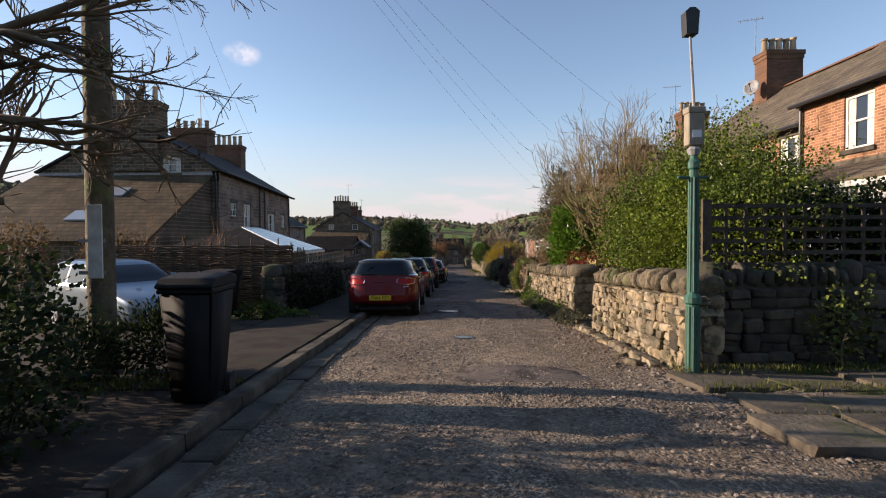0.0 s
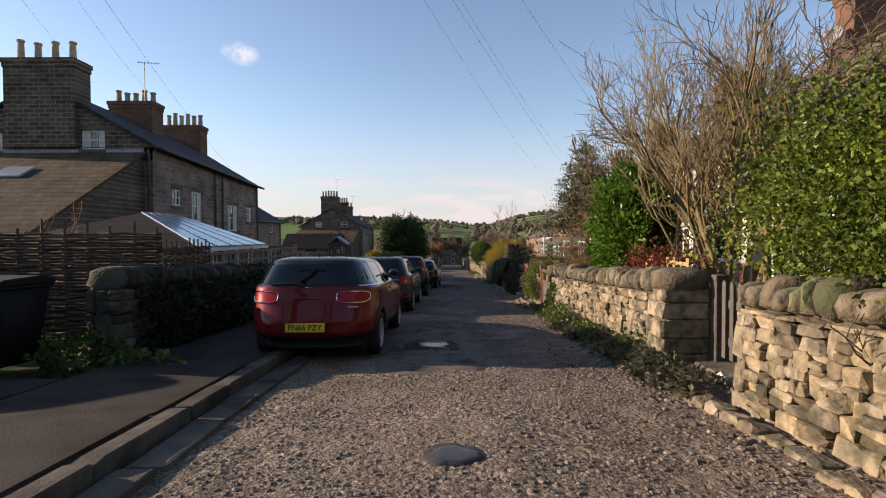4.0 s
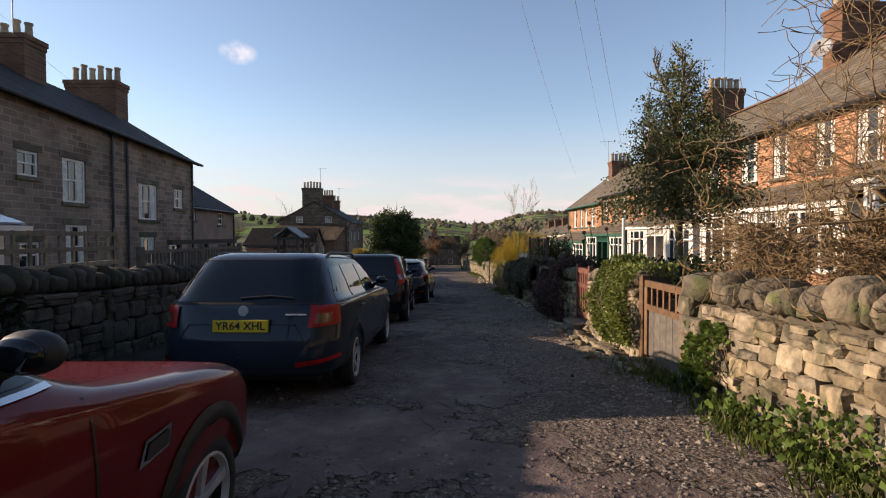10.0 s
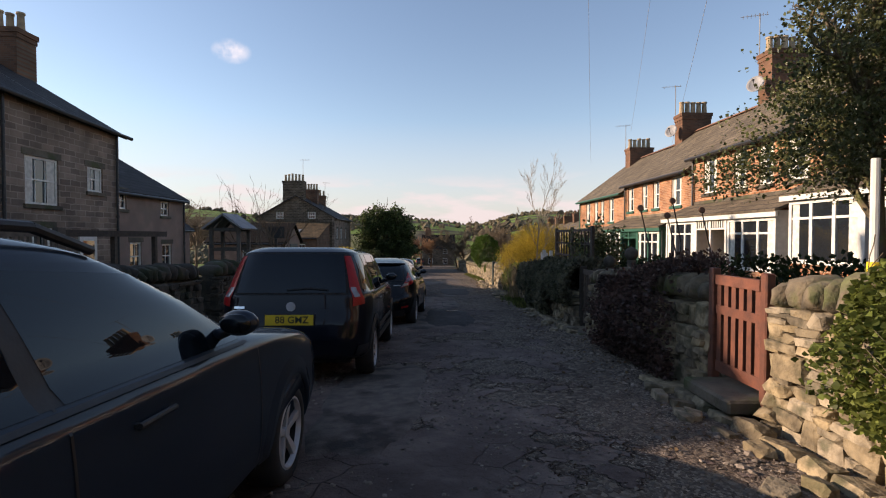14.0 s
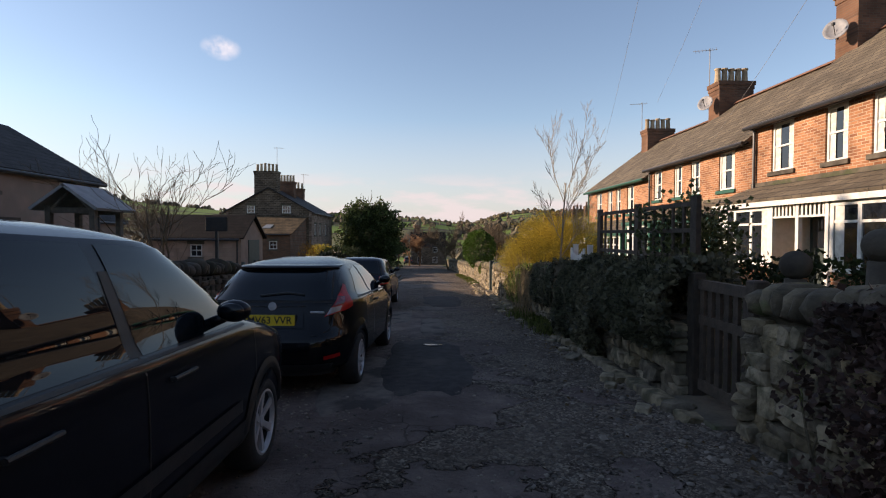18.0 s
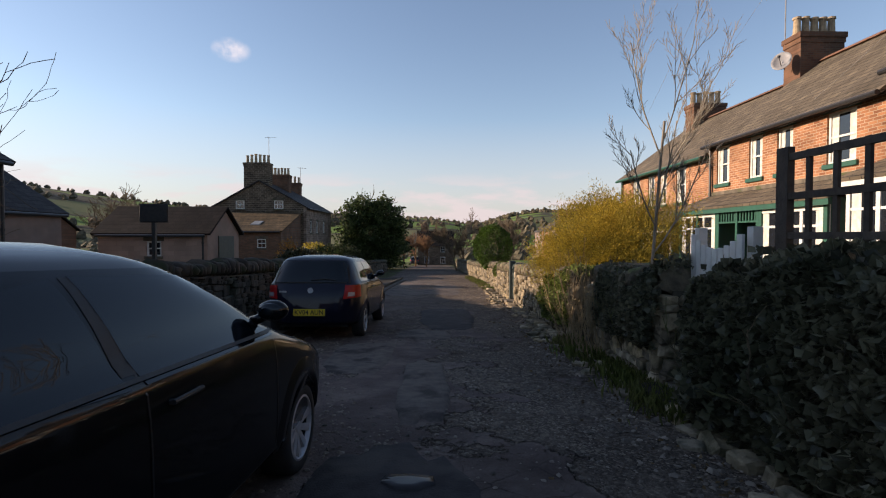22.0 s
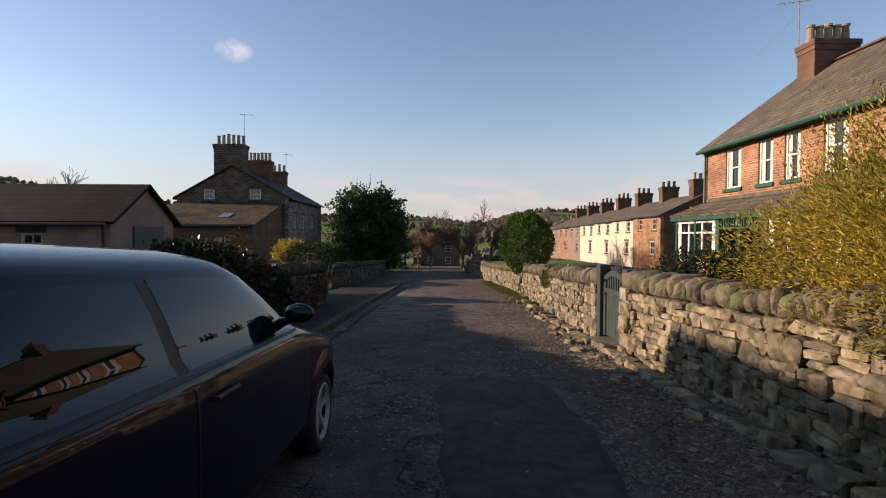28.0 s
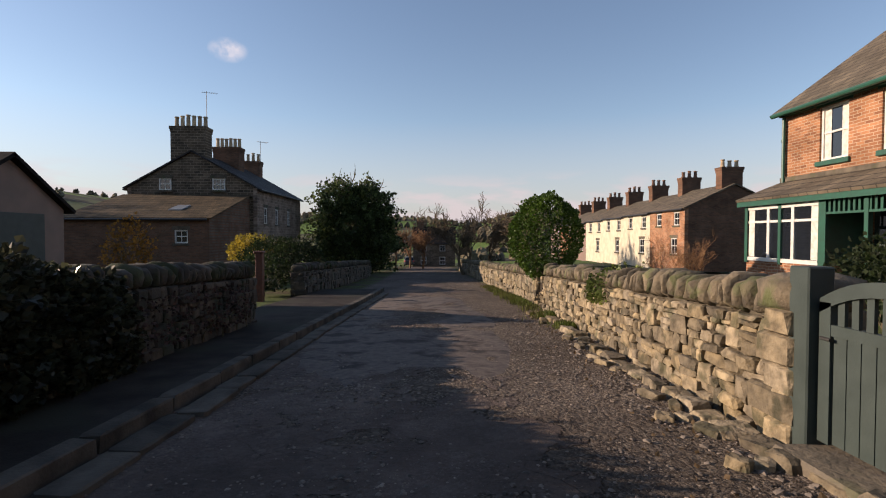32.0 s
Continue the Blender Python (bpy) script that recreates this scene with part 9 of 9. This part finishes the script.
shrub("red_barberry", "low rust-red barberry along the top of the wall", [(3.7, 12.6, 0.62, 0.45, 0.9, 0.30), (3.8, 14.0, 0.5, 0.45, 0.9, 0.32), (3.45, 13.0, 0.62, 0.35, 0.5, 0.34)], 3600, 0.04, L_RED, 24, hollow=0.0, rough=0.9, stems=14)
shrub("laurel", "glossy bright green laurel over the wall", [(3.9, 14.7, 1.25, 0.75, 0.85, 1.1), (3.6, 14.2, 0.9, 0.5, 0.6, 0.6)], 8500, 0.12, L_LAUREL, 25, aspect=0.3)
bare("twiggy_hedge", "wispy brown leafless hedge above the wall", [(3.75 + 0.25 * (i % 3), 15.3 + 0.22 * i, 0.05 - 0.01 * i, 0.2 * math.sin(i * 1.7), 0.25 * math.cos(i * 2.3), 1, 0.56, 0.011) for i in range(15)], 4, 5, M_TWIG_G, 71, 0.6, 0.68, 0.02, 0.2, "hedge")
bare("bare_tree", "slender leafless fruit tree with long twigs", [(5.1, 16.6, -0.3, -0.15, -0.1, 1, 1.9, 0.034), (6.1, 17.4, -0.3, 0.1, 0.1, 1, 2.0, 0.034), (6.7, 19.0, -0.3, -0.2, 0.1, 1, 1.9, 0.034)], 5, 4, M_TWIG_G, 81, 0.75, 0.70, 0.03, 0.2)

# -- holly tree --
ht = empty("holly_tree", pose(5.5, 23.2, terrain(5.5, 23.2)), "dark glossy holly tree with clear trunk behind the wall", "tree")
inv = ht.matrix_basis.inverted()
L = Limbs(91)
L.grow((5.5, 23.2, terrain(5.5, 23.2) - 0.1), (0, 0, 1), 4.6, 0.085, 3, 9, 0.9, 0.32, 0.03, 0.1)
L.done("trunk", M_BARK, ht).matrix_basis = inv
rh = random.Random(17)
hb = [(5.5, 23.2, 1.5, 1.3, 1.3, 0.55), (5.5, 23.2, 2.3, 1.05, 1.05, 0.6), (5.5, 23.2, 3.05, 0.8, 0.8, 0.6), (5.5, 23.2, 3.7, 0.5, 0.5, 0.55), (5.5, 23.2, 4.25, 0.24, 0.24, 0.5)]
for i in range(34):                                   # boughs that stand out of the cone, each a tuft
    t = rh.random()
    q, a_ = lerp(1.55, 0.3, t) * rh.uniform(0.75, 1.1), rh.uniform(0, math.tau)
    e_ = lerp(0.5, 0.2, t) * rh.uniform(0.7, 1.2)
    hb.append((5.5 + q * math.cos(a_), 23.2 + q * math.sin(a_), lerp(1.15, 4.3, t), e_, e_, e_ * 0.6))
leaf_mesh("crown", 36000, blobs_spot(hb, 0.12, 0.75, 3.0), 0.045, L_HOLLY, ht, "", 92).matrix_basis = inv


# -- ivy and climbers on walls --
def wall_spot(y0, y1, z0, z1, xf, depth=0.12, out=-1, top=True, fray=0.25):
    def spot(r):
        while True:
            y = r.uniform(y0, y1)
            u = r.random()
            e = min(1.0, min(y - y0, y1 - y) / fray)
            if noise.noise((y * 1.6, u * 3.0, 1.7)) * 0.9 + 0.55 * e - 0.25 * (1 - u) > r.uniform(-0.35, 0.2):
                break
        z1_ = z1 * (0.92 + 0.22 * noise.noise((y * 0.8, 3.3, 8)) + 0.1 * noise.noise((y * 2.7, 1.3, 2)))
        zz = lane(y) + lerp(z0, z1_, u)
        bulge = depth * (0.3 + 0.7 * math.sin(math.pi * min(1, u * 0.9 + 0.15))) * (1 + 0.6 * noise.noise((y * 2.0, u * 3, 5)))
        if top and r.random() < 0.3:
            return (xf(y) - out * r.uniform(0, 0.5), y, lane(y) + z1_ + r.uniform(-0.10, 0.08)), (0.2 * out, 0, 1)
        return (xf(y) + out * bulge * r.uniform(0.4, 1.0), y, zz), (out, r.uniform(-0.3, 0.3), 0.1)
    return spot


def climber(name, label, n, spot, size, mat, seed, at, category="climber", aspect=0.5):
    root = empty(name, pose(*at), label, category)
    leaf_mesh("foliage", n, spot, size, mat, root, "", seed, aspect, -0.1).matrix_basis = root.matrix_basis.inverted()
    for i in range(5):
        L = Limbs(seed + 7 * i)
        (x, y, z), o = spot(L.r)
        L.grow((x - 0.1 * o[0], y, lane(y) + 0.02), (0.1 * o[0], L.r.gauss(0, 0.3), 1), min(0.9, 0.75 * (z - lane(y)) + 0.08), 0.012, 2, 3, 0.5, 0.6)
        L.done("creeper_stem", M_BARK, root).matrix_basis = root.matrix_basis.inverted()
    return root


climber("ivy", "bright sunlit ivy hanging over the wall and gatepost", 10000, wall_spot(19.05, 20.6, 0.16, 1.3, rwall_x, 0.30, fray=0.7), 0.045, L_IVYL, 101, (3.0, 20.1, lane(20)), "ivy")
climber("ivy", "straggling ivy on the sunlit wall", 700, wall_spot(17.0, 17.7, 0.1, 0.8, rwall_x, 0.12, top=False), 0.06, L_WEED, 102, (3.0, 17.3, lane(17)), "ivy")
climber("cotoneaster", "dense dark red-leaved cotoneaster covering the wall", 11000, wall_spot(22.75, 25.4, 0.03, 1.28, rwall_x, 0.36, fray=1.0), 0.045, L_PURPLE, 103, (3.1, 24.3, lane(24)), "shrub")
climber("ivy_hedge", "clipped dark ivy hedge in shade", 30000, wall_spot(27.15, 31.2, 0.45, 1.28, rwall_x, 0.22), 0.07, L_IVY, 104, (3.3, 29.5, lane(29)), "hedge")
climber("ivy_hedge", "dark ivy hanging to the ground at the hedge's end", 9000, wall_spot(28.9, 31.2, 0.03, 1.2, rwall_x, 0.28, top=False), 0.07, L_IVY, 105, (3.3, 30.5, lane(30)), "hedge")
shrub("ivy_hedge", "thick top of the ivy hedge", [(3.75, 28.5, lane(28.5) + 0.95, 0.45, 1.0, 0.4), (3.75, 30.3, lane(30.3) + 0.95, 0.45, 1.1, 0.4)], 9000, 0.07, L_IVY, 106, category="hedge")
shrub("evergreen_shrub", "dark evergreen shrub grown through the trellis", [(4.1, 28.75, lane(28.7) + 1.45, 0.5, 0.6, 0.6)], 3600, 0.06, L_HOLLY, 107, hollow=0.1, rough=0.8)
climber("ivy", "dark ivy on the low wall beside the step", 9000, wall_spot(31.9, 33.75, 0.42, 1.25, rwall_x, 0.14), 0.06, L_IVY, 108, (3.4, 33.6, lane(33)), "ivy")
climber("ivy", "sunlit ivy under the golden shrub", 5000, wall_spot(35.2, 37.0, 0.2, 1.1, rwall_x, 0.24), 0.06, L_IVYL, 109, (3.4, 36, lane(36)), "ivy")
climber("ivy", "patch of yellow-green ivy on the wall top", 700, wall_spot(46.6, 47.6, 0.6, 1.2, rwall_x, 0.12), 0.05, L_IVYL, 110, (3.5, 47, lane(47)), "ivy")
shrub("golden_shrub", "big golden-yellow feathery shrub over the wall", [(4.3, 37.6, -0.35, 1.05, 1.5, 0.95), (4.4, 36.3, -0.25, 1.0, 1.0, 0.95), (4.6, 38.9, -0.45, 1.0, 1.0, 0.85), (3.8, 36.9, -0.6, 0.75, 1.1, 0.7), (5.1, 36.9, 0.0, 0.9, 1.2, 0.85), (4.4, 37.3, 0.35, 0.8, 1.0, 0.55)], 140000, 0.045, L_YELLOW, 111, aspect=0.15, hollow=0.4, rough=0.7, upright=0.55)
bare("birch_sapling", "slim leafless young tree behind the hedge", [(3.60, 33.08, lane(33), -0.03, 0.0, 1, 2.9, 0.026)], 4, 6, M_TWIG_P, 121, 0.6, 0.44, 0.12, 0.035, first=0.42, rmin=0.0022)
M_STRAW = surf("dry_straw", (0.30, 0.215, 0.115), (0.17, 0.12, 0.065), 5, 0.9, 0, 30)
bare("dry_stalks", "clump of tall dry stalks against the wall", [(rwall_x(33.8) - 0.06 - 0.3 * ((i * 7) % 9) / 9, 33.35 + 0.031 * i, lane(33.5) - 0.08, -0.12 + 0.2 * math.sin(i * 3.1), 0.16 * math.cos(i * 1.9), 1, 0.85 + 0.4 * ((i * 5) % 7) / 7, 0.006) for i in range(48)], 1, 3, M_STRAW, 131, 0.28, 0.42, 0.02, 0.07, "stalks", rmin=0.0028)
shrub("topiary_bush", "rounded clipped green bush behind the far wall", [(4.15, 53.3, -0.62, 0.98, 0.98, 1.15)], 11000, 0.07, L_BUSHG, 141, hollow=0.75, rough=0.12)
shrub("low_hedge", "low dark clipped hedge in front of the end house", [(6.0 + 0.9 * i, 44.6 + 0.7 * i, -1.05, 0.7, 0.7, 0.45) for i in range(5)], 9000, 0.06, L_DARK, 142, category="hedge")
shrub("low_hedge", "low dark clipped hedge before the white porch", [(4.7 + 0.1 * i, 19.5 + 1.7 * i, lane(19.5 + 1.7 * i) + 0.95, 0.5, 1.0, 0.4) for i in range(9)], 14000, 0.06, L_DARK, 143, category="hedge")
bare("bare_shrub", "rusty leafless shrub before the far terrace", [(9.5 + 0.5 * i, 58 + 0.6 * (i % 3), -2.6, 0.2 * math.sin(i), 0.2 * math.cos(i), 1, 1.0, 0.03) for i in range(6)], 4, 4, M_TWIG_R, 151, category="shrub")

# leaves in the darkened ivy colour, which carries this wall's shade
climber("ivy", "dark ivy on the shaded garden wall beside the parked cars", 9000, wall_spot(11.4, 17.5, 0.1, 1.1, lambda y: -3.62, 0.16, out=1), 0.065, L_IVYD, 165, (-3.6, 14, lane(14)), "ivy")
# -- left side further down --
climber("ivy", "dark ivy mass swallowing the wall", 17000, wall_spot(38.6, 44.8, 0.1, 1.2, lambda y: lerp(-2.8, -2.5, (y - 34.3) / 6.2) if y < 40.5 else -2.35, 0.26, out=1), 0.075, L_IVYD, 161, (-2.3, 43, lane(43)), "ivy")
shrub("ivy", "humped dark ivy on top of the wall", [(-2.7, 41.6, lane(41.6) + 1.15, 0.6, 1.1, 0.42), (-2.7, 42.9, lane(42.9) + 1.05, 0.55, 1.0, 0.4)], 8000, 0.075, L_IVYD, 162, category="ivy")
climber("climber", "russet climber hanging on the shaded wall", 1100, wall_spot(44.6, 48.4, 0.2, 1.0, lambda y: -2.35, 0.2, out=1), 0.05, L_PURPLE, 163, (-2.3, 46.5, lane(46)))
bare("bare_sapling", "thin leafless saplings behind the dark wall", [(-3.85 - 0.2 * i, 31.6 + 0.55 * i, lane(33) - 0.1, 0.10 * (2 - i), 0.02, 1, 2.5, 0.022) for i in range(5)], 3, 4, M_TWIG, 171, 0.55, 0.6, 0.08)
ot = bare("autumn_sapling", "small tree with orange autumn leaves", [(-5.6, 50.6, lane(50) - 0.2, 0, 0, 1, 1.5, 0.035)], 3, 5, M_TWIG, 181, 0.5, 0.6)
leaf_mesh("leaves", 900, blobs_spot([(-5.6, 50.6, -0.95, 0.5, 0.5, 0.75)], 0.2), 0.07, L_ORANGE, ot, "", 182).matrix_basis = ot.matrix_basis.inverted()
shrub("shrub", "dark garden shrubs beyond the far wall", [(-4.6, 60.5, -1.6, 1.2, 1.6, 0.9), (-6.2, 62.5, -1.6, 1.3, 1.5, 0.9), (-5.0, 57.5, -1.9, 0.9, 1.0, 0.7)], 9000, 0.1, L_DARK, 191)
shrub("shrub", "yellow-green evergreen garden shrub", [(-7.4, 63.5, -1.3, 1.1, 1.1, 0.8)], 2500, 0.1, L_YELLOW, 192)


def broad_tree(name, label, x, y, z0, blobs, n, size, mat, seed, rough=0.7):
    root = empty(name, pose(x, y, z0), label, "tree")
    inv = root.matrix_basis.inverted()
    L = Limbs(seed)
    top = max(b[2] + b[5] for b in blobs)
    L.grow((x, y, z0 - 0.2), (0, 0, 1), (top - z0) * 0.7, 0.28, 3, 6, 0.8, 0.5, 0.06, 0.08)
    L.done("trunk", M_BARK, root).matrix_basis = inv
    leaf_mesh("crown", n, blobs_spot(blobs, 0.5, rough, seed), size, mat, root, "", seed).matrix_basis = inv
    return root


broad_tree("evergreen_tree", "tall dark green evergreen tree beside the lane", -5.6, 84, -4.2, [(-5.6, 84, 0.2, 3.2, 3.0, 3.2), (-6.9, 84, 2.4, 2.0, 2.0, 1.8), (-4.4, 84, 2.2, 1.9, 2.0, 1.7), (-5.6, 83, -2.2, 3.4, 2.6, 1.8), (-3.4, 84.5, -0.6, 1.4, 1.6, 2.0)], 34000, 0.22, L_EVERG, 201)
bare("bare_tree", "purple-brown leafless trees at the bend of the lane", [(3.6 + 1.3 * i, 78 + 3 * (i % 3), -3.8, 0.12 * (i - 2), 0, 1, 3.0, 0.12) for i in range(5)], 4, 5, M_TWIG, 211, 0.6, 0.68, 0.08, rmin=0.016)
bare("willow_tree", "brown leafless trees beyond the evergreen", [(-3.0 + 1.6 * i, 99 + 2 * (i % 2), -4.6, 0.1 * (i - 1), 0, 1, 3.0, 0.13) for i in range(3)], 4, 5, M_TWIG_R, 221, 0.6, 0.66, 0.08, rmin=0.02)
bare("bare_tree", "leafless tree behind the outbuildings", [(-22, 66, -2.8, 0.05, 0, 1, 3.2, 0.15), (-25, 70, -2.8, 0.05, 0, 1, 3.2, 0.15), (-33, 62, -2.8, 0.05, 0, 1, 3.2, 0.15)], 4, 5, M_TWIG, 231, 0.6, 0.68, 0.07, rmin=0.016)

# -- grass, weeds and fallen leaves along the edges --
def verge(name, label, n, place, size, mat, seed, aspect=0.06, upright=1.2):
    def spot(r):
        return place(r), (r.gauss(0, 0.35), r.gauss(0, 0.35), 0.8)
    return tagged(leaf_mesh(name, n, spot, size, mat, None, "", seed, aspect, upright), label, "plants", kind="stuff")


def foot(y0, y1, w, bias=0.0):
    def place(r):
        while True:
            y = r.uniform(y0, y1)
            x = rwall_x(y) - 0.02 - abs(r.gauss(bias, w))
            if noise.noise((x * 1.2, y * 0.9, 9)) > r.uniform(-0.4, 0.25):
                return x, y, lane_z(x, y) - 0.01
    return place


verge("grass", "tufts of rough grass at the foot of the walls", 4200, foot(11.2, 19.0, 0.2), 0.11, L_GRASS, 301)
verge("grass", "tufts of rough grass at the foot of the walls", 3500, foot(31.0, 35.0, 0.18), 0.15, L_GRASS, 302)
verge("grass", "green grass strip under the far wall", 5000, foot(48.5, 62.0, 0.2), 0.14, L_GRASS, 303)
verge("grass", "grass tufts along the flagstones", 2500, lambda r: (r.uniform(2.5, 7.5), r.choice((5.55, 5.5, 4.85, 4.0)) + r.gauss(0, 0.08), lane(5) + 0.03), 0.07, L_GRASS, 305)
verge("grass", "grass in front of the drive", 1600, lambda r: (r.uniform(-5.6, -1.95), 4.85 + r.gauss(0, 0.12), lane(4.85) + 0.08), 0.08, L_GRASS, 306)
shrub("weeds", "leafy green weeds sprawling from the wall's foot", [(2.8, 15.6, lane(15.6) + 0.14, 0.28, 0.6, 0.24), (2.75, 16.4, lane(16.4) + 0.1, 0.24, 0.4, 0.2), (2.65, 13.2, lane(13.2) + 0.1, 0.26, 0.9, 0.16), (2.66, 14.5, lane(14.5) + 0.08, 0.26, 0.5, 0.15), (2.75, 11.7, lane(11.7) + 0.14, 0.22, 0.4, 0.24), (2.9, 17.5, lane(17.5) + 0.08, 0.15, 0.3, 0.14)], 2000, 0.05, L_WEED, 311, hollow=0.1, category="weeds")
tagged(leaf_mesh("fallen_leaves", 5000, lambda r: (foot(5.8, 51, 0.5)(r), (r.gauss(0, 1), r.gauss(0, 1), 0.2)), 0.045, L_FALLEN, None, "", 321, 0.4, 0.0), "brown fallen leaves along the wall's foot", "leaves", kind="stuff")


climber("ivy", "dark low weeds and ivy in the shade of the wall", 7000, wall_spot(9.6, 15.2, 0.0, 0.24, rwall_x, 0.5, top=False, fray=0.5), 0.06, L_IVY, 312, (2.8, 12, lane(12)), "weeds")


# -- woods on the far slopes: one mass of small crowns --
def far_woods():
    r = random.Random(401)
    vs, fs = [], []
    n = 0
    while n < 2200:
        az, d = radians(r.uniform(-52, 40)), r.uniform(150, 980)
        x, y = d * math.sin(az), 20 + d * math.cos(az)
        dens = noise.noise((x * 0.006, y * 0.006, 2)) + (0.35 if d > 800 else 0.0) + (0.3 if 4 < math.degrees(az) < 22 else 0)
        if dens < r.uniform(0.0, 0.35) or (abs(x) < 14 and y < 170):
            continue
        n += 1
        z, h = terrain(x, y) - 1.0, r.uniform(3.5, 8) * (0.55 if d < 300 else 1)
        k = len(vs)
        w = h * r.uniform(0.35, 0.6)
        for j, (q, zz) in enumerate(((0.7, 0.12), (1.0, 0.4), (0.85, 0.7), (0.4, 0.95))):
            for i in range(6):
                a_ = i * math.tau / 6 + j * 0.5
                e_ = w * q * r.uniform(0.6, 1.25)
                vs.append((x + e_ * math.cos(a_), y + e_ * math.sin(a_), z + h * zz * r.uniform(0.85, 1.12)))
        for j in range(3):
            for i in range(6):
                a0, b0 = k + j * 6 + i, k + j * 6 + (i + 1) % 6
                fs += [(a0, b0, b0 + 6), (a0, b0 + 6, a0 + 6)]
        fs.append(tuple(k + 18 + i for i in range(6)))
    m = surf("far_woodland", (0.12, 0.095, 0.06), (0.085, 0.075, 0.045), 0.12, 0.95, 0.8, 1.2, rand="island", spread=0.45)
    tagged(poly("far_woods", vs, fs, m), "brown winter woods on the far slopes", "woods", kind="stuff")


far_woods()
